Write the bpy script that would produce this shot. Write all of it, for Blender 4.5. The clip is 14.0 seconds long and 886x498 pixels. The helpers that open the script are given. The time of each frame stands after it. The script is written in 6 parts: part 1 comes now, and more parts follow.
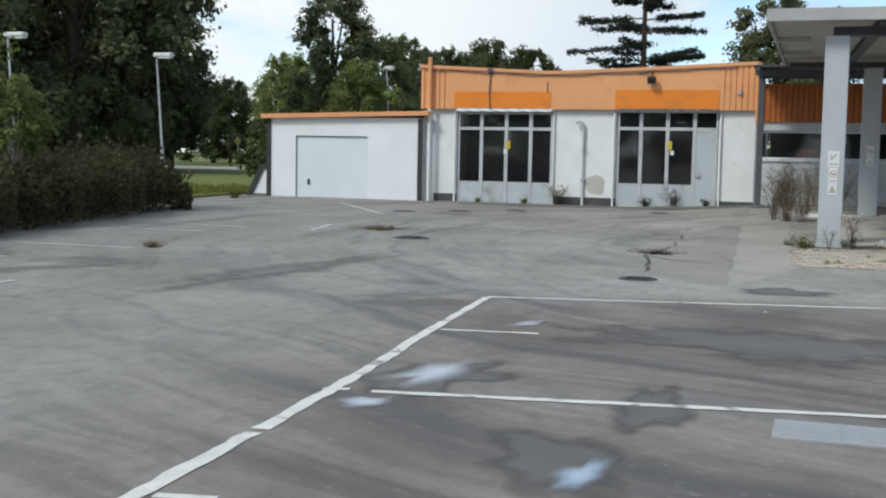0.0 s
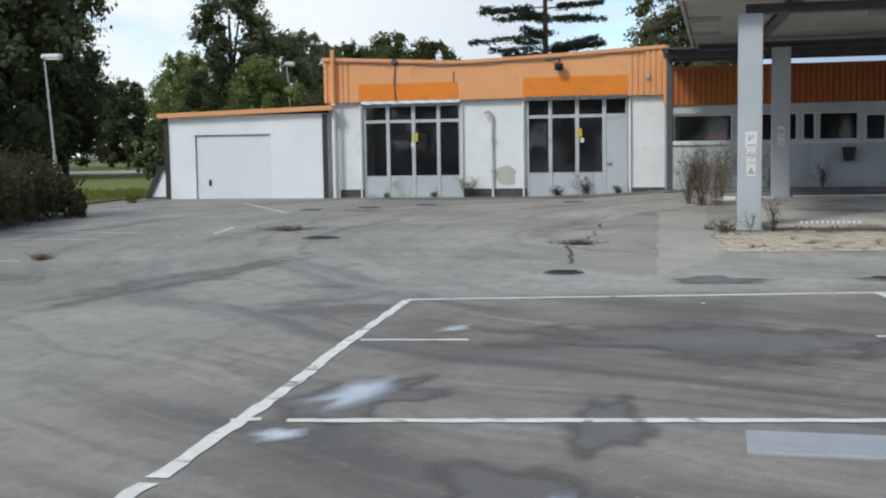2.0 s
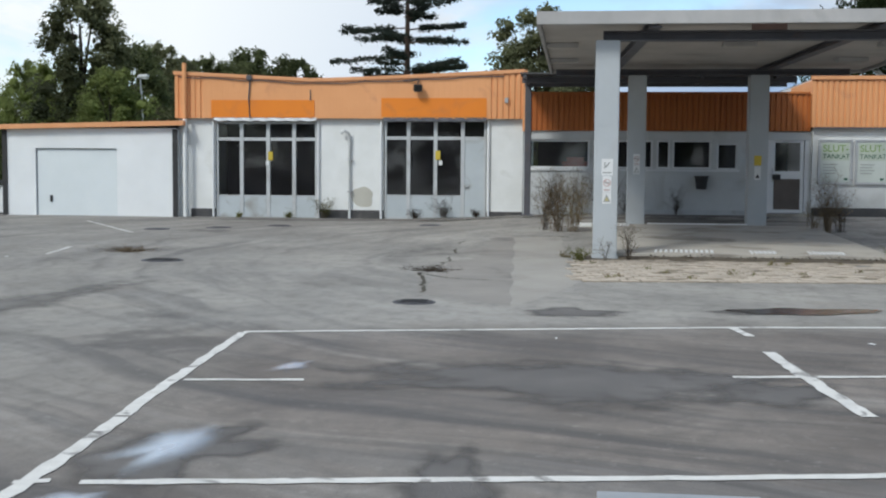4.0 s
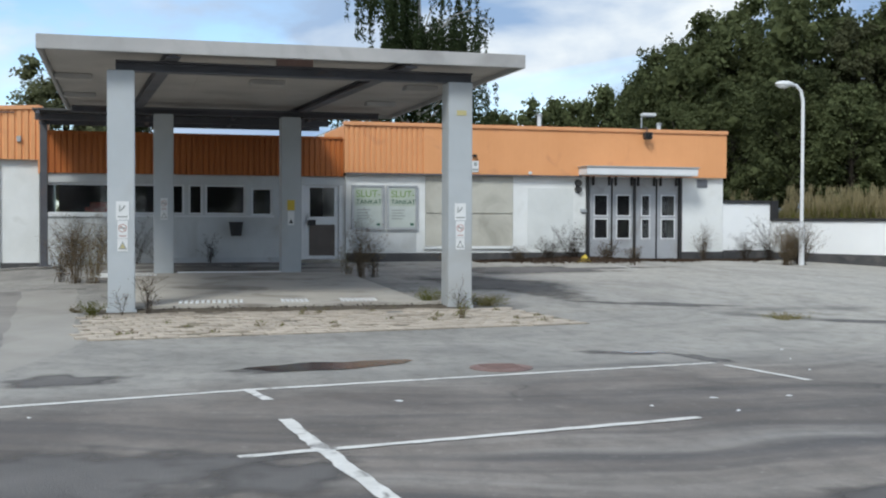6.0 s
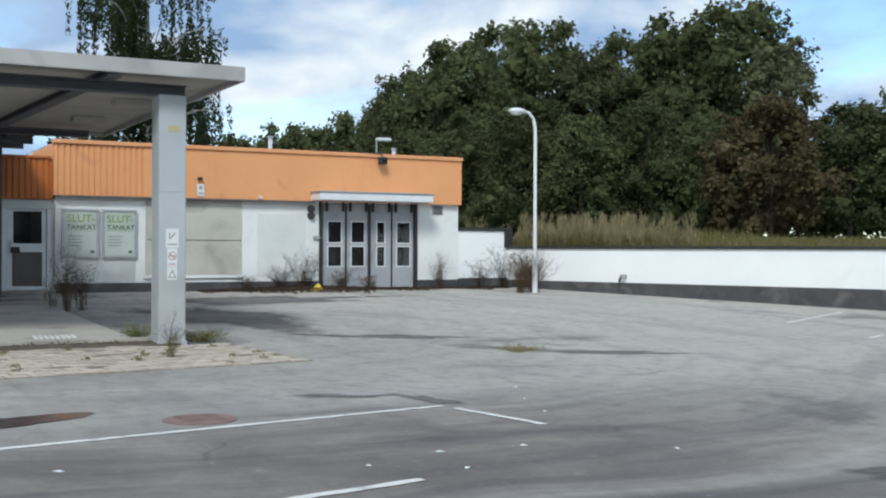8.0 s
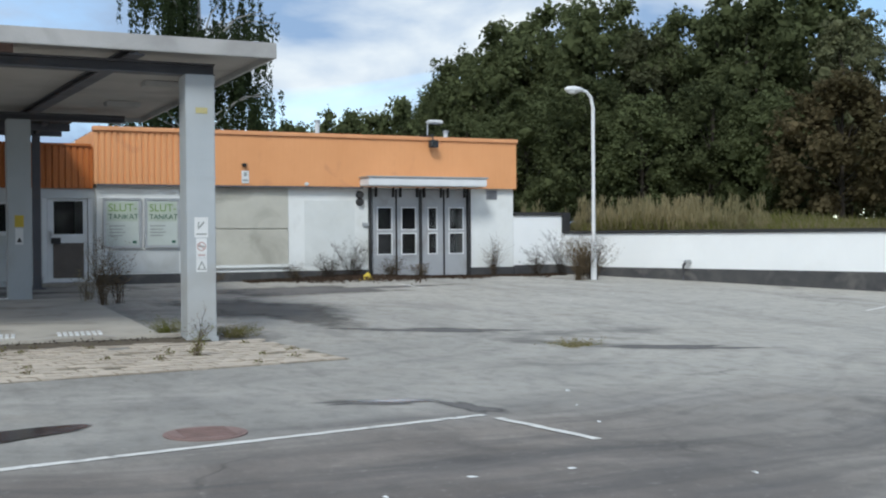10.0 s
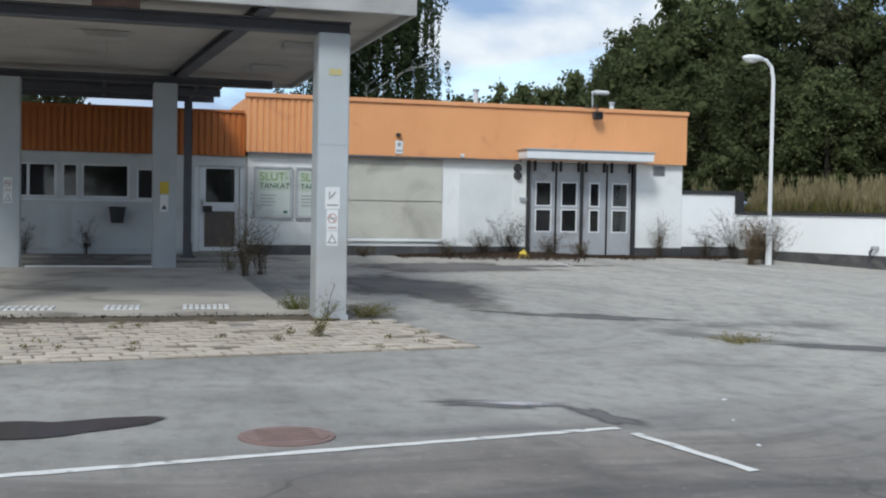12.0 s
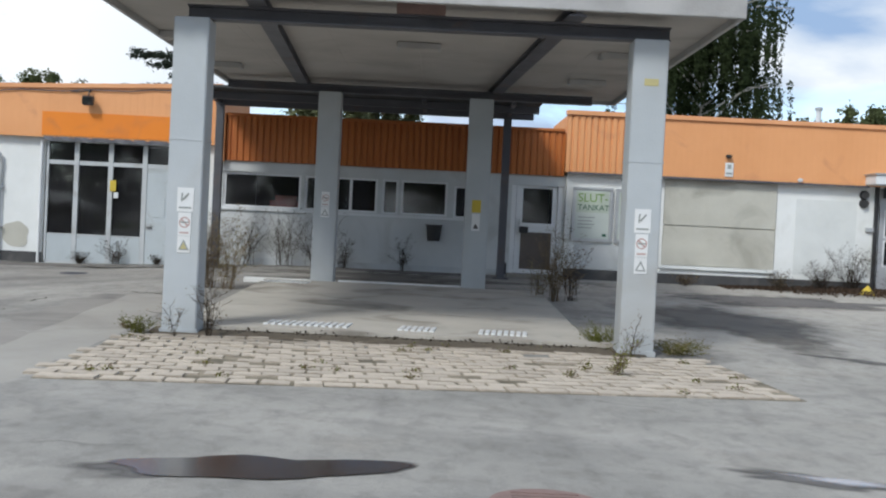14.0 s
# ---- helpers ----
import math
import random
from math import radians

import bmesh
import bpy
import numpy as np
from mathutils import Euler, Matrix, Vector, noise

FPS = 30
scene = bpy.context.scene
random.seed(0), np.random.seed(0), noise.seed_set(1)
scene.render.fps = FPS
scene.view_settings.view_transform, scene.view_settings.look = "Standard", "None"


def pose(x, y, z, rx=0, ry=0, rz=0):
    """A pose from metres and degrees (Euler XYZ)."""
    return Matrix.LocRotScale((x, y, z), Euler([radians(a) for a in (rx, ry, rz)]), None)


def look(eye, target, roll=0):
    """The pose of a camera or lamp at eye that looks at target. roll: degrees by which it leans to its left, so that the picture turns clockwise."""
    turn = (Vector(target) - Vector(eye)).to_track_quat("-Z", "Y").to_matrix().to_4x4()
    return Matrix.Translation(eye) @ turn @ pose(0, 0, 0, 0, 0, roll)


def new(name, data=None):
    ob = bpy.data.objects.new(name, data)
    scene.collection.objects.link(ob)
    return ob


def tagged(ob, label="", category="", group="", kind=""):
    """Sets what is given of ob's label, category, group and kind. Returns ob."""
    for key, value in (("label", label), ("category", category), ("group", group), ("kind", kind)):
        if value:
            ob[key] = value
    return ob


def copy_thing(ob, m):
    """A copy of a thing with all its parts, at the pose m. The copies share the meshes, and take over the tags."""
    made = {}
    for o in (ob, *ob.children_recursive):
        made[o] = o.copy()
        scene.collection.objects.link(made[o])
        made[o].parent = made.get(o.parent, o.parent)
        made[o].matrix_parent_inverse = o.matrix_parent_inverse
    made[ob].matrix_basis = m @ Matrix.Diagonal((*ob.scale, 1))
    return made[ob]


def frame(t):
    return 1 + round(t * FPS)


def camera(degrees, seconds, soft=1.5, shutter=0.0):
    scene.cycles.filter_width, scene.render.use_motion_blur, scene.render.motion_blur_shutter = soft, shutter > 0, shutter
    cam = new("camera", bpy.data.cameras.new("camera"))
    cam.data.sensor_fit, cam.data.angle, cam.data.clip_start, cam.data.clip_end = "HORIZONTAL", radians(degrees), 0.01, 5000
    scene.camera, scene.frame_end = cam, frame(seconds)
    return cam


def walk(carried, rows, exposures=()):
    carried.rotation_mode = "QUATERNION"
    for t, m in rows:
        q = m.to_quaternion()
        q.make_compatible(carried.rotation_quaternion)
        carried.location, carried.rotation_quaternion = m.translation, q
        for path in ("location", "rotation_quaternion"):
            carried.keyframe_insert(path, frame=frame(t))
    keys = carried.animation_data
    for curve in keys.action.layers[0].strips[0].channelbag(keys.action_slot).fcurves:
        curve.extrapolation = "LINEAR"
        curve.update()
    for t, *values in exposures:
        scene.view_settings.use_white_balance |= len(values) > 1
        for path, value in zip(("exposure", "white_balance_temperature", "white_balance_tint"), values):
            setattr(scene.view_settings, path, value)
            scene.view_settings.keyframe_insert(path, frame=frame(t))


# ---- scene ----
cam = camera(42.0, 14.0, soft=2.1)
PATH = [
    (0, (-0.135, -20.586, 1.462), (-0.753, -18.691, 1.301), 1.1),
    (0.5, (-0.189, -20.501, 1.484), (-0.94, -18.655, 1.313), -1.0),
    (1, (-0.297, -20.272, 1.455), (-1.061, -18.433, 1.269), -0.1),
    (1.5, (-0.452, -19.934, 1.436), (-1.025, -18.025, 1.273), -1.4),
    (2, (-0.465, -19.769, 1.437), (-0.93, -17.831, 1.267), -0.9),
    (2.2, (-0.446, -19.684, 1.44), (-0.9, -17.743, 1.278), -0.9),
    (4.3, (-0.438, -18.768, 1.469), (-0.617, -16.781, 1.335), 0.4),
    (4.5, (-0.368, -18.477, 1.411), (-0.501, -16.485, 1.282), 0.4),
    (5, (-0.266, -18.088, 1.404), (-0.085, -16.097, 1.325), 1.3),
    (5.5, (-0.13, -17.892, 1.425), (0.3, -15.94, 1.349), -1.1),
    (6, (0.035, -17.565, 1.395), (0.571, -15.638, 1.347), 0.2),
    (6.5, (0.144, -17.199, 1.403), (0.767, -15.299, 1.344), 0.1),
    (7, (0.304, -16.956, 1.388), (1.049, -15.101, 1.316), -2.0),
    (7.5, (0.554, -16.704, 1.418), (1.438, -14.909, 1.418), 0.1),
    (7.7, (0.655, -16.566, 1.395), (1.606, -14.806, 1.397), 0.1),
    (9.8, (1.458, -15.491, 1.422), (2.309, -13.681, 1.404), 1.3),
    (10, (1.534, -15.375, 1.419), (2.386, -13.566, 1.395), -0.4),
    (10.5, (1.799, -15.087, 1.421), (2.586, -13.249, 1.402), 1.3),
    (11, (2.006, -14.792, 1.392), (2.724, -12.926, 1.353), 1.7),
    (11.5, (2.179, -14.469, 1.416), (2.835, -12.58, 1.362), 0.8),
    (12, (2.374, -14.218, 1.422), (2.949, -12.304, 1.354), 1.0),
    (12.5, (2.538, -13.949, 1.414), (2.918, -11.986, 1.351), 2.2),
    (13, (2.563, -13.589, 1.426), (2.811, -11.605, 1.374), 4.4),
    (13.5, (2.752, -13.315, 1.41), (2.877, -11.319, 1.36), 1.9),
    (14, (2.878, -13.046, 1.421), (2.889, -11.047, 1.375), 2.8),
]
walk(cam, [(t, look(eye, target, roll)) for t, eye, target, roll in PATH], [(0, 0.1, 6280, 5), (5, 0.15, 6230, 6), (7.5, 0.22, 6050, 4), (11, 0.12, 6060, 5), (14, 0.27, 6230, 7)])

# ---- light ----
world = bpy.data.worlds.new("world")
scene.world = world
world.use_nodes = True
wt = world.node_tree
wt.nodes.clear()
SUN_ELEV, SUN_ROT = radians(42), radians(215)
w_out = wt.nodes.new("ShaderNodeOutputWorld")
w_mix = wt.nodes.new("ShaderNodeMixShader")
w_sky = wt.nodes.new("ShaderNodeTexSky")
w_sky.sky_type, w_sky.sun_disc, w_sky.sun_elevation, w_sky.sun_rotation = "NISHITA", False, SUN_ELEV, SUN_ROT
w_sky.ozone_density, w_sky.dust_density, w_sky.altitude = 1.0, 0.3, 1500
w_bg = wt.nodes.new("ShaderNodeBackground")
w_bg.inputs["Strength"].default_value = 0.15
w_cloud = wt.nodes.new("ShaderNodeBackground")
w_co = wt.nodes.new("ShaderNodeTexCoord")
w_map = wt.nodes.new("ShaderNodeMapping")
w_map.inputs["Scale"].default_value = (1.0, 1.0, 2.6)
w_map.inputs["Location"].default_value = (0.35, 0.1, 0.2)
w_n = wt.nodes.new("ShaderNodeTexNoise")
w_n.inputs["Scale"].default_value, w_n.inputs["Detail"].default_value, w_n.inputs["Roughness"].default_value = 2.6, 8, 0.55
w_n.inputs["Distortion"].default_value = 0.35
w_r = wt.nodes.new("ShaderNodeValToRGB")
w_r.color_ramp.elements[0].position, w_r.color_ramp.elements[1].position = 0.40, 0.52
w_n2 = wt.nodes.new("ShaderNodeTexNoise")
w_n2.inputs["Scale"].default_value, w_n2.inputs["Detail"].default_value, w_n2.inputs["Distortion"].default_value = 4.2, 8, 0.3
w_map2 = wt.nodes.new("ShaderNodeMapping")
w_map2.inputs["Scale"].default_value, w_map2.inputs["Location"].default_value = (1.0, 1.0, 2.2), (3.1, 0.4, 1.7)
w_r2 = wt.nodes.new("ShaderNodeValToRGB")
w_r2.color_ramp.elements[0].position, w_r2.color_ramp.elements[1].position = 0.48, 0.68
w_r2.color_ramp.elements[0].color, w_r2.color_ramp.elements[1].color = (0.32, 0.44, 0.65, 1), (1.0, 0.985, 0.955, 1)
# the cloud cover thins and whitens towards the sun's side
w_dot, w_side, w_white = wt.nodes.new("ShaderNodeVectorMath"), wt.nodes.new("ShaderNodeMapRange"), wt.nodes.new("ShaderNodeMix")
w_dot.operation, w_dot.inputs[1].default_value = "DOT_PRODUCT", (-0.94, -0.2, 0.28)
w_side.inputs["From Min"].default_value, w_side.inputs["From Max"].default_value, w_side.inputs["To Max"].default_value = -0.35, 0.15, 0.9
w_white.data_type, w_white.inputs["B"].default_value = "RGBA", (1.0, 1.0, 1.0, 1)
w_cloud.inputs["Strength"].default_value = 0.95
for a, b in ((w_co.outputs["Generated"], w_map.inputs["Vector"]), (w_map.outputs["Vector"], w_n.inputs["Vector"]), (w_n.outputs["Fac"], w_r.inputs["Fac"]),
             (w_map2.outputs["Vector"], w_n2.inputs["Vector"]), (w_co.outputs["Generated"], w_map2.inputs["Vector"]), (w_n2.outputs["Fac"], w_r2.inputs["Fac"]), (w_co.outputs["Generated"], w_dot.inputs[0]), (w_dot.outputs["Value"], w_side.inputs["Value"]), (w_side.outputs["Result"], w_white.inputs["Factor"]), (w_r2.outputs["Color"], w_white.inputs["A"]), (w_white.outputs["Result"], w_cloud.inputs["Color"]),
             (w_sky.outputs["Color"], w_bg.inputs["Color"]), (w_r.outputs["Color"], w_mix.inputs["Fac"]),
             (w_bg.outputs["Background"], w_mix.inputs[1]), (w_cloud.outputs["Background"], w_mix.inputs[2]), (w_mix.outputs["Shader"], w_out.inputs["Surface"])):
    wt.links.new(a, b)
sun = new("sun", bpy.data.lights.new("sun", "SUN"))
sun.data.energy, sun.data.angle, sun.data.color = 2.05, radians(14), (1.0, 0.965, 0.915)
sun.matrix_world = look((-22, -31, 37), (0, 0, 0))


# ---- materials ----
def mat(name, c1, c2=None, scale=3.0, rough=0.8, metal=0.0, bump=0.15, stain=None, stain_scale=0.6, stain_cut=(0.55, 0.75), fine=40.0, stretch=(1, 1, 1), spec=0.5, per_object=0.0, per_island=0.0, transmission=0.0):
    m = bpy.data.materials.new(name)
    m.use_nodes = True
    nt = m.node_tree
    p = nt.nodes["Principled BSDF"]
    co = nt.nodes.new("ShaderNodeTexCoord")
    mp = nt.nodes.new("ShaderNodeMapping")
    mp.inputs["Scale"].default_value = stretch
    nt.links.new(co.outputs["Object"], mp.inputs["Vector"])
    n1 = nt.nodes.new("ShaderNodeTexNoise")
    n1.inputs["Scale"].default_value, n1.inputs["Detail"].default_value, n1.inputs["Roughness"].default_value = scale, 6, 0.6
    n2 = nt.nodes.new("ShaderNodeTexNoise")
    n2.inputs["Scale"].default_value, n2.inputs["Detail"].default_value = fine, 3
    nt.links.new(mp.outputs["Vector"], n1.inputs["Vector"])
    nt.links.new(mp.outputs["Vector"], n2.inputs["Vector"])
    mix = nt.nodes.new("ShaderNodeMix")
    mix.data_type = "RGBA"
    c2 = c2 or tuple(v * 0.8 for v in c1)
    mix.inputs["A"].default_value, mix.inputs["B"].default_value = (*c1, 1), (*c2, 1)
    r = nt.nodes.new("ShaderNodeMapRange")
    r.inputs["From Min"].default_value, r.inputs["From Max"].default_value = 0.3, 0.7
    nt.links.new(n1.outputs["Fac"], r.inputs["Value"])
    nt.links.new(r.outputs["Result"], mix.inputs["Factor"])
    col = mix.outputs["Result"]
    if stain:
        n3 = nt.nodes.new("ShaderNodeTexNoise")
        n3.inputs["Scale"].default_value, n3.inputs["Detail"].default_value, n3.inputs["Distortion"].default_value = stain_scale, 7, 0.8
        nt.links.new(mp.outputs["Vector"], n3.inputs["Vector"])
        r3 = nt.nodes.new("ShaderNodeMapRange")
        r3.inputs["From Min"].default_value, r3.inputs["From Max"].default_value = stain_cut
        nt.links.new(n3.outputs["Fac"], r3.inputs["Value"])
        m3 = nt.nodes.new("ShaderNodeMix")
        m3.data_type = "RGBA"
        m3.inputs["B"].default_value = (*stain, 1)
        nt.links.new(col, m3.inputs["A"])
        nt.links.new(r3.outputs["Result"], m3.inputs["Factor"])
        col = m3.outputs["Result"]
    for amount, node, out in ((per_object, "ShaderNodeObjectInfo", "Random"), (per_island, "ShaderNodeNewGeometry", "Random Per Island")):
        if amount:
            oi = nt.nodes.new(node)
            rr = nt.nodes.new("ShaderNodeMapRange")
            rr.inputs["To Min"].default_value, rr.inputs["To Max"].default_value = 1 - amount, 1 + amount
            nt.links.new(oi.outputs[out], rr.inputs["Value"])
            hv = nt.nodes.new("ShaderNodeHueSaturation")
            nt.links.new(col, hv.inputs["Color"])
            nt.links.new(rr.outputs["Result"], hv.inputs["Value"])
            col = hv.outputs["Color"]
    nt.links.new(col, p.inputs["Base Color"])
    p.inputs["Metallic"].default_value = metal
    p.inputs["Specular IOR Level"].default_value = spec
    rg = nt.nodes.new("ShaderNodeMapRange")
    rg.inputs["To Min"].default_value, rg.inputs["To Max"].default_value = max(0.02, rough - 0.1), min(1, rough + 0.1)
    nt.links.new(n1.outputs["Fac"], rg.inputs["Value"])
    nt.links.new(rg.outputs["Result"], p.inputs["Roughness"])
    if bump:
        b = nt.nodes.new("ShaderNodeBump")
        b.inputs["Strength"].default_value, b.inputs["Distance"].default_value = bump, 0.02
        nt.links.new(n2.outputs["Fac"], b.inputs["Height"])
        nt.links.new(b.outputs["Normal"], p.inputs["Normal"])
    if transmission:
        p.inputs["Transmission Weight"].default_value = transmission
    return m


def asphalt_material():
    m = bpy.data.materials.new("worn_asphalt")
    m.use_nodes = True
    nt = m.node_tree
    p = nt.nodes["Principled BSDF"]
    N = nt.nodes.new
    co = N("ShaderNodeTexCoord")

    def noise_at(scale, stretch=(1, 1, 1), rot=0.0, detail=6, dist=0.0, rough=0.6):
        mp, n = N("ShaderNodeMapping"), N("ShaderNodeTexNoise")
        mp.inputs["Scale"].default_value, mp.inputs["Rotation"].default_value = stretch, (0, 0, radians(rot))
        n.inputs["Scale"].default_value, n.inputs["Detail"].default_value, n.inputs["Distortion"].default_value, n.inputs["Roughness"].default_value = scale, detail, dist, rough
        nt.links.new(co.outputs["Object"], mp.inputs["Vector"])
        nt.links.new(mp.outputs["Vector"], n.inputs["Vector"])
        return n.outputs["Fac"]

    def span(value, lo, hi, a=0.0, b=1.0):
        r = N("ShaderNodeMapRange")
        for k, v in (("From Min", lo), ("From Max", hi), ("To Min", a), ("To Max", b)):
            r.inputs[k].default_value = v
        nt.links.new(value, r.inputs["Value"])
        return r.outputs["Result"]

    def calc(op, a, b):
        c = N("ShaderNodeMath")
        c.operation = op
        for k, v in ((0, a), (1, b)):
            if isinstance(v, (int, float)):
                c.inputs[k].default_value = v
            else:
                nt.links.new(v, c.inputs[k])
        return c.outputs[0]

    def blend(a, b, f):
        c = N("ShaderNodeMix")
        c.data_type = "RGBA"
        for k, v in (("A", a), ("B", b)):
            if isinstance(v, tuple):
                c.inputs[k].default_value = (*v, 1)
            else:
                nt.links.new(v, c.inputs[k])
        nt.links.new(f, c.inputs["Factor"])
        return c.outputs["Result"]

    xyz = N("ShaderNodeSeparateXYZ")
    nt.links.new(co.outputs["Object"], xyz.inputs[0])
    # the bays south of the boundary line have a later, darker surfacing
    wob = calc("MULTIPLY", calc("SUBTRACT", noise_at(0.5, detail=4), 0.5), 2.4)
    edge = calc("ADD", calc("SUBTRACT", calc("MULTIPLY", xyz.outputs["X"], 0.17), xyz.outputs["Y"]), wob)
    south = calc("MULTIPLY", span(edge, 7.6, 8.9), calc("MULTIPLY", span(calc("ADD", xyz.outputs["X"], wob), -5.2, -2.6), span(calc("ADD", xyz.outputs["X"], wob), 5.0, 9.0, 1.0, 0.35)))
    base = blend((0.36, 0.343, 0.312), (0.252, 0.242, 0.222), span(noise_at(0.35, detail=8), 0.38, 0.62))
    dark = blend((0.232, 0.205, 0.182), (0.138, 0.121, 0.108), span(noise_at(0.6, detail=8, dist=0.6), 0.38, 0.62))
    # the yard is paler towards the long wall and darker towards the hedge
    base = blend(base, (0.46, 0.435, 0.385), calc("MULTIPLY", span(calc("ADD", xyz.outputs["X"], wob), 4.0, 11.0), 0.75))
    base = blend(base, (0.18, 0.167, 0.148), calc("MULTIPLY", span(calc("ADD", xyz.outputs["X"], wob), -3.0, -9.0), 0.35))
    col = blend(base, dark, south)
    # tyre sweeps: arcs about the turning place before the canopy
    ddx, ddy = calc("SUBTRACT", xyz.outputs["X"], 5.0), calc("SUBTRACT", xyz.outputs["Y"], 1.0)
    far_off = calc("POWER", calc("ADD", calc("MULTIPLY", ddx, ddx), calc("MULTIPLY", ddy, ddy)), 0.5)
    turn = calc("ARCTAN2", ddx, calc("MULTIPLY", ddy, -1.0))
    arc = N("ShaderNodeCombineXYZ")
    nt.links.new(calc("ADD", far_off, calc("MULTIPLY", noise_at(0.25, detail=2), 1.5)), arc.inputs["X"])
    nt.links.new(calc("MULTIPLY", turn, 1.0), arc.inputs["Y"])

    def arc_noise(scale, dist, off):
        mp, n = N("ShaderNodeMapping"), N("ShaderNodeTexNoise")
        mp.inputs["Location"].default_value = (off, off, off)
        n.inputs["Scale"].default_value, n.inputs["Detail"].default_value, n.inputs["Distortion"].default_value, n.inputs["Roughness"].default_value = scale, 5, dist, 0.55
        nt.links.new(arc.outputs["Vector"], mp.inputs["Vector"])
        nt.links.new(mp.outputs["Vector"], n.inputs["Vector"])
        return n.outputs["Fac"]

    sweep = span(arc_noise(1.7, 0.25, 3.0), 0.51, 0.64)
    col = blend(col, (0.085, 0.082, 0.082), calc("MULTIPLY", sweep, calc("ADD", calc("ADD", 0.2, calc("MULTIPLY", south, 0.52)), calc("MULTIPLY", span(xyz.outputs["X"], -2.0, -5.0), 0.25))))
    fine_sweep = span(arc_noise(4.6, 0.2, 21.0), 0.52, 0.66)
    col = blend(col, (0.09, 0.086, 0.084), calc("MULTIPLY", fine_sweep, calc("ADD", 0.04, calc("MULTIPLY", south, 0.44))))
    light = span(arc_noise(1.3, 0.3, 11.0), 0.52, 0.72)
    col = blend(col, (0.45, 0.428, 0.395), calc("MULTIPLY", light, calc("ADD", 0.3, calc("MULTIPLY", south, 0.28))))
    run = span(noise_at(0.9, (1.2, 0.16, 1), 42, 8, 0.4), 0.54, 0.66)
    col = blend(col, (0.11, 0.105, 0.1), calc("MULTIPLY", run, 0.2))
    blot = span(noise_at(0.28, detail=9, dist=0.5), 0.60, 0.66)
    col = blend(col, (0.07, 0.065, 0.062), calc("MULTIPLY", blot, 0.6))
    col = blend(col, (0.24, 0.2, 0.16), calc("MULTIPLY", span(noise_at(0.45, detail=6), 0.6, 0.75), 0.35))
    col = blend(col, (0.10, 0.094, 0.086), calc("MULTIPLY", span(noise_at(5.0, (1, 0.6, 1), 15, 9, 0.2, 0.7), 0.47, 0.66), 0.38))
    col = blend(col, (0.5, 0.48, 0.44), calc("MULTIPLY", span(noise_at(11.0, detail=6, rough=0.7), 0.58, 0.72), 0.3))
    grit = noise_at(90, detail=2)
    col = blend(col, (0.05, 0.05, 0.05), calc("MULTIPLY", span(grit, 0.52, 0.75), 0.45))
    crack_n = N("ShaderNodeTexVoronoi")
    crack_n.feature = "DISTANCE_TO_EDGE"
    crack_n.inputs["Scale"].default_value = 0.22
    cm = N("ShaderNodeMapping")
    wn = N("ShaderNodeTexNoise")
    wn.inputs["Scale"].default_value, wn.inputs["Detail"].default_value = 1.2, 6
    nt.links.new(co.outputs["Object"], wn.inputs["Vector"])
    vadd = N("ShaderNodeVectorMath")
    nt.links.new(co.outputs["Object"], vadd.inputs[0])
    nt.links.new(wn.outputs["Color"], vadd.inputs[1])
    nt.links.new(vadd.outputs[0], cm.inputs["Vector"])
    nt.links.new(cm.outputs["Vector"], crack_n.inputs["Vector"])
    crack = calc("MULTIPLY", span(crack_n.outputs["Distance"], 0.0, 0.007, 1, 0), span(noise_at(0.3, detail=3), 0.54, 0.66))
    col = blend(col, (0.035, 0.034, 0.032), calc("MULTIPLY", crack, 0.6))
    nt.links.new(col, p.inputs["Base Color"])
    nt.links.new(span(noise_at(0.7, (0.3, 1, 1), 10), 0.3, 0.7, 0.62, 0.95), p.inputs["Roughness"])
    p.inputs["Specular IOR Level"].default_value = 0.35
    b = N("ShaderNodeBump")
    b.inputs["Strength"].default_value, b.inputs["Distance"].default_value = 0.35, 0.012
    nt.links.new(calc("SUBTRACT", grit, crack), b.inputs["Height"])
    nt.links.new(b.outputs["Normal"], p.inputs["Normal"])
    return m


ASPHALT = asphalt_material()
WHITE = mat("white_plaster", (0.80, 0.81, 0.80), (0.70, 0.71, 0.69), 1.2, 0.9, bump=0.3, stain=(0.52, 0.52, 0.48), stain_scale=0.9, stain_cut=(0.6, 0.85))
BRIGHTWHITE = mat("brighter_white_plaster", (0.87, 0.88, 0.88), (0.82, 0.83, 0.83), 0.8, 0.9, bump=0.3, stain=(0.74, 0.74, 0.71), stain_scale=0.6, stain_cut=(0.6, 0.9))
GREYWHITE = mat("grey_white_boards", (0.59, 0.605, 0.605), (0.5, 0.515, 0.515), 1.0, 0.7, bump=0.15, stain=(0.33, 0.33, 0.31), stain_scale=0.8, stain_cut=(0.55, 0.8))
REPAINT = mat("repainted_plaster", (0.72, 0.735, 0.72), (0.62, 0.635, 0.62), 1.3, 0.85, bump=0.2, stain=(0.5, 0.5, 0.46), stain_scale=1.0, stain_cut=(0.6, 0.85))
GARAGE = mat("white_painted_blockwork", (0.80, 0.82, 0.83), (0.72, 0.74, 0.75), 0.7, 0.85, bump=0.3, stain=(0.7, 0.7, 0.68), stain_scale=0.7, stain_cut=(0.6, 0.95))
ORANGE = mat("faded_orange_sheet", (0.76, 0.36, 0.155), (0.70, 0.32, 0.13), 0.8, 0.55, bump=0.03, stain=(0.5, 0.22, 0.11), stain_scale=1.5, stain_cut=(0.6, 0.9))
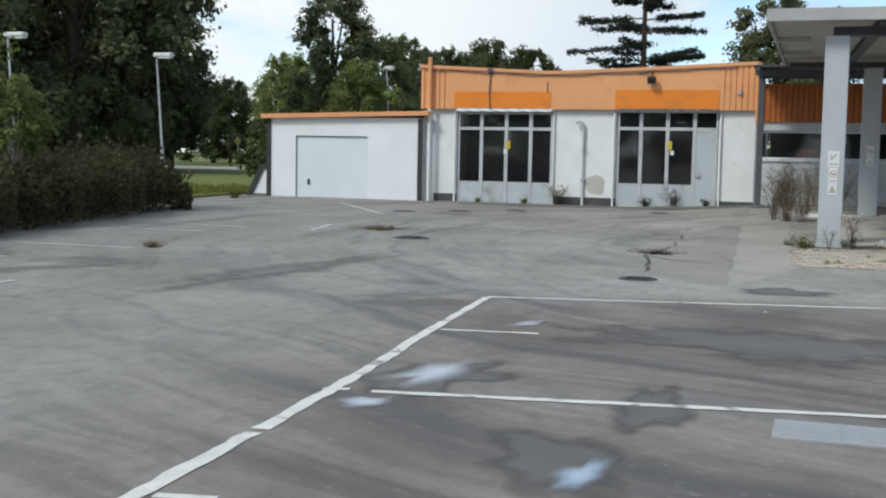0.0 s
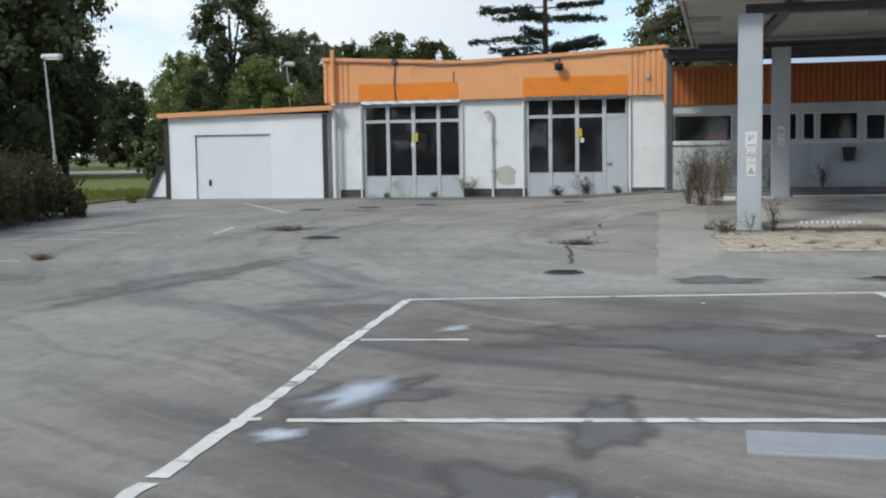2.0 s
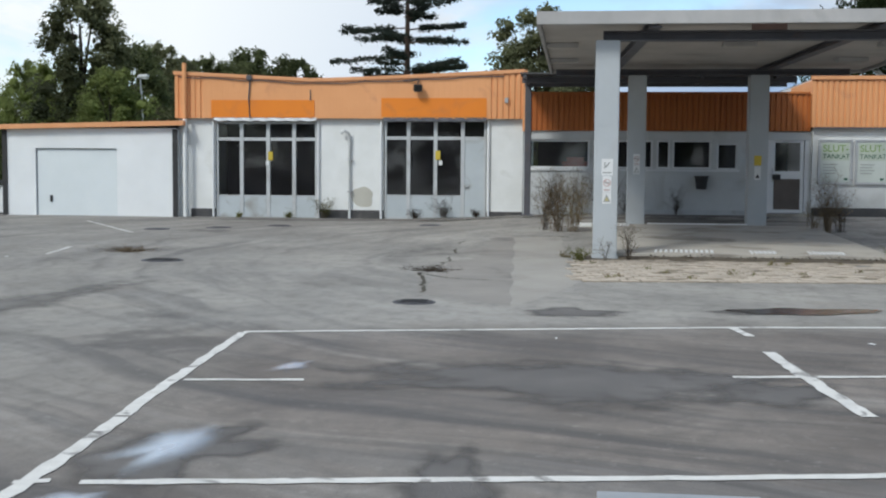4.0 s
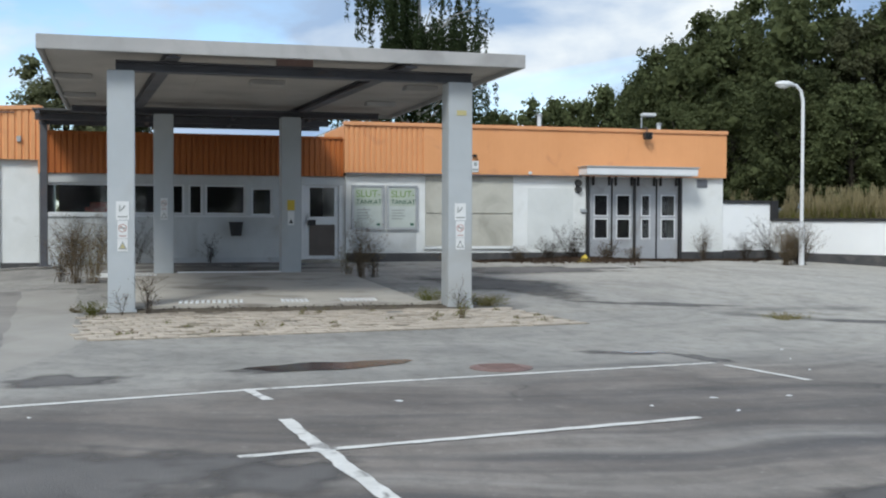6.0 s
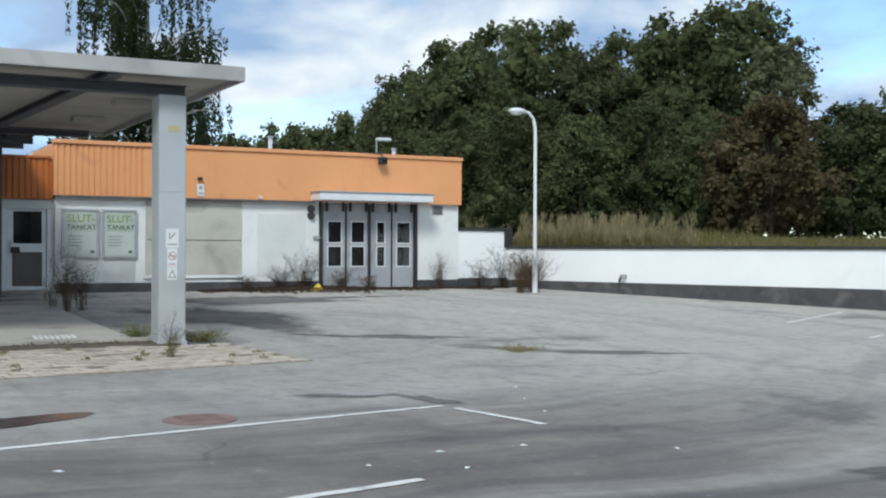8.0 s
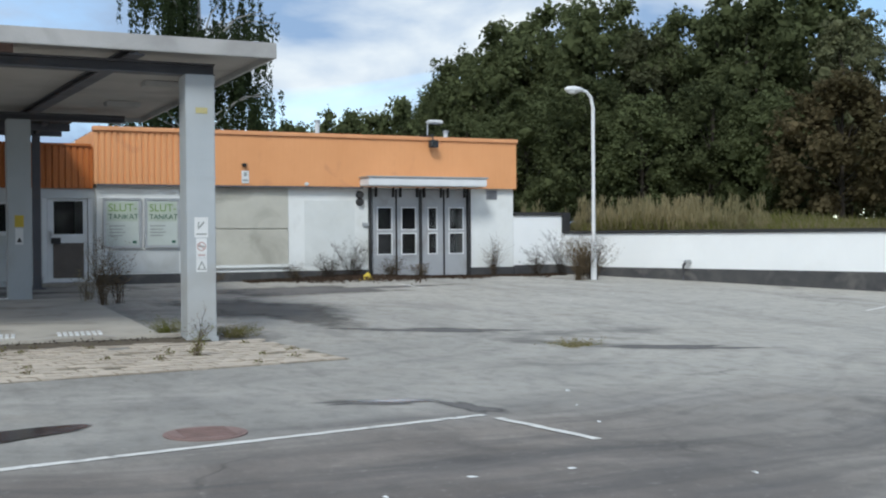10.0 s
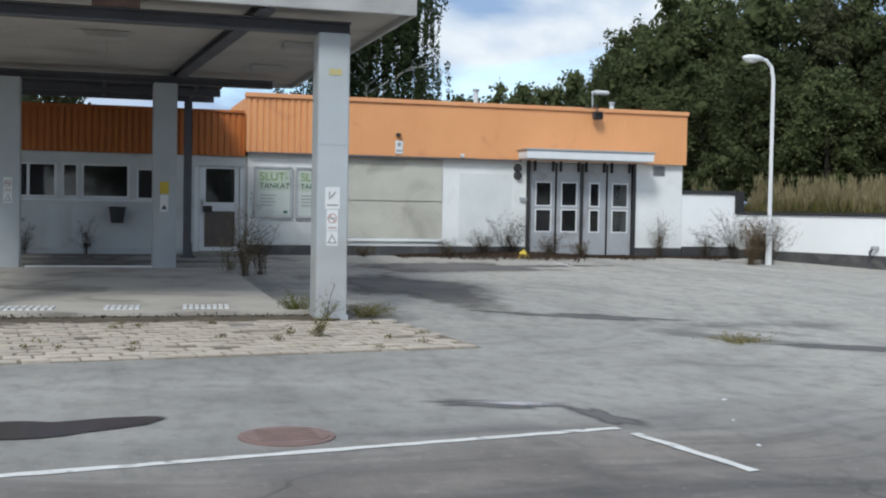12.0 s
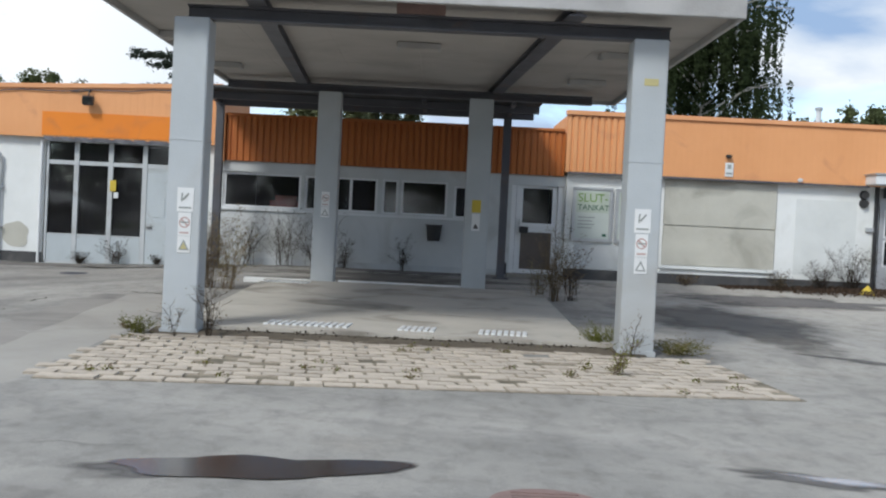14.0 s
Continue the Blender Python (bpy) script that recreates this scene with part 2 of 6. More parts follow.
ORANGE_NEW = mat("unfaded_orange_sheet", (0.78, 0.235, 0.018), (0.72, 0.205, 0.014), 0.9, 0.45, bump=0.02, stain=(0.6, 0.19, 0.04), stain_scale=1.6)
# the roof's shade on the kiosk fascia is put into this darker orange
ORANGE_SHADED = mat("shaded_orange_sheet", (0.48, 0.15, 0.03), (0.39, 0.115, 0.024), 0.7, 0.5, bump=0.03)
CAP = mat("orange_cap_strip", (0.74, 0.36, 0.17), (0.66, 0.3, 0.13), 1.5, 0.5, bump=0.02)
CONCRETE = mat("raw_concrete_panel", (0.55, 0.535, 0.47), (0.44, 0.425, 0.37), 1.1, 0.92, bump=0.4, stain=(0.27, 0.255, 0.215), stain_scale=1.1, stain_cut=(0.5, 0.85))
SLAB = mat("weathered_concrete_floor", (0.47, 0.435, 0.38), (0.37, 0.345, 0.30), 0.9, 0.92, bump=0.4, stain=(0.17, 0.15, 0.125), stain_scale=0.9, stain_cut=(0.5, 0.74))
PAVER = mat("sandy_concrete_paver", (0.5, 0.435, 0.36), (0.385, 0.335, 0.275), 1.2, 0.93, bump=0.6, stain=(0.24, 0.205, 0.16), stain_scale=2.2, stain_cut=(0.46, 0.78), per_object=0.12, per_island=0.1)
JOINT = mat("mossy_sand", (0.3, 0.255, 0.19), (0.09, 0.08, 0.055), 2.5, 1.0, bump=0.6)
COLUMN = mat("grey_blue_column_paint", (0.47, 0.50, 0.52), (0.40, 0.43, 0.45), 0.9, 0.6, bump=0.12, stain=(0.36, 0.355, 0.34), stain_scale=0.6, stain_cut=(0.5, 0.85))
STEEL = mat("dark_grey_painted_steel", (0.105, 0.105, 0.12), (0.07, 0.07, 0.08), 1.5, 0.55, bump=0.1, stain=(0.12, 0.08, 0.06), stain_scale=2.0, stain_cut=(0.6, 0.8))
SOFFIT = mat("pale_soffit_board", (0.45, 0.42, 0.385), (0.38, 0.355, 0.325), 1.0, 0.8, bump=0.1, stain=(0.29, 0.265, 0.235), stain_scale=0.6, stain_cut=(0.5, 0.8))
FASCIA = mat("grey_canopy_edge", (0.46, 0.45, 0.44), (0.37, 0.365, 0.36), 1.2, 0.75, bump=0.2, stain=(0.25, 0.24, 0.23), stain_scale=1.0, stain_cut=(0.5, 0.8))
PLINTH = mat("dark_plinth_paint", (0.045, 0.045, 0.05), (0.09, 0.088, 0.085), 2.0, 0.85, bump=0.3, stain=(0.16, 0.15, 0.14), stain_scale=1.4, stain_cut=(0.55, 0.8))
BLACK = mat("black_trim", (0.02, 0.02, 0.022), (0.035, 0.034, 0.034), 3.0, 0.6, bump=0.1)
FRAME = mat("grey_window_frame", (0.52, 0.54, 0.55), (0.44, 0.46, 0.47), 2.0, 0.55, bump=0.05, stain=(0.35, 0.34, 0.33), stain_scale=2.0)
PANEL = mat("pale_blue_grey_sheet", (0.50, 0.545, 0.57), (0.43, 0.47, 0.49), 1.1, 0.5, bump=0.05, stain=(0.28, 0.27, 0.25), stain_scale=1.6, stain_cut=(0.58, 0.75))
DOORGREY = mat("silver_grey_door_sheet", (0.40, 0.41, 0.43), (0.33, 0.34, 0.36), 1.2, 0.45, bump=0.04, stain=(0.26, 0.25, 0.24), stain_scale=1.5)
METAL = mat("galvanised_metal", (0.55, 0.56, 0.57), (0.45, 0.46, 0.47), 4.0, 0.45, 0.7, bump=0.08)
LAMPWHITE = mat("white_lamp_paint", (0.74, 0.75, 0.76), (0.66, 0.67, 0.68), 2.0, 0.4, bump=0.03)
PAINT = mat("worn_white_road_paint", (0.72, 0.71, 0.68), (0.56, 0.55, 0.52), 6.0, 0.85, bump=0.4, stain=(0.22, 0.21, 0.2), stain_scale=4.0, stain_cut=(0.58, 0.68))
PAINT_OLD = mat("faint_white_road_paint", (0.66, 0.65, 0.62), (0.52, 0.51, 0.49), 5.0, 0.9, bump=0.4, stain=(0.26, 0.25, 0.23), stain_scale=3.0, stain_cut=(0.54, 0.66))
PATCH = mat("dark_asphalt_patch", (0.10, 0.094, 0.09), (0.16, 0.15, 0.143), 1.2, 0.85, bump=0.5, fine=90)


def soften(m, lo, hi, ragged=0.5):
    """Lets a patch thin out towards its rim, unevenly."""
    nt = m.node_tree
    out = nt.nodes["Material Output"]
    body = out.inputs["Surface"].links[0].from_socket
    at, co, n = nt.nodes.new("ShaderNodeAttribute"), nt.nodes.new("ShaderNodeTexCoord"), nt.nodes.new("ShaderNodeTexNoise")
    at.attribute_name = "depth"
    n.inputs["Scale"].default_value, n.inputs["Detail"].default_value = 3.0, 6
    nt.links.new(co.outputs["Object"], n.inputs["Vector"])
    add, mr = nt.nodes.new("ShaderNodeMath"), nt.nodes.new("ShaderNodeMapRange")
    add.operation = "MULTIPLY_ADD"
    add.inputs[1].default_value = ragged
    nt.links.new(n.outputs["Fac"], add.inputs[0])
    nt.links.new(at.outputs["Fac"], add.inputs[2])
    mr.interpolation_type = "SMOOTHSTEP"
    mr.inputs["From Min"].default_value, mr.inputs["From Max"].default_value = lo + ragged / 2, hi + ragged / 2
    nt.links.new(add.outputs[0], mr.inputs["Value"])
    tr, mx = nt.nodes.new("ShaderNodeBsdfTransparent"), nt.nodes.new("ShaderNodeMixShader")
    nt.links.new(mr.outputs["Result"], mx.inputs["Fac"])
    nt.links.new(tr.outputs["BSDF"], mx.inputs[1])
    nt.links.new(body, mx.inputs[2])
    nt.links.new(mx.outputs["Shader"], out.inputs["Surface"])
    return m


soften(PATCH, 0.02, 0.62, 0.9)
DARK_GROUND = soften(mat("darker_asphalt", (0.12, 0.112, 0.102), (0.17, 0.158, 0.142), 1.2, 0.9, bump=0.5, fine=90), 0.0, 0.7, 0.8)
STREAK = soften(mat("faint_tyre_streak", (0.155, 0.148, 0.138), (0.21, 0.2, 0.186), 1.2, 0.9, bump=0.5, fine=90), 0.1, 1.0, 1.0)
RUST = mat("rusty_iron_cover", (0.272, 0.182, 0.163), (0.212, 0.148, 0.132), 6.0, 0.8, 0.3, bump=0.4)
WATER = mat("standing_water", (0.045, 0.036, 0.032), (0.06, 0.045, 0.038), 2.0, 0.16, bump=0.0, spec=0.5)
# sky glare on shallow water is put into this pale half-metallic colour
SHEEN = mat("sky_glare_film", (0.72, 0.76, 0.80), (0.6, 0.64, 0.68), 2.0, 0.22, 0.6, bump=0.0, spec=1.0)
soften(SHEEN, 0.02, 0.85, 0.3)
soften(WATER, 0.03, 0.12, 0.2)
PAPER = mat("white_poster_paper", (0.52, 0.56, 0.53), (0.45, 0.49, 0.46), 2.0, 0.5, bump=0.02)
PAPER_GREEN = mat("pale_green_poster_field", (0.46, 0.51, 0.43), (0.4, 0.45, 0.38), 2.0, 0.5, bump=0.02)
INK_LIME = mat("lime_ink", (0.2, 0.33, 0.08), None, 3.0, 0.5, bump=0.0)
INK_GREEN = mat("dark_green_ink", (0.03, 0.11, 0.07), None, 3.0, 0.5, bump=0.0)
INK_GREY = mat("grey_ink", (0.33, 0.35, 0.34), None, 3.0, 0.5, bump=0.0)
# also whitens the sunlight dashes on the canopy floor
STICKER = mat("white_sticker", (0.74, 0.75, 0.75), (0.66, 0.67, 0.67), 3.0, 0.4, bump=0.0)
HAZARD = mat("sun_bleached_yellow_ink", (0.5, 0.44, 0.2), (0.42, 0.38, 0.22), 3.0, 0.5, bump=0.0)
FADED_RED = mat("sun_bleached_red_ink", (0.5, 0.33, 0.31), (0.47, 0.36, 0.34), 3.0, 0.5, bump=0.0)
RED = mat("red_ink", (0.42, 0.09, 0.08), None, 3.0, 0.5, bump=0.0)
YELLOW = mat("yellow_plastic", (0.62, 0.46, 0.05), (0.5, 0.37, 0.04), 3.0, 0.5, bump=0.03)
# the rooms' lack of light is put into this near-black colour
ROOM_GLOOM = mat("unlit_interior_black", (0.04, 0.036, 0.05), (0.028, 0.026, 0.036), 1.0, 0.9, bump=0.0)
BROWNDOOR = mat("brown_door_panel", (0.13, 0.105, 0.09), (0.09, 0.075, 0.065), 2.0, 0.6, bump=0.1)
ROOFFELT = mat("roofing_felt", (0.06, 0.06, 0.06), (0.1, 0.1, 0.1), 2.0, 0.9, bump=0.4)
GRASS = mat("mown_grass", (0.15, 0.175, 0.04), (0.105, 0.135, 0.032), 0.6, 1.0, bump=0.8, fine=15, stain=(0.12, 0.12, 0.04), stain_scale=0.15)
BANK = mat("rough_meadow_soil", (0.12, 0.11, 0.05), (0.075, 0.08, 0.03), 0.8, 1.0, bump=0.8, fine=12)
ROAD = mat("pale_road_surface", (0.46, 0.455, 0.45), (0.40, 0.395, 0.39), 0.5, 0.9, bump=0.3)
BARK = mat("brown_bark", (0.075, 0.06, 0.045), (0.045, 0.037, 0.03), 4.0, 0.95, bump=0.8, stretch=(1, 1, 0.25))
BIRCHBARK = mat("birch_bark", (0.55, 0.54, 0.5), (0.2, 0.19, 0.18), 3.0, 0.85, bump=0.4, stretch=(1, 1, 3))
PINEBARK = mat("pine_bark", (0.11, 0.07, 0.05), (0.07, 0.05, 0.04), 4.0, 0.95, bump=0.8)


def leaf_material(name, c1, c2):
    m = mat(name, c1, c2, 0.35, 0.9, bump=0.0, spec=0.1, per_island=0.16, per_object=0.3)
    nt = m.node_tree
    p = nt.nodes["Principled BSDF"]
    tr, mx = nt.nodes.new("ShaderNodeBsdfTranslucent"), nt.nodes.new("ShaderNodeMixShader")
    mx.inputs["Fac"].default_value = 0.48
    nt.links.new(p.inputs["Base Color"].links[0].from_socket, tr.inputs["Color"])
    nt.links.new(p.outputs["BSDF"], mx.inputs[1])
    nt.links.new(tr.outputs["BSDF"], mx.inputs[2])
    nt.links.new(mx.outputs["Shader"], nt.nodes["Material Output"].inputs["Surface"])
    return m


LEAF_DARK = leaf_material("dark_green_leaves", (0.175, 0.182, 0.10), (0.125, 0.135, 0.075))
LEAF_MID = leaf_material("green_leaves", (0.13, 0.148, 0.068), (0.088, 0.105, 0.048))
LEAF_LIGHT = leaf_material("yellow_green_leaves", (0.25, 0.29, 0.105), (0.18, 0.22, 0.075))
LEAF_BROWN = leaf_material("brownish_leaves", (0.165, 0.13, 0.072), (0.115, 0.105, 0.052))
LEAF_HEDGE = leaf_material("dull_hedge_leaves", (0.13, 0.112, 0.062), (0.082, 0.084, 0.042))
NEEDLE = leaf_material("blue_green_needles", (0.06, 0.075, 0.06), (0.045, 0.058, 0.048))
BIRCHLEAF = leaf_material("birch_leaves", (0.075, 0.10, 0.045), (0.055, 0.078, 0.035))
DRY = leaf_material("dry_stems", (0.24, 0.18, 0.115), (0.16, 0.125, 0.08))
DRYDARK = leaf_material("dark_dead_stems", (0.085, 0.066, 0.05), (0.055, 0.045, 0.035))
DRYLEAF = leaf_material("dead_fallen_leaves", (0.125, 0.085, 0.06), (0.075, 0.055, 0.042))
STRAW = leaf_material("straw_grass", (0.3, 0.25, 0.145), (0.2, 0.18, 0.095))
WEEDGREEN = leaf_material("weed_green", (0.20, 0.20, 0.05), (0.14, 0.15, 0.04))


def glass_material():
    m = bpy.data.materials.new("window_glass")
    m.use_nodes = True
    p = m.node_tree.nodes["Principled BSDF"]
    p.inputs["Base Color"].default_value = (0.75, 0.8, 0.8, 1)
    p.inputs["Roughness"].default_value, p.inputs["IOR"].default_value = 0.03, 1.45
    p.inputs["Transmission Weight"].default_value = 1.0
    # a film of dust on long unwashed panes
    nt = m.node_tree
    dust, mx, co, n, mr = (nt.nodes.new("ShaderNode" + k) for k in ("BsdfDiffuse", "MixShader", "TexCoord", "TexNoise", "MapRange"))
    dust.inputs["Color"].default_value = (0.36, 0.35, 0.38, 1)
    n.inputs["Scale"].default_value, n.inputs["Detail"].default_value = 2.2, 6
    mr.inputs["To Min"].default_value, mr.inputs["To Max"].default_value = 0.012, 0.04
    mr.inputs["From Min"].default_value, mr.inputs["From Max"].default_value = 0.35, 0.65
    for a, b in ((co.outputs["Object"], n.inputs["Vector"]), (n.outputs["Fac"], mr.inputs["Value"]), (mr.outputs["Result"], mx.inputs["Fac"]), (p.outputs["BSDF"], mx.inputs[1]),
                 (dust.outputs["BSDF"], mx.inputs[2]), (mx.outputs["Shader"], nt.nodes["Material Output"].inputs["Surface"])):
        nt.links.new(a, b)
    return m


GLASS = glass_material()


# ---- helpers for meshes ----
def gz(x, y):
    """Height of the yard: level in the south, rising to the buildings, less so before the workshop."""
    k = min(1.0, max(0.0, (x + 4.5) / 4.0))
    slope = 0.010 + 0.016 * k * k * (3 - 2 * k)
    return min(13 * slope + 0.002, max(0.0, slope * (y + 1)))


def mesh_from(name, bm, material, smooth=False):
    me = bpy.data.meshes.new(name)
    bm.to_mesh(me)
    bm.free()
    me.materials.append(material)
    if smooth:
        me.polygons.foreach_set("use_smooth", [True] * len(me.polygons))
    return me


def part(name, bm, material, parent=None, label="", smooth=False):
    ob = new(name, mesh_from(name, bm, material, smooth))
    if parent:
        ob.parent = parent
        ob.matrix_parent_inverse = parent.matrix_basis.inverted() if parent.parent is None else Matrix.Identity(4)
    if label:
        ob["label"] = label
    return ob


def thing(name, x, y, z, label, category, group=""):
    ob = new(name)
    ob.empty_display_size = 0.2
    ob.matrix_basis = pose(x, y, z)
    return tagged(ob, label, category, group)


def cuboid(x0, x1, y0, y1, z0, z1, bevel=0.0, bm=None):
    bm = bm or bmesh.new()
    own = bmesh.ops.create_cube(bm, size=1)["verts"]
    for v in own:
        v.co = ((x0 + x1) / 2 + v.co.x * (x1 - x0), (y0 + y1) / 2 + v.co.y * (y1 - y0), (z0 + z1) / 2 + v.co.z * (z1 - z0))
    if bevel:
        bmesh.ops.bevel(bm, geom=list({e for v in own for e in v.link_edges}), offset=bevel, segments=2, affect="EDGES")
    return bm


def prism(points, y0, y1, bm=None):
    """A slab with the outline points (x, z) between the depths y0 and y1."""
    bm = bm or bmesh.new()
    a = [bm.verts.new((x, y0, z)) for x, z in points]
    b = [bm.verts.new((x, y1, z)) for x, z in points]
    bm.faces.new(a)
    bm.faces.new(b[::-1])
    for i in range(len(a)):
        j = (i + 1) % len(a)
        bm.faces.new((a[j], a[i], b[i], b[j]))
    bmesh.ops.recalc_face_normals(bm, faces=bm.faces)
    return bm


def plan_slab(points, z0, z1, bm=None):
    """A flat slab with the plan outline points (x, y)."""
    bm = bm or bmesh.new()
    a = [bm.verts.new((x, y, z0)) for x, y in points]
    b = [bm.verts.new((x, y, z1)) for x, y in points]
    bm.faces.new(a[::-1])
    bm.faces.new(b)
    for i in range(len(a)):
        j = (i + 1) % len(a)
        bm.faces.new((a[i], a[j], b[j], b[i]))
    bmesh.ops.recalc_face_normals(bm, faces=bm.faces)
    return bm


def tube(points, radius, sides=8, bm=None, taper=1.0):
    bm = bm or bmesh.new()
    rings = []
    pts = [Vector(p) for p in points]
    for i, p in enumerate(pts):
        d = (pts[min(i + 1, len(pts) - 1)] - pts[max(i - 1, 0)]).normalized()
        q = d.to_track_quat("Z", "Y")
        r = radius * (1 + (taper - 1) * i / max(1, len(pts) - 1))
        rings.append([bm.verts.new(p + q @ Vector((r * math.cos(k * math.tau / sides), r * math.sin(k * math.tau / sides), 0))) for k in range(sides)])
    for a, b in zip(rings, rings[1:]):
        for k in range(sides):
            bm.faces.new((a[k], a[(k + 1) % sides], b[(k + 1) % sides], b[k]))
    bm.faces.new(rings[0][::-1])
    bm.faces.new(rings[-1])
    return bm


def wall_with_holes(x0, x1, z0, z1, y0, y1, holes):
    """A wall along x between the depths y0 and y1, with openings (x0, x1, z0, z1) cut through."""
    bm = bmesh.new()
    xs = sorted({x0, x1, *[h[0] for h in holes], *[h[1] for h in holes]})
    for a, b in zip(xs, xs[1:]):
        m = (a + b) / 2
        cuts = sorted((h[2], h[3]) for h in holes if h[0] < m < h[1])
        low = z0
        for c, d in cuts:
            if c > low + 1e-4:
                cuboid(a, b, y0, y1, low, c, bm=bm)
            low = d
        if z1 > low + 1e-4:
            cuboid(a, b, y0, y1, low, z1, bm=bm)
    bmesh.ops.remove_doubles(bm, verts=bm.verts, dist=1e-4)
    inner = {}
    for f in bm.faces:
        inner.setdefault(tuple(sorted(v.index for v in f.verts)), []).append(f)
    centre = {}
    for f in list(bm.faces):
        c = f.calc_center_median()
        centre.setdefault((round(c.x, 3), round(c.y, 3), round(c.z, 3), round(f.calc_area(), 3)), []).append(f)
    bmesh.ops.delete(bm, geom=[f for fs in centre.values() if len(fs) > 1 for f in fs], context="FACES")
    bmesh.ops.recalc_face_normals(bm, faces=bm.faces)
    return bm


def corrugated(x0, x1, y, z0, top, pitch=0.14, depth=0.03, crisp=None):
    """A ribbed sheet along x that faces -y; top(x) is its upper edge."""
    bm = bmesh.new()
    prof = []
    x = x0
    while x < x1 - 1e-6:
        for dx, dy in ((0, 0), (0.58, 0), (0.66, depth), (0.92, depth)):
            if x + dx * pitch < x1:
                k = 1.0
                if crisp and not any(a <= x <= b for a, b in crisp):
                    k = 0.07
                prof.append((x + dx * pitch, y + dy * k))
        x += pitch
    prof.append((x1, y))
    lo = [bm.verts.new((a, b, z0)) for a, b in prof]
    hi = [bm.verts.new((a, b, top(a))) for a, b in prof]
    lo2 = [bm.verts.new((a, b + 0.05, z0)) for a, b in prof]
    hi2 = [bm.verts.new((a, b + 0.05, top(a))) for a, b in prof]
    for i in range(len(prof) - 1):
        bm.faces.new((lo[i], lo[i + 1], hi[i + 1], hi[i]))
        bm.faces.new((lo2[i + 1], lo2[i], hi2[i], hi2[i + 1]))
        bm.faces.new((lo2[i], lo2[i + 1], lo[i + 1], lo[i]))
        bm.faces.new((hi[i], hi[i + 1], hi2[i + 1], hi2[i]))
    bmesh.ops.recalc_face_normals(bm, faces=bm.faces)
    return bm


def corrugated_side(x, y0, y1, z0, z1, face, pitch=0.14, depth=0.03):
    """A ribbed sheet along y that faces +x (face 1) or -x (face -1)."""
    bm = corrugated(y0, y1, 0, z0, lambda v: z1, pitch, depth)
    for v in bm.verts:
        v.co = Vector((x - face * v.co.y, v.co.x, v.co.z))
    bmesh.ops.recalc_face_normals(bm, faces=bm.faces)
    return bm


def blob(cx, cy, rx, ry, rot, z, seed, n=28, rough=0.25):
    """An uneven flat patch on the ground."""
    rnd = random.Random(seed)
    ph = [(rnd.uniform(0, 6.28), rnd.uniform(0.3, 1)) for _ in range(5)]
    pts = []
    for i in range(n):
        a = i * math.tau / n
        k = 1 + rough * sum(w * math.sin((j + 2) * a + p) for j, (p, w) in enumerate(ph)) / 2.5
        u, v = rx * k * math.cos(a), ry * k * math.sin(a)
        c, s = math.cos(rot), math.sin(rot)
        pts.append((cx + u * c - v * s, cy + u * s + v * c))
    bm = bmesh.new()
    depth = bm.verts.layers.float.new("depth")
    vs = [bm.verts.new((x, y, gz(x, y) + z)) for x, y in pts]
    mid = bm.verts.new((cx, cy, gz(cx, cy) + z))
    mid[depth] = 1.0
    for i in range(n):
        bm.faces.new((vs[i], vs[(i + 1) % n], mid))
    return bm


def letters(text, size, material, parent, x, y, z):
    """Writing that faces -y, drawn with the built-in font; x, z is the lower left corner."""
    cu = bpy.data.curves.new("lettering", "FONT")
    cu.body, cu.size, cu.extrude = text, size, 0.001
    tmp = bpy.data.objects.new("lettering", cu)
    scene.collection.objects.link(tmp)
    dg = bpy.context.evaluated_depsgraph_get()
    me = bpy.data.meshes.new_from_object(tmp.evaluated_get(dg))
    bpy.data.objects.remove(tmp)
    me.transform(Matrix.Translation((x, y, z)) @ Matrix.Rotation(radians(90), 4, "X"))
    bm = bmesh.new()
    bm.from_mesh(me)
    return part("lettering", bm, material, parent)


# ---- ground ----
def grid_ground():
    xs = [-900, -400, -200, -100, -60, -40] + [-30 + 2 * i for i in range(31)] + [40, 60, 100, 200, 400, 900]
    ys = [-900, -400, -150, -60, -30, -20, -10, -5, -1] + [1 + 2 * i for i in range(6)] + [12.1, 13.5, 20, 40, 80, 200, 500, 1500]
    bm = bmesh.new()
    vs = [[bm.verts.new((x, y, gz(x, y))) for x in xs] for y in ys]
    for a, b in zip(vs, vs[1:]):
        for i in range(len(xs) - 1):
            bm.faces.new((a[i], a[i + 1], b[i + 1], b[i]))
    return bm


tagged(part("ground", grid_ground(), ASPHALT), "worn grey asphalt yard with tyre sweeps, stains and cracks", "ground", kind="structure")


def sheet(name, outline, lift, material, label, category):
    bm = bmesh.new()
    bm.faces.new([bm.verts.new((x, y, gz(x, y) + lift)) for x, y in outline])
    bmesh.ops.triangulate(bm, faces=bm.faces)
    return tagged(part(name, bm, material), label, category, kind="structure")


LAWN_Z = 0.045
bm = bmesh.new()
lawn_rows = [[(-500, y), (-120, y), (-40, y), (-22, y), (-17.3 - 0.02 * abs(y), y)] for y in (-60, -20, -8, 0, 6, 13)]
lv = [[bm.verts.new((x, y, gz(x, y) + LAWN_Z)) for x, y in row] for row in lawn_rows]
for a, b in zip(lv, lv[1:]):
    for i in range(4):
        bm.faces.new((a[i], a[i + 1], b[i + 1], b[i]))
far = [[bm.verts.new((x, y, 0.34 + LAWN_Z)) for x in (-500, -120, -40, -17.6, 17)] for y in (18, 40, 90, 300, 1200)]
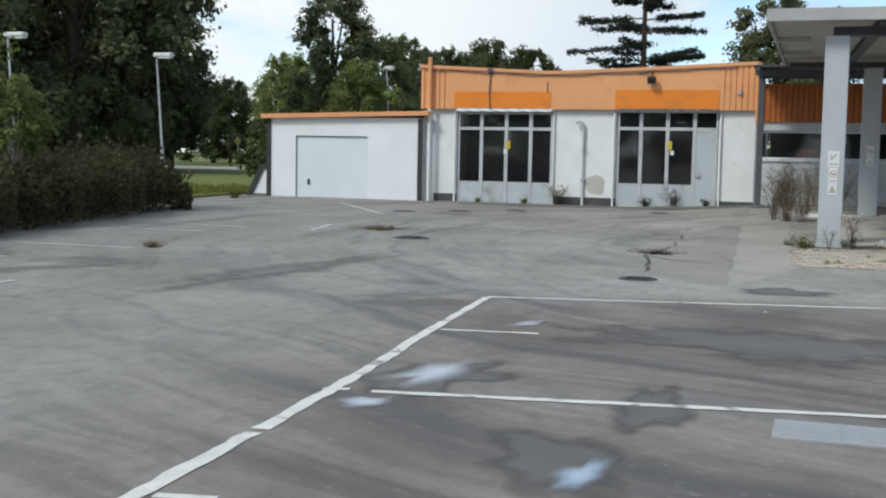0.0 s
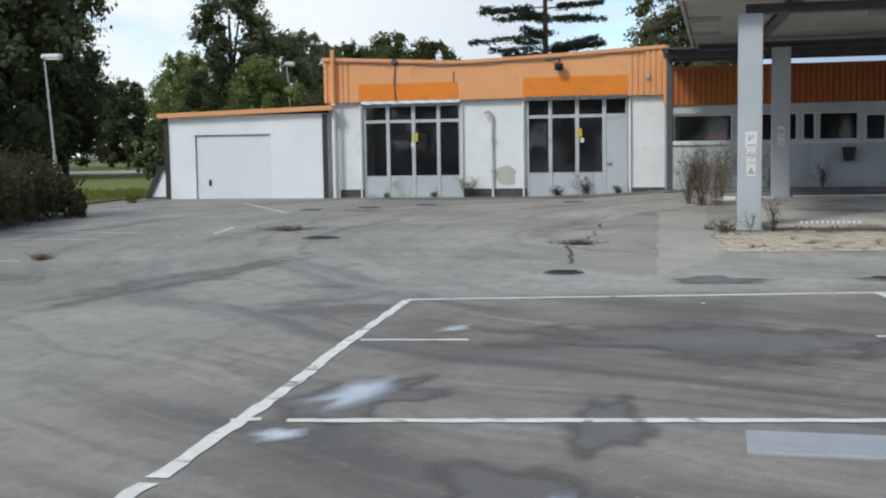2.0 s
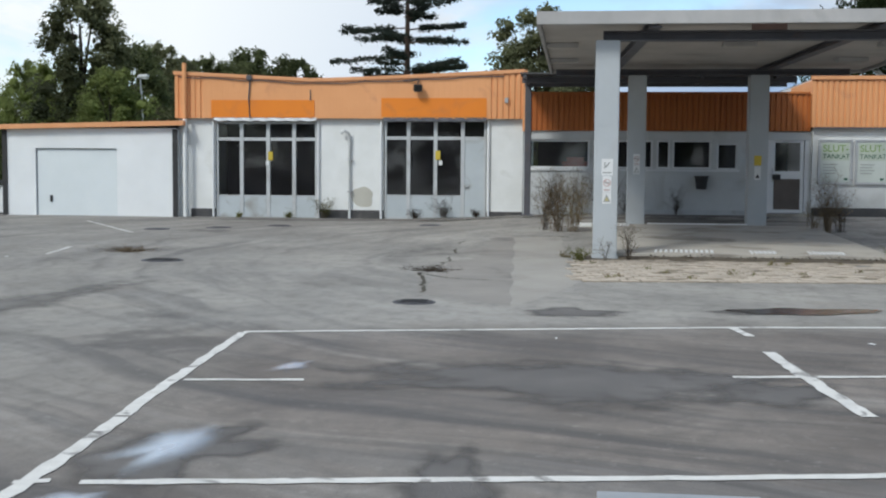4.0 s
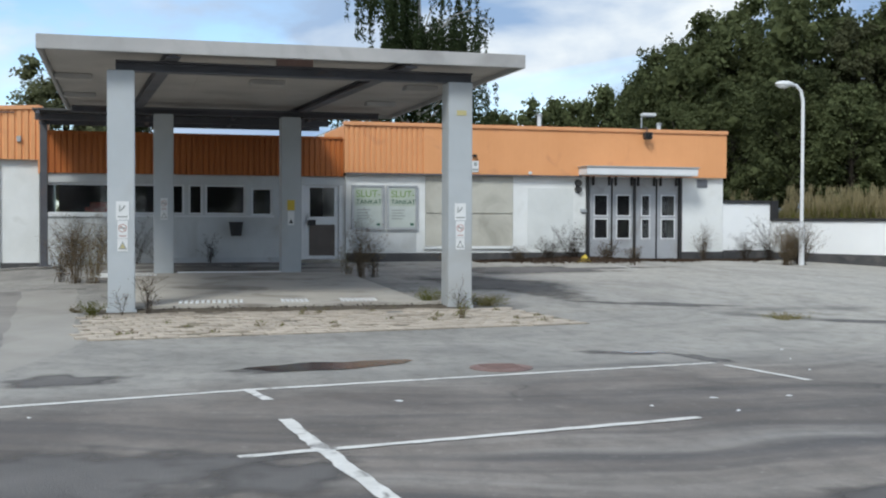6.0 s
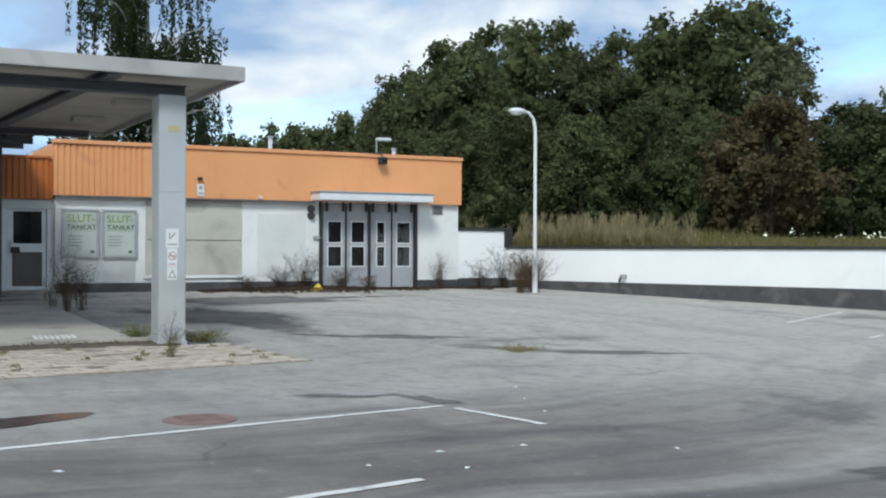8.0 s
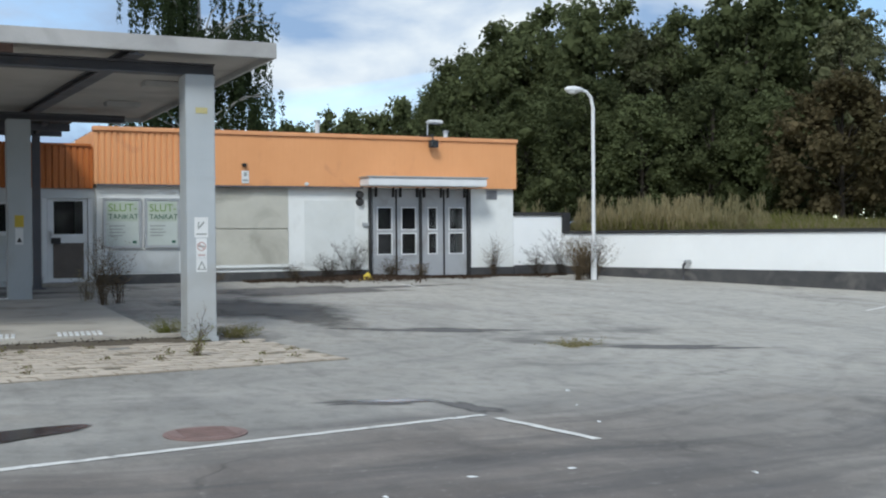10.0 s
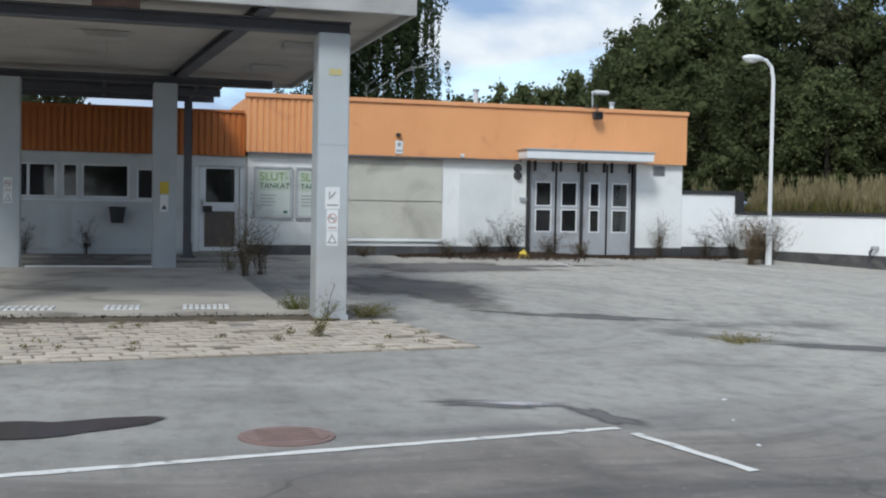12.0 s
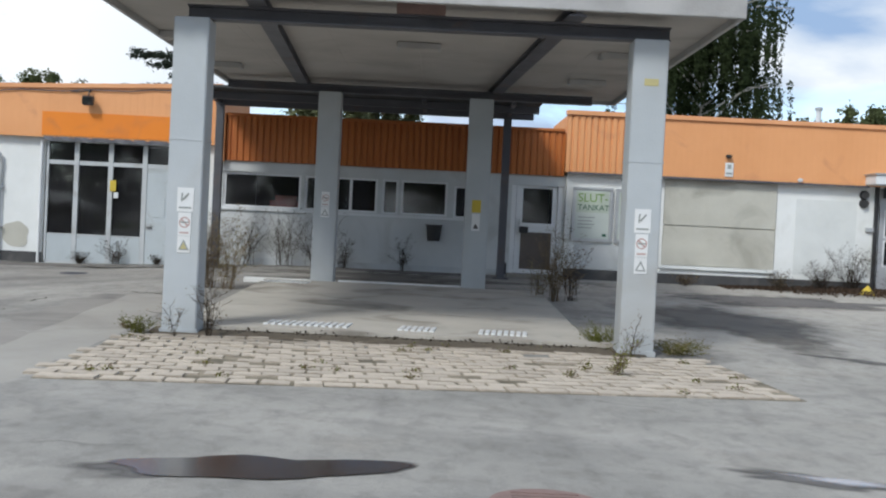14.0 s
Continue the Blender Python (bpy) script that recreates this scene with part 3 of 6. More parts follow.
for a, b in zip([lv[-1]] + far, far):
    for i in range(4):
        bm.faces.new((a[i], a[i + 1], b[i + 1], b[i]))
bmesh.ops.recalc_face_normals(bm, faces=bm.faces)
tagged(part("lawn", bm, GRASS), "green mown lawn beyond the yard and hedge", "grass", kind="structure")
bm = plan_slab([(-140, 30), (-31.4, 41.6), (-32.6, 52.5), (-142, 41)], 0.34, 0.34 + LAWN_Z + 0.012)
tagged(part("road", bm, ROAD), "pale grey public road across the lawn", "road", kind="structure")

STRIP = mat("older_asphalt_strip", (0.3, 0.28, 0.255), (0.235, 0.22, 0.2), 0.8, 0.9, bump=0.4, fine=90, stain=(0.14, 0.132, 0.125), stain_scale=0.9, stain_cut=(0.55, 0.75))
APRON = mat("pale_asphalt_apron", (0.37, 0.35, 0.315), (0.3, 0.282, 0.255), 0.7, 0.92, bump=0.4, fine=90, stain=(0.24, 0.225, 0.2), stain_scale=0.8, stain_cut=(0.55, 0.8))


def ribbon(name, left, right, lift, material, label):
    """A strip of surfacing between two edges that follows the yard's height."""
    bm = bmesh.new()
    n = 16
    rows = []
    for i in range(n + 1):
        f = i / n
        rows.append([bm.verts.new((x, y, gz(x, y) + lift)) for x, y in ((a[0] + (b[0] - a[0]) * f + 0.03 * math.sin(i * 1.9), a[1] + (b[1] - a[1]) * f) for a, b in (left, right))])
    for a, b in zip(rows, rows[1:]):
        bm.faces.new((a[0], a[1], b[1], b[0]))
    return tagged(part(name, bm, material), label, "pavement", kind="structure")


ribbon("pavement_strip", ((-2.25, -5.6), (-2.72, 4.2)), ((-1.15, -6.6), (-1.68, 4.3)), 0.0010, STRIP, "older darker strip of asphalt across the yard")
ribbon("pavement_apron", ((-1.13, -6.8), (-1.68, 4.3)), ((-0.47, -4.3), (-0.75, 4.4)), 0.0007, APRON, "pale strip of asphalt beside the paving")

# the bank behind the low wall
WX, WY, DX, DY = 18.1, 11.9, 0.3308, -0.9437


def along(s, d=0.0):
    """A place s metres along the low wall from its inner end and d metres behind its face."""
    return WX + DX * s - DY * d, WY + DY * s + DX * d


def bank_z(d):
    return 1.38 + 0.012 * d + 0.25 * math.sin(d * 0.07)


bm = bmesh.new()
ss, ds = [-140, -90, -60, -40, -25, -14, -7, -2, 3, 8, 13, 18, 25, 40, 80], [0.16, 3, 8, 14, 22, 32, 45, 60, 90, 140, 300]
bv = [[bm.verts.new((*along(s, d), bank_z(d))) for d in ds] for s in ss]
for a, b in zip(bv, bv[1:]):
    for i in range(len(ds) - 1):
        bm.faces.new((a[i], a[i + 1], b[i + 1], b[i]))
front = [bm.verts.new((*along(s, 0.16), 0.2)) for s in ss]
for i in range(len(ss) - 1):
    bm.faces.new((front[i], bv[i][0], bv[i + 1][0], front[i + 1]))
bmesh.ops.recalc_face_normals(bm, faces=bm.faces)
tagged(part("bank", bm, BANK), "rough meadow bank behind the white wall", "ground", kind="structure")


# ---- low white retaining wall ----
def turned(bm, s=0.0):
    """Turns a mesh built along +x from 0 so that it runs along the low wall."""
    a = math.atan2(DY, DX)
    m = Matrix.Translation((WX, WY, 0)) @ Matrix.Rotation(a, 4, "Z")
    bm.transform(m)
    return bm


low_wall = thing("retaining_wall", WX, WY, 0, "long white plastered retaining wall with dark base and black cap", "wall")
part("wall_body", turned(cuboid(0, 38, 0.0, 0.2, 0.0, 1.43)), BRIGHTWHITE, low_wall)
part("wall_base", turned(cuboid(0.02, 38, -0.035, 0.0, -0.1, 0.54)), PLINTH, low_wall, "dark grey painted base strip")
part("wall_cap", turned(cuboid(0, 38, -0.05, 0.25, 1.43, 1.51, 0.01)), BLACK, low_wall, "black coping")
part("return_wall", cuboid(16.49, 18.12, 11.93, 12.15, 0.2, 1.93), BRIGHTWHITE, low_wall)
part("return_base", cuboid(16.5, 18.1, 11.895, 11.93, 0.2, 0.6), PLINTH, low_wall)
part("return_cap", cuboid(16.49, 18.16, 11.88, 12.2, 1.93, 2.02, 0.01), BLACK, low_wall, "black coping")
part("end_post", cuboid(18.0, 18.24, 11.86, 12.18, 1.45, 2.02, 0.01), BLACK, low_wall)


# ---- service building with the posters and folding gate ----
RY = 11.9


def flat(v):
    return lambda x: v


service = thing("service_building", 11, 14.5, 0.34, "long white service building with an orange sheet fascia", "building")
G0, G1 = 12.40, 15.10
part("front_wall", wall_with_holes(5.62, 16.47, 0.2, 2.66, RY, RY + 0.28, [(G0, G1, 0.2, 2.62)]), WHITE, service)
part("side_wall", cuboid(16.19, 16.47, RY + 0.28, 20, 0.2, 2.66), WHITE, service)
part("side_wall", cuboid(5.62, 5.9, RY + 0.28, 20, 0.2, 3.9), WHITE, service)
part("back_wall", cuboid(5.9, 16.19, 19.7, 20, 0.2, 3.9), WHITE, service)
part("roof", cuboid(5.66, 16.43, RY - 0.05, 20, 3.9, 3.935), ROOFFELT, service, "flat roof of black felt")
part("fascia", corrugated(5.56, 16.5, RY - 0.14, 2.64, flat(3.86), crisp=[(5.5, 7.6)]), ORANGE, service, "faded orange ribbed sheet fascia")
part("fascia", corrugated_side(16.5, RY - 0.12, 20, 2.64, 3.86, 1), ORANGE, service)
part("fascia", corrugated_side(5.56, RY - 0.12, RY + 3, 2.64, 3.86, -1), ORANGE, service)
part("cap_strip", cuboid(5.53, 16.53, RY - 0.19, RY + 0.02, 3.86, 3.96, 0.01), CAP, service, "pale orange edge flashing")
part("cap_strip", cuboid(16.42, 16.54, RY + 0.02, 20, 3.86, 3.96, 0.01), CAP, service)
part("plinth", cuboid(5.62, G0, RY - 0.03, RY, 0.1, 0.56), PLINTH, service, "dark painted plinth")
part("plinth", cuboid(G1, 16.47, RY - 0.03, RY, 0.1, 0.56), PLINTH, service, "dark painted plinth")
part("concrete_panel", cuboid(7.74, 10.18, RY - 0.02, RY, 0.74, 1.60, 0.01), CONCRETE, service, "raw beige concrete panel")
part("concrete_panel", cuboid(7.74, 10.18, RY - 0.02, RY, 1.606, 2.6, 0.01), CONCRETE, service, "raw beige concrete panel")
part("sill_strip", cuboid(7.7, 10.2, RY - 0.06, RY, 0.66, 0.735, 0.008), WHITE, service)
part("patched_plaster", cuboid(10.6, 11.92, RY - 0.006, RY, 0.66, 2.3), REPAINT, service, "grey repainted patch of plaster")
part("lower_panel", cuboid(5.84, 7.5, RY - 0.008, RY, 0.58, 1.1), GREYWHITE, service, "grubby grey board")
part("drip_rail", cuboid(5.62, 12.1, RY - 0.17, RY - 0.145, 2.6, 2.645), STEEL, service)
part("pipe_cap", cuboid(10.55, 10.65, RY - 0.24, RY - 0.145, 2.66, 2.74, 0.02), LAMPWHITE, service)
part("gloom_backing", cuboid(G0 - 0.1, G1 + 0.1, RY + 0.9, RY + 0.95, 0.2, 2.65), ROOM_GLOOM, service)
part("floor", cuboid(5.9, 16.19, RY + 0.28, 19.7, 0.2, 0.36), ROOM_GLOOM, service)
# gate canopy
part("gate_canopy", cuboid(12.02, 15.3, RY - 0.75, RY - 0.03, 2.66, 2.86, 0.015), LAMPWHITE, service, "white box canopy over the gate")
part("canopy_edge", cuboid(11.99, 15.33, RY - 0.78, RY - 0.03, 2.86, 2.9, 0.006), METAL, service)
for x in (12.32, 15.12):
    part("gate_jamb", cuboid(x - 0.03, x + 0.05, RY - 0.06, RY + 0.1, 0.2, 2.64), BLACK, service, "black gate jamb")
leaf_edges = [12.40, 13.07, 13.74, 14.42, 15.10]
for i, (a, b) in enumerate(zip(leaf_edges, leaf_edges[1:])):
    narrow = i == 2
    wa, wb = (a + 0.24, b - 0.22) if narrow else (a + 0.16, b - 0.14)
    holes = [(wa, wb, 0.95, 1.46), (wa, wb, 1.58, 2.12)]
    leaf = part("gate_leaf", wall_with_holes(a + 0.025, b - 0.025, 0.38, 2.6, RY + 0.02, RY + 0.07, holes), DOORGREY, service, "silver grey folding gate leaf with two panes")
    for h in holes:
        part("pane", cuboid(h[0], h[1], RY + 0.04, RY + 0.048, h[2], h[3]), GLASS, leaf)
        fr = bmesh.new()
        for q in ((h[0] - 0.03, h[0], h[2] - 0.03, h[3] + 0.03), (h[1], h[1] + 0.03, h[2] - 0.03, h[3] + 0.03), (h[0], h[1], h[2] - 0.03, h[2]), (h[0], h[1], h[3], h[3] + 0.03)):
            cuboid(q[0], q[1], RY + 0.008, RY + 0.02, q[2], q[3], bm=fr)
        part("pane_frame", fr, LAMPWHITE, leaf)
    # the dark gap between two leaves is put in as a black strip
    part("leaf_gap_strip", cuboid(b - 0.035, b + 0.035, RY - 0.03, RY + 0.02, 0.4, 2.6) if i == 1 else cuboid(b - 0.008, b + 0.008, RY - 0.01, RY + 0.02, 0.4, 2.6), BLACK, service, "black strip for the dark gap between gate leaves")
    for x in (a + 0.1, b - 0.1):
        part("hanger", cuboid(x - 0.015, x + 0.015, RY - 0.08, RY + 0.02, 2.4, 2.66), BLACK, service)


def spotlight(x, y, z, label="black spotlight on a short bracket"):
    t = thing("spotlight", x, y, z, label, "lamp", "spotlights on the fascias")
    part("bracket", tube([(x, y, z + 0.22), (x, y - 0.1, z + 0.24), (x, y - 0.16, z + 0.12)], 0.018), BLACK, t)
    part("arm", tube([(x - 0.42, y - 0.01, z + 0.2), (x - 0.2, y - 0.05, z + 0.2), (x, y - 0.1, z + 0.24)], 0.014, 6), BLACK, t)
    part("housing", cuboid(x - 0.11, x + 0.11, y - 0.27, y - 0.09, z - 0.09, z + 0.1, 0.02), BLACK, t)
    part("front_glass", cuboid(x - 0.085, x + 0.085, y - 0.278, y - 0.272, z - 0.07, z + 0.07), GLASS, t)
    return t


spotlight(13.98, RY - 0.14, 3.76)
small = thing("wall_sign", 9.07, RY - 0.15, 2.62, "small white sign with dark symbol below a tiny lamp", "sign")
part("plate", cuboid(8.98, 9.16, RY - 0.165, RY - 0.15, 2.7, 3.0, 0.004), STICKER, small)
part("symbol", cuboid(9.03, 9.11, RY - 0.17, RY - 0.166, 2.87, 2.96), INK_GREY, small)
part("text_bar", cuboid(9.0, 9.14, RY - 0.17, RY - 0.166, 2.75, 2.79), INK_GREY, small)
part("lamp", cuboid(8.98, 9.1, RY - 0.26, RY - 0.14, 3.1, 3.17, 0.02), BLACK, small)
bell = thing("wall_bell", 12.06, RY, 2.36, "round black double wall fitting beside the gate", "fitting")
for z in (2.27, 2.45):
    b2 = bmesh.new()
    bmesh.ops.create_cone(b2, cap_ends=True, segments=16, radius1=0.105, radius2=0.08, depth=0.1, matrix=Matrix.Translation((12.06, RY - 0.05, z)) @ Matrix.Rotation(radians(90), 4, "X"))
    part("dome", b2, BLACK, bell, smooth=False)
vent = thing("wall_vent", 15.8, RY, 2.4, "grey louvred vent in the white wall", "vent")
part("vent_frame", cuboid(15.64, 15.98, RY - 0.02, RY, 2.36, 2.6, 0.006), DOORGREY, vent)
for k in range(5):
    part("slat", cuboid(15.67, 15.95, RY - 0.035, RY - 0.02, 2.385 + k * 0.042, 2.405 + k * 0.042), STEEL, vent)
lock = thing("key_box", 12.2, RY, 1.7, "small grey box on the wall beside the gate", "box")
part("box", cuboid(12.12, 12.3, RY - 0.06, RY, 1.66, 1.75, 0.008), METAL, lock)
for x, z0, h in ((11.33, 3.935, 0.42), (15.0, 3.935, 0.26)):
    pipe = thing("roof_vent_pipe", x, 13, z0, "short pale vent pipe on the flat roof", "pipe", "vent pipes on the roof")
    part("pipe", tube([(x, 13, z0), (x, 13, z0 + h)], 0.06, 10), LAMPWHITE, pipe)
    part("hood", tube([(x, 13, z0 + h), (x, 13, z0 + h + 0.06)], 0.085, 10), METAL, pipe)
rl = thing("roof_floodlight", 14.55, 13.2, 3.935, "white floodlight on a short mast on the roof", "lamp")
part("mast", tube([(14.55, 13.2, 3.935), (14.55, 13.2, 4.46)], 0.022), METAL, rl)
part("head", cuboid(14.55, 14.98, 13.08, 13.32, 4.45, 4.55, 0.03), LAMPWHITE, rl)


def poster(x0, x1):
    t = thing("poster_frame", (x0 + x1) / 2, RY, 1.2, "grey poster case with a pale green printed notice", "poster", "poster cases")
    z0, z1 = 1.17, 2.33
    y = RY
    part("backing", cuboid(x0, x1, y - 0.05, y, z0, z1, 0.006), METAL, t)
    fr = bmesh.new()
    for q in ((x0, x0 + 0.05, z0, z1), (x1 - 0.05, x1, z0, z1), (x0 + 0.05, x1 - 0.05, z0, z0 + 0.05), (x0 + 0.05, x1 - 0.05, z1 - 0.05, z1)):
        cuboid(q[0], q[1], y - 0.075, y - 0.05, q[2], q[3], bm=fr)
    part("rim", fr, METAL, t)
    part("sheet", cuboid(x0 + 0.06, x1 - 0.06, y - 0.056, y - 0.052, z0 + 0.06, z1 - 0.06), PAPER, t)
    part("print_field", cuboid(x0 + 0.09, x1 - 0.09, y - 0.061, y - 0.057, z0 + 0.62, z1 - 0.09), PAPER_GREEN, t)
    w = x1 - x0
    letters("SLUT-", 0.255 * w / 0.86, INK_LIME, t, x0 + 0.11, y - 0.066, z1 - 0.31)
    letters("TANKAT", 0.172 * w / 0.86, INK_GREEN, t, x0 + 0.11, y - 0.066, z1 - 0.49)
    for k in range(4):
        part("text_bar", cuboid(x0 + 0.13, x0 + 0.13 + 0.36 - 0.06 * (k % 2), y - 0.061, y - 0.057, z0 + 0.5 - 0.075 * k, z0 + 0.525 - 0.075 * k), INK_GREY, t)
    part("logo_disc", cuboid(x1 - 0.2, x1 - 0.11, y - 0.061, y - 0.057, z0 + 0.11, z0 + 0.17), INK_GREEN, t)


poster(5.76, 6.62)
poster(6.69, 7.52)


# ---- kiosk between the two buildings ----
KY = 12.0
kiosk = thing("kiosk_building", 2, 14, 0.34, "grey-white station kiosk with window strip and orange ribbed fascia", "building")
wins = [(-1.8, -0.12, 1.55, 2.29), (-0.04, 1.54, 1.55, 2.29), (1.64, 1.99, 1.55, 2.29), (2.05, 3.06, 1.55, 2.29), (3.2, 3.74, 1.53, 2.22)]
part("front_wall", wall_with_holes(-1.88, 5.62, 0.1, 2.56, KY, KY + 0.22, wins + [(4.45, 5.55, 0.2, 2.46)]), GREYWHITE, kiosk)
part("back_wall", cuboid(-1.65, 5.62, 18.2, 18.4, 0.2, 3.4), GREYWHITE, kiosk)
part("roof", cuboid(-1.86, 5.58, KY + 0.0, 18.2, 3.36, 3.4), ROOFFELT, kiosk)
part("ceiling_void", cuboid(-1.6, 5.58, KY + 0.24, 18.2, 2.56, 2.6), ROOM_GLOOM, kiosk)
part("floor", cuboid(-1.6, 5.58, KY + 0.22, 18.2, 0.2, 0.38), ROOM_GLOOM, kiosk)
part("room_back", cuboid(-1.6, 5.58, KY + 3.2, KY + 3.3, 0.38, 2.56), ROOM_GLOOM, kiosk)
part("fascia", corrugated(-1.9, 5.55, KY - 0.1, 2.54, flat(3.5)), ORANGE_SHADED, kiosk, "orange ribbed sheet fascia, coloured dark as under roof shade")
part("cap_strip", cuboid(-1.9, 5.52, KY - 0.14, KY + 0.06, 3.5, 3.56, 0.008), ORANGE_SHADED, kiosk)
part("sill", cuboid(-1.86, 3.78, KY - 0.05, KY + 0.02, 1.475, 1.53, 0.008), LAMPWHITE, kiosk, "white window sill")
part("head_board", cuboid(-1.86, 5.55, KY - 0.035, KY, 2.31, 2.53, 0.006), GREYWHITE, kiosk)
part("base_board", cuboid(-1.86, 4.4, KY - 0.025, KY, 0.1, 0.46, 0.005), FRAME, kiosk)
for i, w in enumerate(wins):
    win = part("window", wall_with_holes(w[0], w[1], w[2], w[3], KY + 0.03, KY + 0.09, [(w[0] + 0.05, w[1] - 0.05, w[2] + 0.04, w[3] - 0.04)]), LAMPWHITE, kiosk, "white framed kiosk window")
    part("pane", cuboid(w[0] + 0.05, w[1] - 0.05, KY + 0.055, KY + 0.062, w[2] + 0.04, w[3] - 0.04), GLASS, win)
    if i == 1:
        m = w[0] + 1.0
        part("mullion", cuboid(m - 0.03, m + 0.03, KY + 0.025, KY + 0.05, w[2] + 0.04, w[3] - 0.04), LAMPWHITE, win)
# things seen behind the panes
# a red shape of unknown make, added as one rounded block
sheet_inside = thing("red_crate", -0.5, KY + 1.2, 0.38, "red rounded block behind the kiosk window", "crate")
part("crate", cuboid(-0.85, -0.15, KY + 0.35, KY + 0.75, 0.38, 1.84, 0.12), RED, sheet_inside)
kd = part("door_frame", wall_with_holes(4.45, 5.55, 0.3, 2.46, KY - 0.01, KY + 0.12, [(4.55, 5.45, 0.4, 2.36)]), LAMPWHITE, kiosk, "white kiosk door frame")
door = part("door", wall_with_holes(4.56, 5.44, 0.41, 2.35, KY + 0.03, KY + 0.075, [(4.7, 5.34, 1.5, 2.25)]), LAMPWHITE, kiosk, "white glazed door with brown lower panel")
part("pane", cuboid(4.7, 5.34, KY + 0.05, KY + 0.057, 1.5, 2.25), GLASS, door)
part("lower_panel", cuboid(4.68, 5.35, KY + 0.018, KY + 0.03, 0.5, 1.3, 0.004), BROWNDOOR, door, "dark brown lower panel")
part("letter_box", cuboid(4.64, 4.84, KY - 0.06, KY + 0.03, 1.28, 1.42, 0.01), BLACK, door)
part("handle", cuboid(4.62, 4.66, KY - 0.03, KY + 0.03, 1.45, 1.58, 0.008), METAL, door)
part("threshold", cuboid(4.4, 5.6, KY - 0.35, KY - 0.012, 0.2, 0.4, 0.01), SLAB, kiosk, "low concrete doorstep")
part("drain_box", cuboid(4.28, 4.4, KY - 0.1, KY, 0.36, 0.62, 0.01), BLACK, kiosk)


def west_wing(t):
    """Lays a building of the west wing into line with the kiosk, at its full width and height."""
    m = Matrix.Translation((-0.045, 3.2, -0.15)) @ Matrix.Diagonal((1.121, 1.0, 1.1, 1))
    for ob in t.children_recursive:
        ob.data.transform(m)
    t.matrix_basis = Matrix.Translation(m @ t.matrix_basis.translation)
    for ob in t.children:
        ob.matrix_parent_inverse = t.matrix_basis.inverted()


bin_t = thing("waste_bin", 2.8, KY - 0.15, 1.0, "black plastic waste bin hung on the kiosk wall", "bin")
b2 = bmesh.new()
bmesh.ops.create_cone(b2, cap_ends=True, segments=18, radius1=0.13, radius2=0.175, depth=0.34, matrix=Matrix.Translation((2.8, KY - 0.19, 1.18)))
part("bucket", b2, BLACK, bin_t)
part("rim", tube([(2.8 + 0.18 * math.cos(a * math.tau / 18), KY - 0.19 + 0.18 * math.sin(a * math.tau / 18), 1.35) for a in range(19)], 0.014, 6), BLACK, bin_t)
part("hook", cuboid(2.76, 2.84, KY - 0.03, KY, 1.2, 1.4), METAL, bin_t)
# steel frame before the kiosk
fr_t = thing("steel_frame", 1.5, 10.9, 0.3, "dark grey steel post frame before the kiosk", "frame")
for x in (-1.72, 4.22):
    part("post", cuboid(x - 0.08, x + 0.08, 10.82, 10.98, gz(0, 10.9), 3.62, 0.006), STEEL, fr_t)
    part("foot_plate", cuboid(x - 0.16, x + 0.16, 10.74, 11.06, gz(0, 10.9), gz(0, 10.9) + 0.03), STEEL, fr_t)
part("rail", cuboid(-1.82, 4.75, 10.84, 10.96, 3.62, 3.76, 0.005), STEEL, fr_t)
part("rail", cuboid(-1.82, 4.75, 9.5, 9.62, 3.62, 3.76, 0.005), STEEL, fr_t)
for x in (-1.72, 0.6, 2.5, 4.22):
    part("tie", cuboid(x - 0.04, x + 0.04, 9.62, 10.84, 3.65, 3.73), STEEL, fr_t)
    part("hanger", cuboid(x - 0.04, x + 0.04, 8.84, 9.5, 3.7, 3.76), STEEL, fr_t)
# added roof sheet, carried up to the kiosk to shade its front
part("roof_sheet", cuboid(-1.84, 4.78, 8.98, 11.85, 3.792, 3.83), ROOFFELT, fr_t, "dark roof sheet between canopy and kiosk, extended to shade it")
for k in range(3):
    part("glazing_bar", cuboid(-1.55, 4.7, 9.8 + 0.33 * k, 9.84 + 0.33 * k, 3.76, 3.79), METAL, fr_t)


# ---- workshop with the two glazed gates ----
LY = 8.8
shop = thing("workshop_building", -6, 11, 0.25, "white workshop with glazed gates under an orange dipping fascia", "building")


def shop_top(x):
    if x < -6.74:
        return 3.62 + (3.80 - 3.62) * (-6.74 - x) / 3.41
    return 3.62 + (3.83 - 3.62) * ((x + 6.74) / 5.09) ** 1.2


A0, A1, B0, B1 = -9.22, -6.66, -5.02, -2.52
part("front_wall", wall_with_holes(-10.15, -1.65, 0.1, 2.74, LY, LY + 0.28, [(A0, A1, 0.1, 2.66), (B0, B1, 0.1, 2.72)]), WHITE, shop)
part("side_wall", cuboid(-1.93, -1.65, LY + 0.28, 16, 0.1, 2.74), WHITE, shop)
part("side_wall", cuboid(-10.15, -9.87, LY + 0.28, 16, 0.1, 2.74), WHITE, shop)
part("back_wall", cuboid(-9.87, -1.93, 15.7, 16, 0.1, 3.5), WHITE, shop)
part("roof", prism([(-10.1, 3.6), (-6.74, 3.42), (-1.7, 3.63), (-1.7, 3.66), (-6.74, 3.45), (-10.1, 3.63)], LY + 0.05, 16), ROOFFELT, shop)
part("ceiling_void", cuboid(-9.87, -1.93, LY + 0.3, 15.7, 2.78, 2.82), ROOM_GLOOM, shop)
part("floor", cuboid(-9.87, -1.93, LY + 0.28, 15.7, 0.1, 0.26), ROOM_GLOOM, shop)
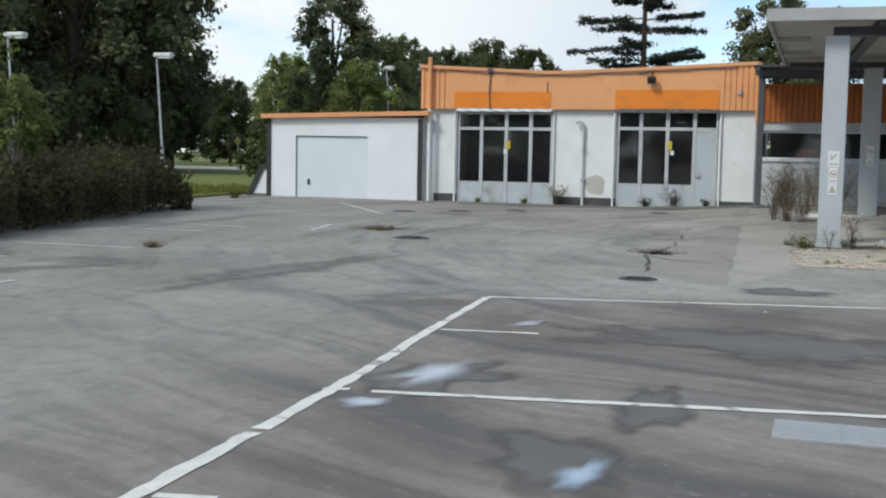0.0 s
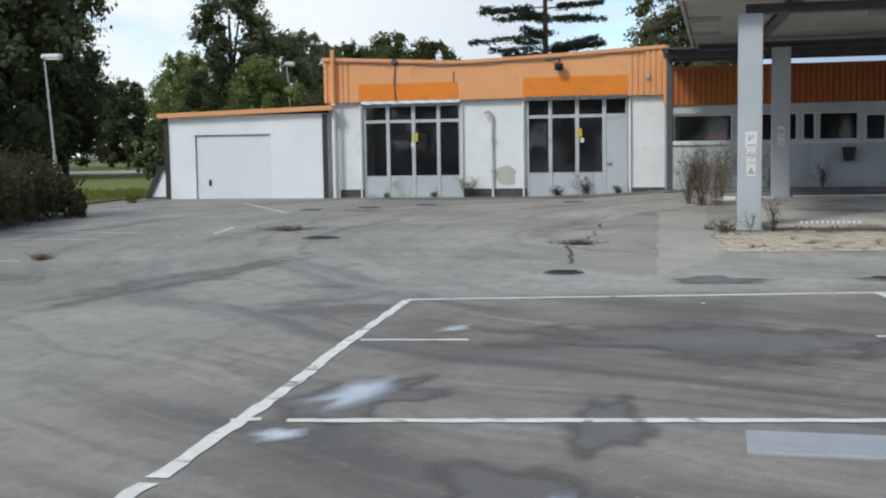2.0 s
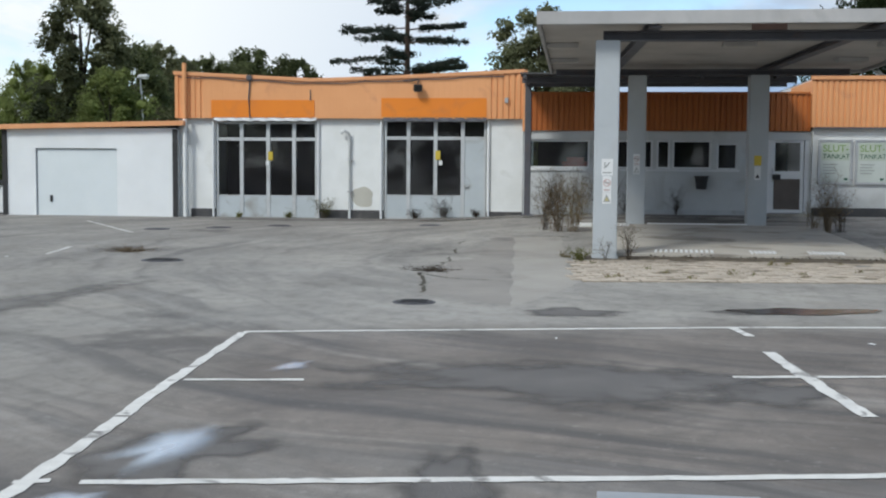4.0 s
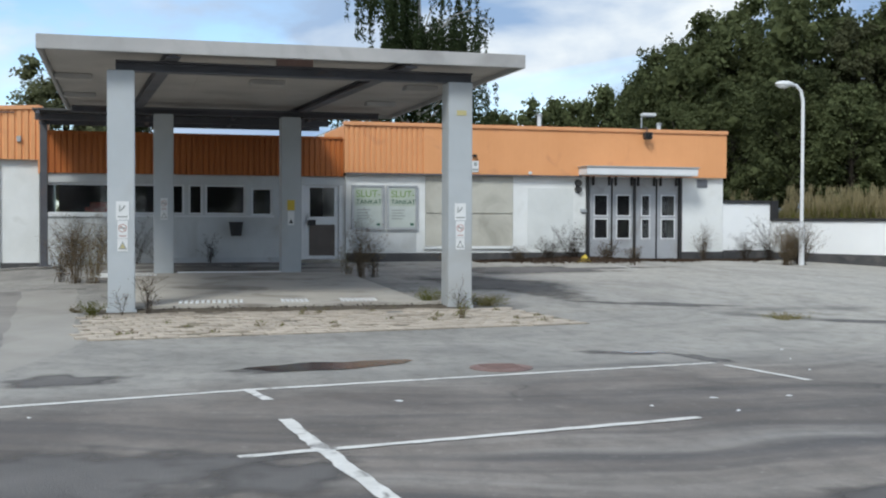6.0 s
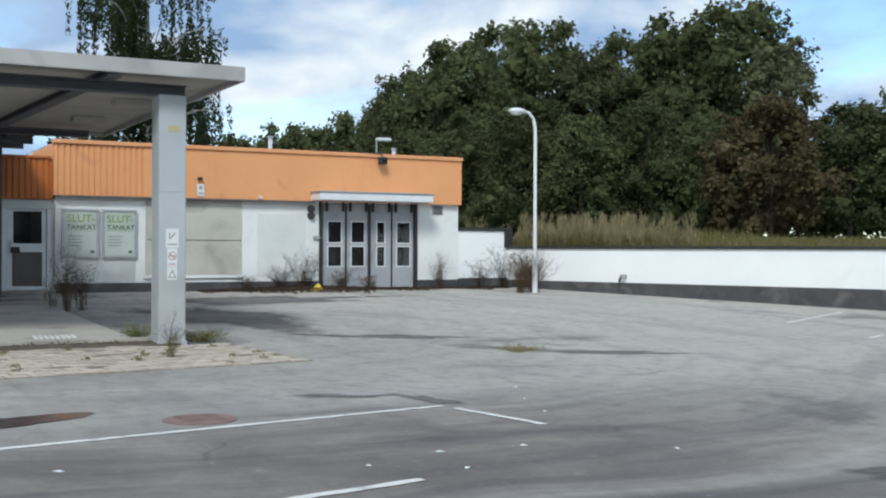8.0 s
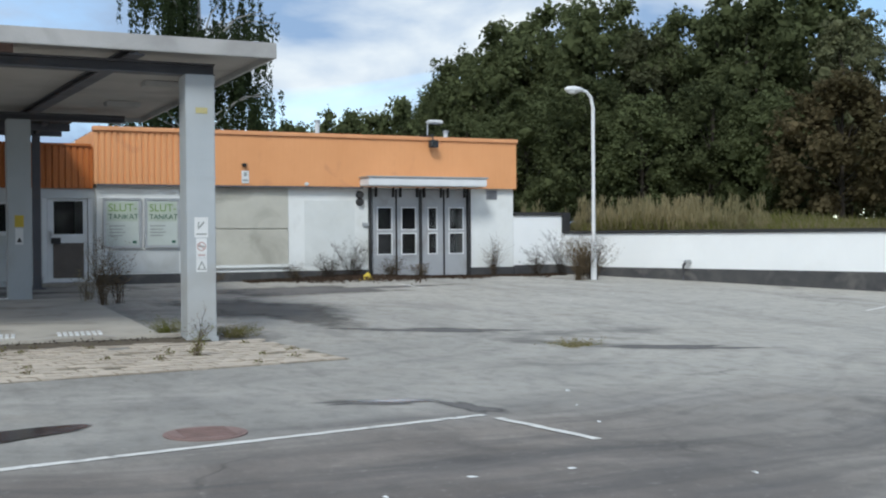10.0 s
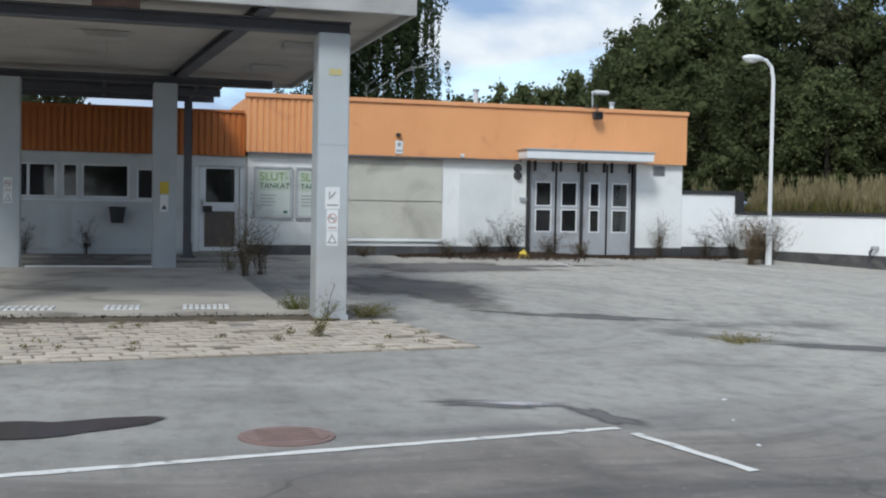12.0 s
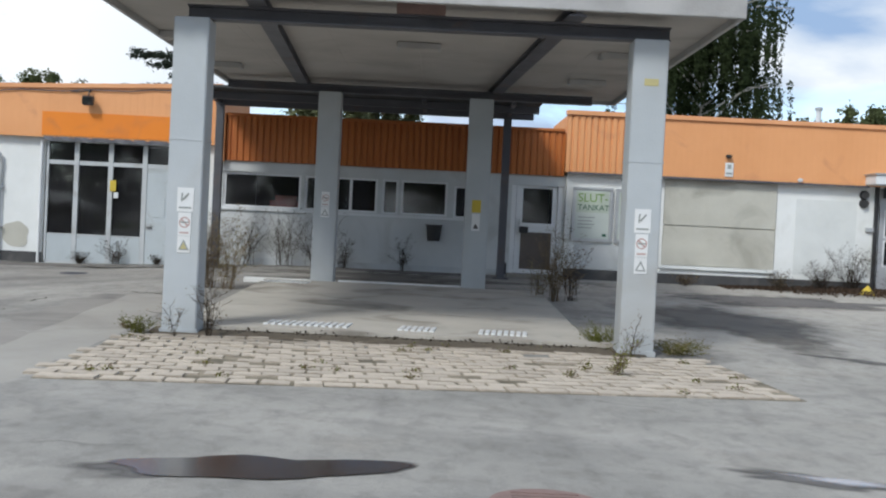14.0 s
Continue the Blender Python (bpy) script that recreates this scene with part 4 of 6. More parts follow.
part("room_back", cuboid(-9.87, -1.93, LY + 3.4, LY + 3.5, 0.26, 2.78), ROOM_GLOOM, shop)
part("fascia", corrugated(-10.2, -1.6, LY - 0.16, 2.72, shop_top, crisp=[(-10.3, -9.6), (-2.5, -1.5)]), ORANGE, shop, "faded orange ribbed fascia with a dipping top edge")
part("fascia", corrugated_side(-1.6, LY - 0.13, 12.0, 2.72, 3.83, 1), ORANGE, shop)
part("fascia", corrugated_side(-10.2, LY - 0.13, 16, 2.72, 3.8, -1), ORANGE, shop)
capx = [-10.23 + 0.43 * i for i in range(21)]
b2 = bmesh.new()
for a, b in zip(capx, capx[1:]):
    prism([(a, shop_top(a)), (b, shop_top(b)), (b, shop_top(b) + 0.085), (a, shop_top(a) + 0.085)], LY - 0.2, LY + 0.02, bm=b2)
bmesh.ops.remove_doubles(b2, verts=b2.verts, dist=1e-4)
part("cap_strip", b2, CAP, shop, "pale orange edge flashing")
part("cap_strip", cuboid(-1.72, -1.57, LY + 0.03, 12.0, 3.83, 3.915, 0.008), CAP, shop)
part("sign_field", cuboid(-9.28, -6.7, LY - 0.172, LY - 0.162, 2.74, 3.17), ORANGE_NEW, shop, "brighter orange field where a sign hung")
part("sign_field", cuboid(-5.06, -2.52, LY - 0.172, LY - 0.162, 2.76, 3.22), ORANGE_NEW, shop, "brighter orange field where a sign hung")
part("corner_strip", cuboid(-1.66, -1.55, LY - 0.2, LY - 0.02, 2.42, 3.7, 0.006), ORANGE, shop, "orange corner flashing")
for a, b in ((-9.85, A0), (A1, B0), (B1, -1.65)):
    part("plinth", cuboid(a, b, LY - 0.03, LY, 0.05, 0.46), PLINTH, shop, "dark painted plinth")
b2 = blob(0, 0, 0.27, 0.25, 0, 0, 5, rough=0.12)
for v in b2.verts:
    v.co = Vector((-5.54 + v.co.x, LY - 0.006, 0.79 + v.co.y))
part("bare_patch", b2, CONCRETE, shop, "bare patch where plaster fell off")


def glazed_gate(x0, x1, cols, z0, z_low, z_tr, z1, solid_last):
    g = part("glazed_gate", cuboid(x0, x1, LY + 0.04, LY + 0.1, z0, z0 + 0.06), FRAME, shop, "grey framed glazed workshop gate")
    edges = [x0, *cols, x1]
    for x in edges:
        part("mullion", cuboid(max(x0, x - 0.045), min(x1, x + 0.045), LY + 0.02, LY + 0.1, z0 + 0.06, z1), FRAME, g)
    part("transom", cuboid(x0, x1, LY + 0.03, LY + 0.095, z_tr - 0.04, z_tr + 0.04), FRAME, g)
    part("head", cuboid(x0, x1, LY + 0.03, LY + 0.095, z1 - 0.05, z1), FRAME, g)
    for i, (a, b) in enumerate(zip(edges, edges[1:])):
        a, b = a + 0.045, b - 0.045
        part("pane", cuboid(a, b, LY + 0.055, LY + 0.062, z_tr + 0.04, z1 - 0.05), GLASS, g)
        if solid_last and i == len(edges) - 2:
            d = part("door_panel", cuboid(a, b, LY + 0.035, LY + 0.075, z0 + 0.06, z_tr - 0.04, 0.006), PANEL, g, "pale grey steel door leaf")
            part("hatch", cuboid(a + 0.14, b - 0.1, LY + 0.025, LY + 0.035, 1.25, 1.62, 0.004), PANEL, g)
            part("lever", cuboid(a + 0.03, a + 0.12, LY - 0.02, LY + 0.035, 1.05, 1.09, 0.008), METAL, g)
        else:
            part("pane", cuboid(a, b, LY + 0.055, LY + 0.062, z_low + 0.03, z_tr - 0.04), GLASS, g)
            part("low_panel", cuboid(a, b, LY + 0.035, LY + 0.075, z0 + 0.06, z_low, 0.006), PANEL, g, "pale blue-grey sheet panel")
            part("rail", cuboid(a, b, LY + 0.03, LY + 0.09, z_low, z_low + 0.03), FRAME, g)
    return g


ga = glazed_gate(A0 + 0.02, A1 - 0.02, [-8.57, -7.9, -7.25], 0.2, 0.78, 2.21, 2.64, False)
gb = glazed_gate(B0 + 0.02, B1 - 0.02, [-4.42, -3.76, -3.10], 0.24, 0.82, 2.25, 2.7, True)
for x, z, p in ((-7.84, 1.7, ga), (-3.7, 1.74, gb)):
    part("yellow_notice", cuboid(x - 0.06, x + 0.06, LY + 0.005, LY + 0.018, z - 0.02, z + 0.2, 0.003), YELLOW, p, "yellow notice plate")
    part("white_notice", cuboid(x - 0.12 if p is ga else x + 0.02, x - 0.03 if p is ga else x + 0.11, LY + 0.005, LY + 0.018, z - 0.15, z - 0.035, 0.003), STICKER, p)
for a, b, s in ((A0, A1, 0.16), (B0, B1, 0.2)):
    b2 = bmesh.new()
    n = 26
    top = [b2.verts.new((a + (b - a) * i / n, LY - 0.16, 2.74)) for i in range(n + 1)]
    low = [b2.verts.new((a + (b - a) * i / n, LY - 0.17 - 0.015 * math.sin(i * 1.7), 2.68 - 0.035 * abs(math.sin(i * 0.85)))) for i in range(n + 1)]
    for i in range(n):
        b2.faces.new((top[i], top[i + 1], low[i + 1], low[i]))
    part("valance", b2, LAMPWHITE if s < 0.18 else STEEL, shop, "torn scalloped awning remnant")
b2 = tube([(-5.85, LY - 0.06, gz(0, LY)), (-5.85, LY - 0.06, 2.18), (-5.88, LY - 0.1, 2.36), (-5.97, LY - 0.14, 2.42), (-6.05, LY - 0.14, 2.36)], 0.04, 10)
part("vent_pipe", b2, GREYWHITE, shop, "pale goose-neck pipe up the wall")
for z in (0.9, 1.7):
    part("pipe_clip", cuboid(-5.91, -5.79, LY - 0.11, LY, z, z + 0.03), FRAME, shop)
part("downpipe", tube([(-9.93, LY - 0.25, gz(0, LY)), (-9.93, LY - 0.25, 2.7)], 0.05, 10), WHITE, shop, "white downpipe")
part("downpipe_upper", tube([(-9.93, LY - 0.25, 2.7), (-9.93, LY - 0.25, 4.08)], 0.055, 10), ORANGE, shop, "orange pipe end above the eaves")
for x in (A0 - 0.05, A1 + 0.03, B0 - 0.06, B1 + 0.05):
    part("jamb_pipe", tube([(x, LY - 0.05, gz(0, LY)), (x, LY - 0.05, 2.66)], 0.028, 8), LAMPWHITE, shop)
part("cable", tube([(-8.3, LY - 0.18, 3.68), (-8.33, LY - 0.2, 3.2), (-8.3, LY - 0.19, 2.72)], 0.018, 6), STEEL, shop)
part("cable", tube([(-6.8, LY - 0.18, 3.42), (-6.8, LY - 0.18, 3.15)], 0.012, 6), STEEL, shop)
part("cable", tube([(-10.1 + 0.42 * i, LY - 0.19, shop_top(-10.1 + 0.42 * i) - 0.05 - 0.02 * math.sin(i * 2.1)) for i in range(20)], 0.012, 5), STEEL, shop)
part("cable_lamp", cuboid(-8.38, -8.24, LY - 0.26, LY - 0.16, 3.66, 3.78, 0.015), STEEL, shop)
part("alarm_box", cuboid(-2.09, -2.0, LY - 0.22, LY - 0.16, 3.1, 3.23, 0.01), FRAME, shop)
west_wing(shop)
spotlight(-4.7, LY + 3.04, 3.64)


# ---- garage ----
GY = 8.5
gar = thing("garage_building", -12.4, 11, 0.2, "white garage with orange roof edge and a pale door", "building")
part("front_wall", wall_with_holes(-14.58, -10.14, 0.0, 2.46, GY, GY + 0.25, [(-13.76, -11.65, 0.0, 1.95)]), GARAGE, gar)
part("side_wall", cuboid(-14.58, -14.33, GY + 0.25, 14, 0.0, 2.46), GARAGE, gar)
part("side_wall", cuboid(-10.39, -10.16, GY + 0.25, 14, 0.0, 2.46), GARAGE, gar)
part("back_wall", cuboid(-14.33, -10.39, 13.75, 14, 0.0, 2.46), GARAGE, gar)
part("roof_edge", prism([(-14.74, 2.42), (-9.9, 2.53), (-9.9, 2.65), (-14.74, 2.54)], GY - 0.18, GY + 0.03), CAP, gar, "orange roof edge board")
part("roof", prism([(-14.74, 2.47), (-9.98, 2.58), (-9.98, 2.62), (-14.74, 2.51)], GY + 0.03, 14.1), ROOFFELT, gar)
part("roof_edge", cuboid(-14.76, -14.6, GY + 0.03, 14.1, 2.42, 2.53), CAP, gar)
for a, b in ((-14.62, -14.5), (-10.22, -10.09)):
    part("corner_trim", cuboid(a, b, GY - 0.035, GY - 0.002, 0.05, 2.44), BLACK, gar, "dark corner trim")
GDOOR = mat("pale_garage_door", (0.70, 0.745, 0.76), (0.64, 0.69, 0.705), 0.8, 0.55, bump=0.05)
gd = part("garage_door", cuboid(-13.74, -11.67, GY + 0.06, GY + 0.11, 0.1, 1.93, 0.006), GDOOR, gar, "white up-and-over garage door")
part("handle", cuboid(-13.41, -13.35, GY + 0.02, GY + 0.06, 0.6, 0.76, 0.008), BLACK, gd, "black door handle")
part("door_edge", cuboid(-13.76, -11.65, GY + 0.02, GY + 0.12, 0.06, 0.1), STEEL, gar)
west_wing(gar)
ramp = thing("side_wall_stub", -14.9, GY + 0.4, 0.1, "short sloping white wall with dark coping beside the garage", "wall")
part("wall_body", prism([(-14.6, 0.1), (-15.3, 0.1), (-14.85, 1.0), (-14.6, 1.06)], GY + 0.3, GY + 0.55), GARAGE, ramp)
part("coping", prism([(-15.45, 0.1), (-15.3, 0.1), (-14.85, 1.0), (-14.6, 1.06), (-14.6, 1.16), (-14.95, 1.12)], GY + 0.24, GY + 0.6), BLACK, ramp)
part("base_strip", cuboid(-15.3, -14.6, GY + 0.26, GY + 0.3, 0.05, 0.3), PLINTH, ramp)


west_wing(ramp)


# ---- canopy over the pumps' place ----
can = thing("station_canopy", 2.6, 4, 0, "flat grey station canopy on four painted columns", "canopy")
CX0, CX1, CY0, CY1 = -1.12, 6.12, -0.47, 8.9
part("roof_deck", cuboid(CX0 + 0.05, CX1 - 0.05, CY0 + 0.05, CY1 - 0.05, 3.9, 3.98), ROOFFELT, can)
for q in ((CX0, CX1, CY0, CY0 + 0.06), (CX0, CX1, CY1 - 0.06, CY1), (CX0, CX0 + 0.06, CY0 + 0.06, CY1 - 0.06), (CX1 - 0.06, CX1, CY0 + 0.06, CY1 - 0.06)):
    part("edge_board", cuboid(*q, 3.79, 4.0, 0.008), FASCIA, can, "grey weathered edge board")
nx, ny = 6, 5
for i in range(nx):
    for j in range(ny):
        a, b = CX0 + 0.07 + (CX1 - CX0 - 0.14) * i / nx, CX0 + 0.07 + (CX1 - CX0 - 0.14) * (i + 1) / nx
        c, d = CY0 + 0.07 + (CY1 - CY0 - 0.14) * j / ny, CY0 + 0.07 + (CY1 - CY0 - 0.14) * (j + 1) / ny
        part("soffit_panel", cuboid(a + 0.0015, b - 0.0015, c + 0.0015, d - 0.0015, 3.86 + 0.0012 * ((i * 3 + j) % 3), 3.895), SOFFIT, can)


def i_beam(p, q, w, z0, z1, name="beam"):
    (xa, ya), (xb, yb) = p, q
    L = math.hypot(xb - xa, yb - ya)
    h = w / 2
    outline = [(-h, z0), (h, z0), (h, z0 + 0.02), (0.02, z0 + 0.03), (0.02, z1 - 0.03), (h, z1 - 0.02), (h, z1), (-h, z1), (-h, z1 - 0.02), (-0.02, z1 - 0.03), (-0.02, z0 + 0.03), (-h, z0 + 0.02)]
    bm = prism(outline, 0, L)
    bm.transform(Matrix.Rotation(radians(-90), 4, "Z"))
    bm.transform(Matrix.Translation((xa, ya, 0)) @ Matrix.Rotation(math.atan2(yb - ya, xb - xa), 4, "Z"))
    return part(name, bm, STEEL, can, "dark grey steel beam")


i_beam((-0.05, 0.1), (5.4, 0.1), 0.2, 3.58, 3.74)
i_beam((-0.95, 7.47), (5.5, 7.47), 0.2, 3.62, 3.76)
i_beam((0.76, CY0 + 0.08), (0.3, CY1 - 0.08), 0.2, 3.742, 3.86)
i_beam((4.3, CY0 + 0.08), (3.72, CY1 - 0.08), 0.2, 3.742, 3.86)
part("packer", cuboid(2.3, 2.85, -0.02, 0.04, 3.745, 3.858), RUST, can)
col_geo = [(-0.17, 0.22, -0.1, 0.31, 3.58), (4.98, 5.37, -0.1, 0.31, 3.58), (0.68, 1.08, 7.27, 7.67, 3.62), (3.34, 3.76, 7.25, 7.67, 3.62)]
for a, b, c, d, h in col_geo:
    part("column", cuboid(a, b, c, d, gz(a, c) - 0.05, h, 0.012), COLUMN, can, "square grey painted steel column")
    part("base_collar", cuboid(a - 0.02, b + 0.02, c - 0.02, d + 0.02, gz(a, c) - 0.05, gz(a, c) + 0.06, 0.005), COLUMN, can)
    part("weld_band", cuboid(a - 0.004, b + 0.004, c - 0.004, d + 0.004, 2.2, 2.215), COLUMN, can)
for x, y in ((2.5, 2.9), (5.3, 2.95), (5.2, 5.95), (-0.75, 5.95), (-0.75, 2.95)):
    lamp = thing("soffit_light", x, y, 3.86, "unlit boxed light under the canopy soffit", "lamp", "lights under the canopy")
    part("housing", cuboid(x - 0.3, x + 0.3, y - 0.17, y + 0.17, 3.775, 3.859, 0.012), FASCIA, lamp)
    part("diffuser", cuboid(x - 0.26, x + 0.26, y - 0.14, y + 0.14, 3.765, 3.775), SOFFIT, lamp)


def ring(cx, y, cz, r, w, material, parent):
    n = 22
    bm = bmesh.new()
    o = [bm.verts.new((cx + r * math.cos(k * math.tau / n), y, cz + r * math.sin(k * math.tau / n))) for k in range(n)]
    i = [bm.verts.new((cx + (r - w) * math.cos(k * math.tau / n), y, cz + (r - w) * math.sin(k * math.tau / n))) for k in range(n)]
    for k in range(n):
        bm.faces.new((o[k], o[(k + 1) % n], i[(k + 1) % n], i[k]))
    s = r * 0.72
    bm.faces.new([bm.verts.new(p) for p in ((cx - s, y, cz + s - w), (cx - s + w, y, cz + s), (cx + s, y, cz - s + w), (cx + s - w, y, cz - s))])
    for f in bm.faces:
        f.normal_update()
        if f.normal.y > 0:
            f.normal_flip()
    part("ring", bm, material, parent, "red prohibition ring")


def column_sign(x, y, z, with_top):
    t = thing("warning_sign", x, y, z, "white stickers with phone, no-smoking and hazard pictograms on column", "sign", "warning signs on the columns")
    w = 0.165
    cx = x + w / 2
    zt = z
    if with_top:
        part("plate", cuboid(x - 0.01, x + w + 0.01, y - 0.004, y, z - 0.27, z, 0.001), STICKER, t)
        part("pictogram", prism([(cx - 0.035, z - 0.13), (cx + 0.03, z - 0.055), (cx + 0.045, z - 0.07), (cx - 0.02, z - 0.145)], y - 0.007, y - 0.005), INK_GREY, t)
        part("pictogram", prism([(cx - 0.045, z - 0.06), (cx - 0.028, z - 0.055), (cx - 0.035, z - 0.16), (cx - 0.05, z - 0.15)], y - 0.007, y - 0.005), INK_GREY, t)
        part("text_bar", cuboid(cx - 0.07, cx + 0.07, y - 0.006, y - 0.0045, z - 0.235, z - 0.215), INK_GREY, t)
        zt = z - 0.28
    part("plate", cuboid(x + 0.01, x + w - 0.01, y - 0.004, y, zt - 0.26, zt, 0.001), STICKER, t)
    ring(cx, y - 0.006, zt - 0.11, 0.062, 0.014, FADED_RED, t)
    part("pictogram", cuboid(cx - 0.045, cx + 0.045, y - 0.0065, y - 0.005, zt - 0.118, zt - 0.1), INK_GREY, t)
    part("text_bar", cuboid(cx - 0.05, cx + 0.05, y - 0.006, y - 0.0045, zt - 0.235, zt - 0.215), FADED_RED, t)
    part("plate", cuboid(x + 0.01, x + w - 0.01, y - 0.004, y, zt - 0.45, zt - 0.265, 0.001), STICKER, t)
    part("triangle", prism([(cx - 0.062, zt - 0.42), (cx + 0.062, zt - 0.42), (cx, zt - 0.3)], y - 0.007, y - 0.005), INK_GREY, t)
    part("triangle_field", prism([(cx - 0.036, zt - 0.405), (cx + 0.036, zt - 0.405), (cx, zt - 0.334)], y - 0.009, y - 0.0075), HAZARD if with_top and x < 1 else STICKER, t)


column_sign(-0.04, -0.102, 1.67, True)
column_sign(5.09, -0.102, 1.68, True)
column_sign(0.8, 7.268, 1.86, False)
yp = thing("yellow_tag", 5.2, -0.1, 3.1, "faded yellow tag on the canopy column", "sticker")
part("plate", cuboid(5.11, 5.27, -0.105, -0.101, 3.06, 3.14, 0.001), HAZARD, yp)
yt = thing("warning_sign", 3.54, 7.25, 1.5, "yellow sticker above small white hazard stickers on column", "sign", "warning signs on the columns")
part("plate", cuboid(3.46, 3.62, 7.243, 7.248, 1.62, 1.84, 0.001), YELLOW, yt)
part("plate", cuboid(3.47, 3.61, 7.243, 7.248, 1.3, 1.6, 0.001), STICKER, yt)
part("triangle", prism([(3.49, 1.34), (3.59, 1.34), (3.54, 1.43)], 7.239, 7.242), BLACK, yt)
# raised concrete floor under the canopy
isl = thing("canopy_island", 2.6, 3.8, 0, "raised weathered concrete floor under the canopy", "floor")
slab_rows = [(0.42, 2.7), (2.72, 5.0), (5.02, 7.28)]
for y0, y1 in slab_rows:
    for x0, x1 in ((-0.1, 4.72),):
        za, zb = gz(0, y0) + 0.07, gz(0, y1) + 0.07
        b2 = bmesh.new()
        vs = [b2.verts.new(p) for p in ((x0, y0, za), (x1, y0, za), (x1, y1, zb), (x0, y1, zb), (x0, y0, za - 0.2), (x1, y0, za - 0.2), (x1, y1, zb - 0.2), (x0, y1, zb - 0.2))]
        for f in ((0, 1, 2, 3), (4, 7, 6, 5), (0, 4, 5, 1), (1, 5, 6, 2), (2, 6, 7, 3), (3, 7, 4, 0)):
            b2.faces.new([vs[k] for k in f])
        part("slab", b2, SLAB, isl)
part("kerb", cuboid(0.24, 4.96, 0.2, 0.42, -0.05, 0.115, 0.012), SLAB, isl, "worn concrete kerb edge")
part("kerb", cuboid(1.16, 3.4, 7.3, 7.5, 0.1, 0.31, 0.012), WHITE, isl, "white painted kerb")
part("kerb", cuboid(-0.5, 0.72, 7.3, 7.5, 0.1, 0.29, 0.012), WHITE, isl, "white painted kerb")
# dashes of sunlight on the slab, put in as thin white strips
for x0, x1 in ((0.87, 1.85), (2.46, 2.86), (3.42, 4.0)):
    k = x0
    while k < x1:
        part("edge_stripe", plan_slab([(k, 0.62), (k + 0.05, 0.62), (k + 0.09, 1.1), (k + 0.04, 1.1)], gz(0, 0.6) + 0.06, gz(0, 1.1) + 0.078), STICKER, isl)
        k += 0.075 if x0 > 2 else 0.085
# the rear row of sunlight dashes, white strips as well
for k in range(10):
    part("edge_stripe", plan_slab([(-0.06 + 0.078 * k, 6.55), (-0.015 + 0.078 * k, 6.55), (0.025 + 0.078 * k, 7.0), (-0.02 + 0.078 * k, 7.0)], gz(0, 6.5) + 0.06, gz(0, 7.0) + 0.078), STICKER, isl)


# the kerb face's shade is put into this dark strip, along with dirt
KERB_DARK = mat("kerb_shade_and_dirt", (0.075, 0.06, 0.042), (0.12, 0.098, 0.07), 5.0, 1.0, bump=0.7, fine=30)
bm = bmesh.new()
rd = random.Random(63)
line = [[bm.verts.new((-0.3 + 0.155 * k, y + rd.uniform(-0.03, 0.02) * (j == 0), z)) for j, (y, z) in enumerate(((-0.2, 0.03), (-0.06, 0.06), (0.197, 0.07)))] for k in range(37)]
for a, b in zip(line, line[1:]):
    for j in (0, 1):
        bm.faces.new((a[j], b[j], b[j + 1], a[j + 1]))
tagged(part("kerb_shade_line", bm, KERB_DARK), "dark strip for kerb shade and dirt along the canopy floor", "dirt", kind="structure")

# ---- yard: markings, covers, puddles ----
marks = [0]


def marking(points, width=0.1, material=PAINT, seed=0, label="worn white painted bay line on the asphalt"):
    rnd = random.Random(seed)
    marks[0] += 1
    pts = []
    for (xa, ya), (xb, yb) in zip(points, points[1:]):
        n = max(2, int(math.hypot(xb - xa, yb - ya) / 0.12))
        pts += [(xa + (xb - xa) * i / n, ya + (yb - ya) * i / n) for i in range(n)]
    pts.append(points[-1])
    bm = bmesh.new()
    rows = []
    for i, (x, y) in enumerate(pts):
        a, b = pts[max(0, i - 1)], pts[min(len(pts) - 1, i + 1)]
        d = Vector((b[0] - a[0], b[1] - a[1])).normalized()
        w1, w2 = width / 2 * rnd.uniform(0.66, 1.06), width / 2 * rnd.uniform(0.66, 1.06)
        rows.append([bm.verts.new((x - d.y * s, y + d.x * s, gz(x, y) + 0.0042 + 0.0002 * (marks[0] % 12))) for s in (w1, -w2)])
    for a, b in zip(rows, rows[1:]):
        bm.faces.new((a[0], a[1], b[1], b[0]))
    for f in bm.faces:
        if f.normal.z < 0:
            f.normal_flip()
    ob = part("road_marking", bm, material)
    return tagged(ob, label, "marking", "painted bay lines")


marking([(-3.4, -9.05), (-1.0, -8.5), (1.03, -8.02), (3.4, -7.64), (5.68, -7.3)], 0.1, seed=1)
marking([(-3.39, -9.1), (-3.16, -12.0), (-3.09, -12.6)], 0.1, seed=2)
marking([(-3.08, -12.64), (-2.97, -14.08), (-2.9, -15.17)], 0.11, seed=21)
marking([(-2.9, -15.25), (-2.81, -17.2)], 0.11, seed=22)
marking([(-3.13, -11.42), (-2.31, -11.3)], 0.08, seed=3)
marking([(-2.72, -14.03), (0.4, -13.5), (2.2, -13.15)], 0.1, seed=4)
marking([(-3.03, -14.07), (-2.87, -14.02)], 0.07, seed=5)
marking([(1.03, -8.06), (1.13, -8.6)], 0.1, seed=6)
marking([(1.13, -9.5), (1.21, -10.64), (1.33, -11.98)], 0.13, seed=7)
marking([(0.69, -10.73), (2.34, -10.45), (4.0, -10.16)], 0.1, seed=8)
marking([(5.7, -7.5), (5.88, -8.64)], 0.09, seed=9)
marking([(-2.77, -16.4), (-2.5, -16.35)], 0.08, seed=10)
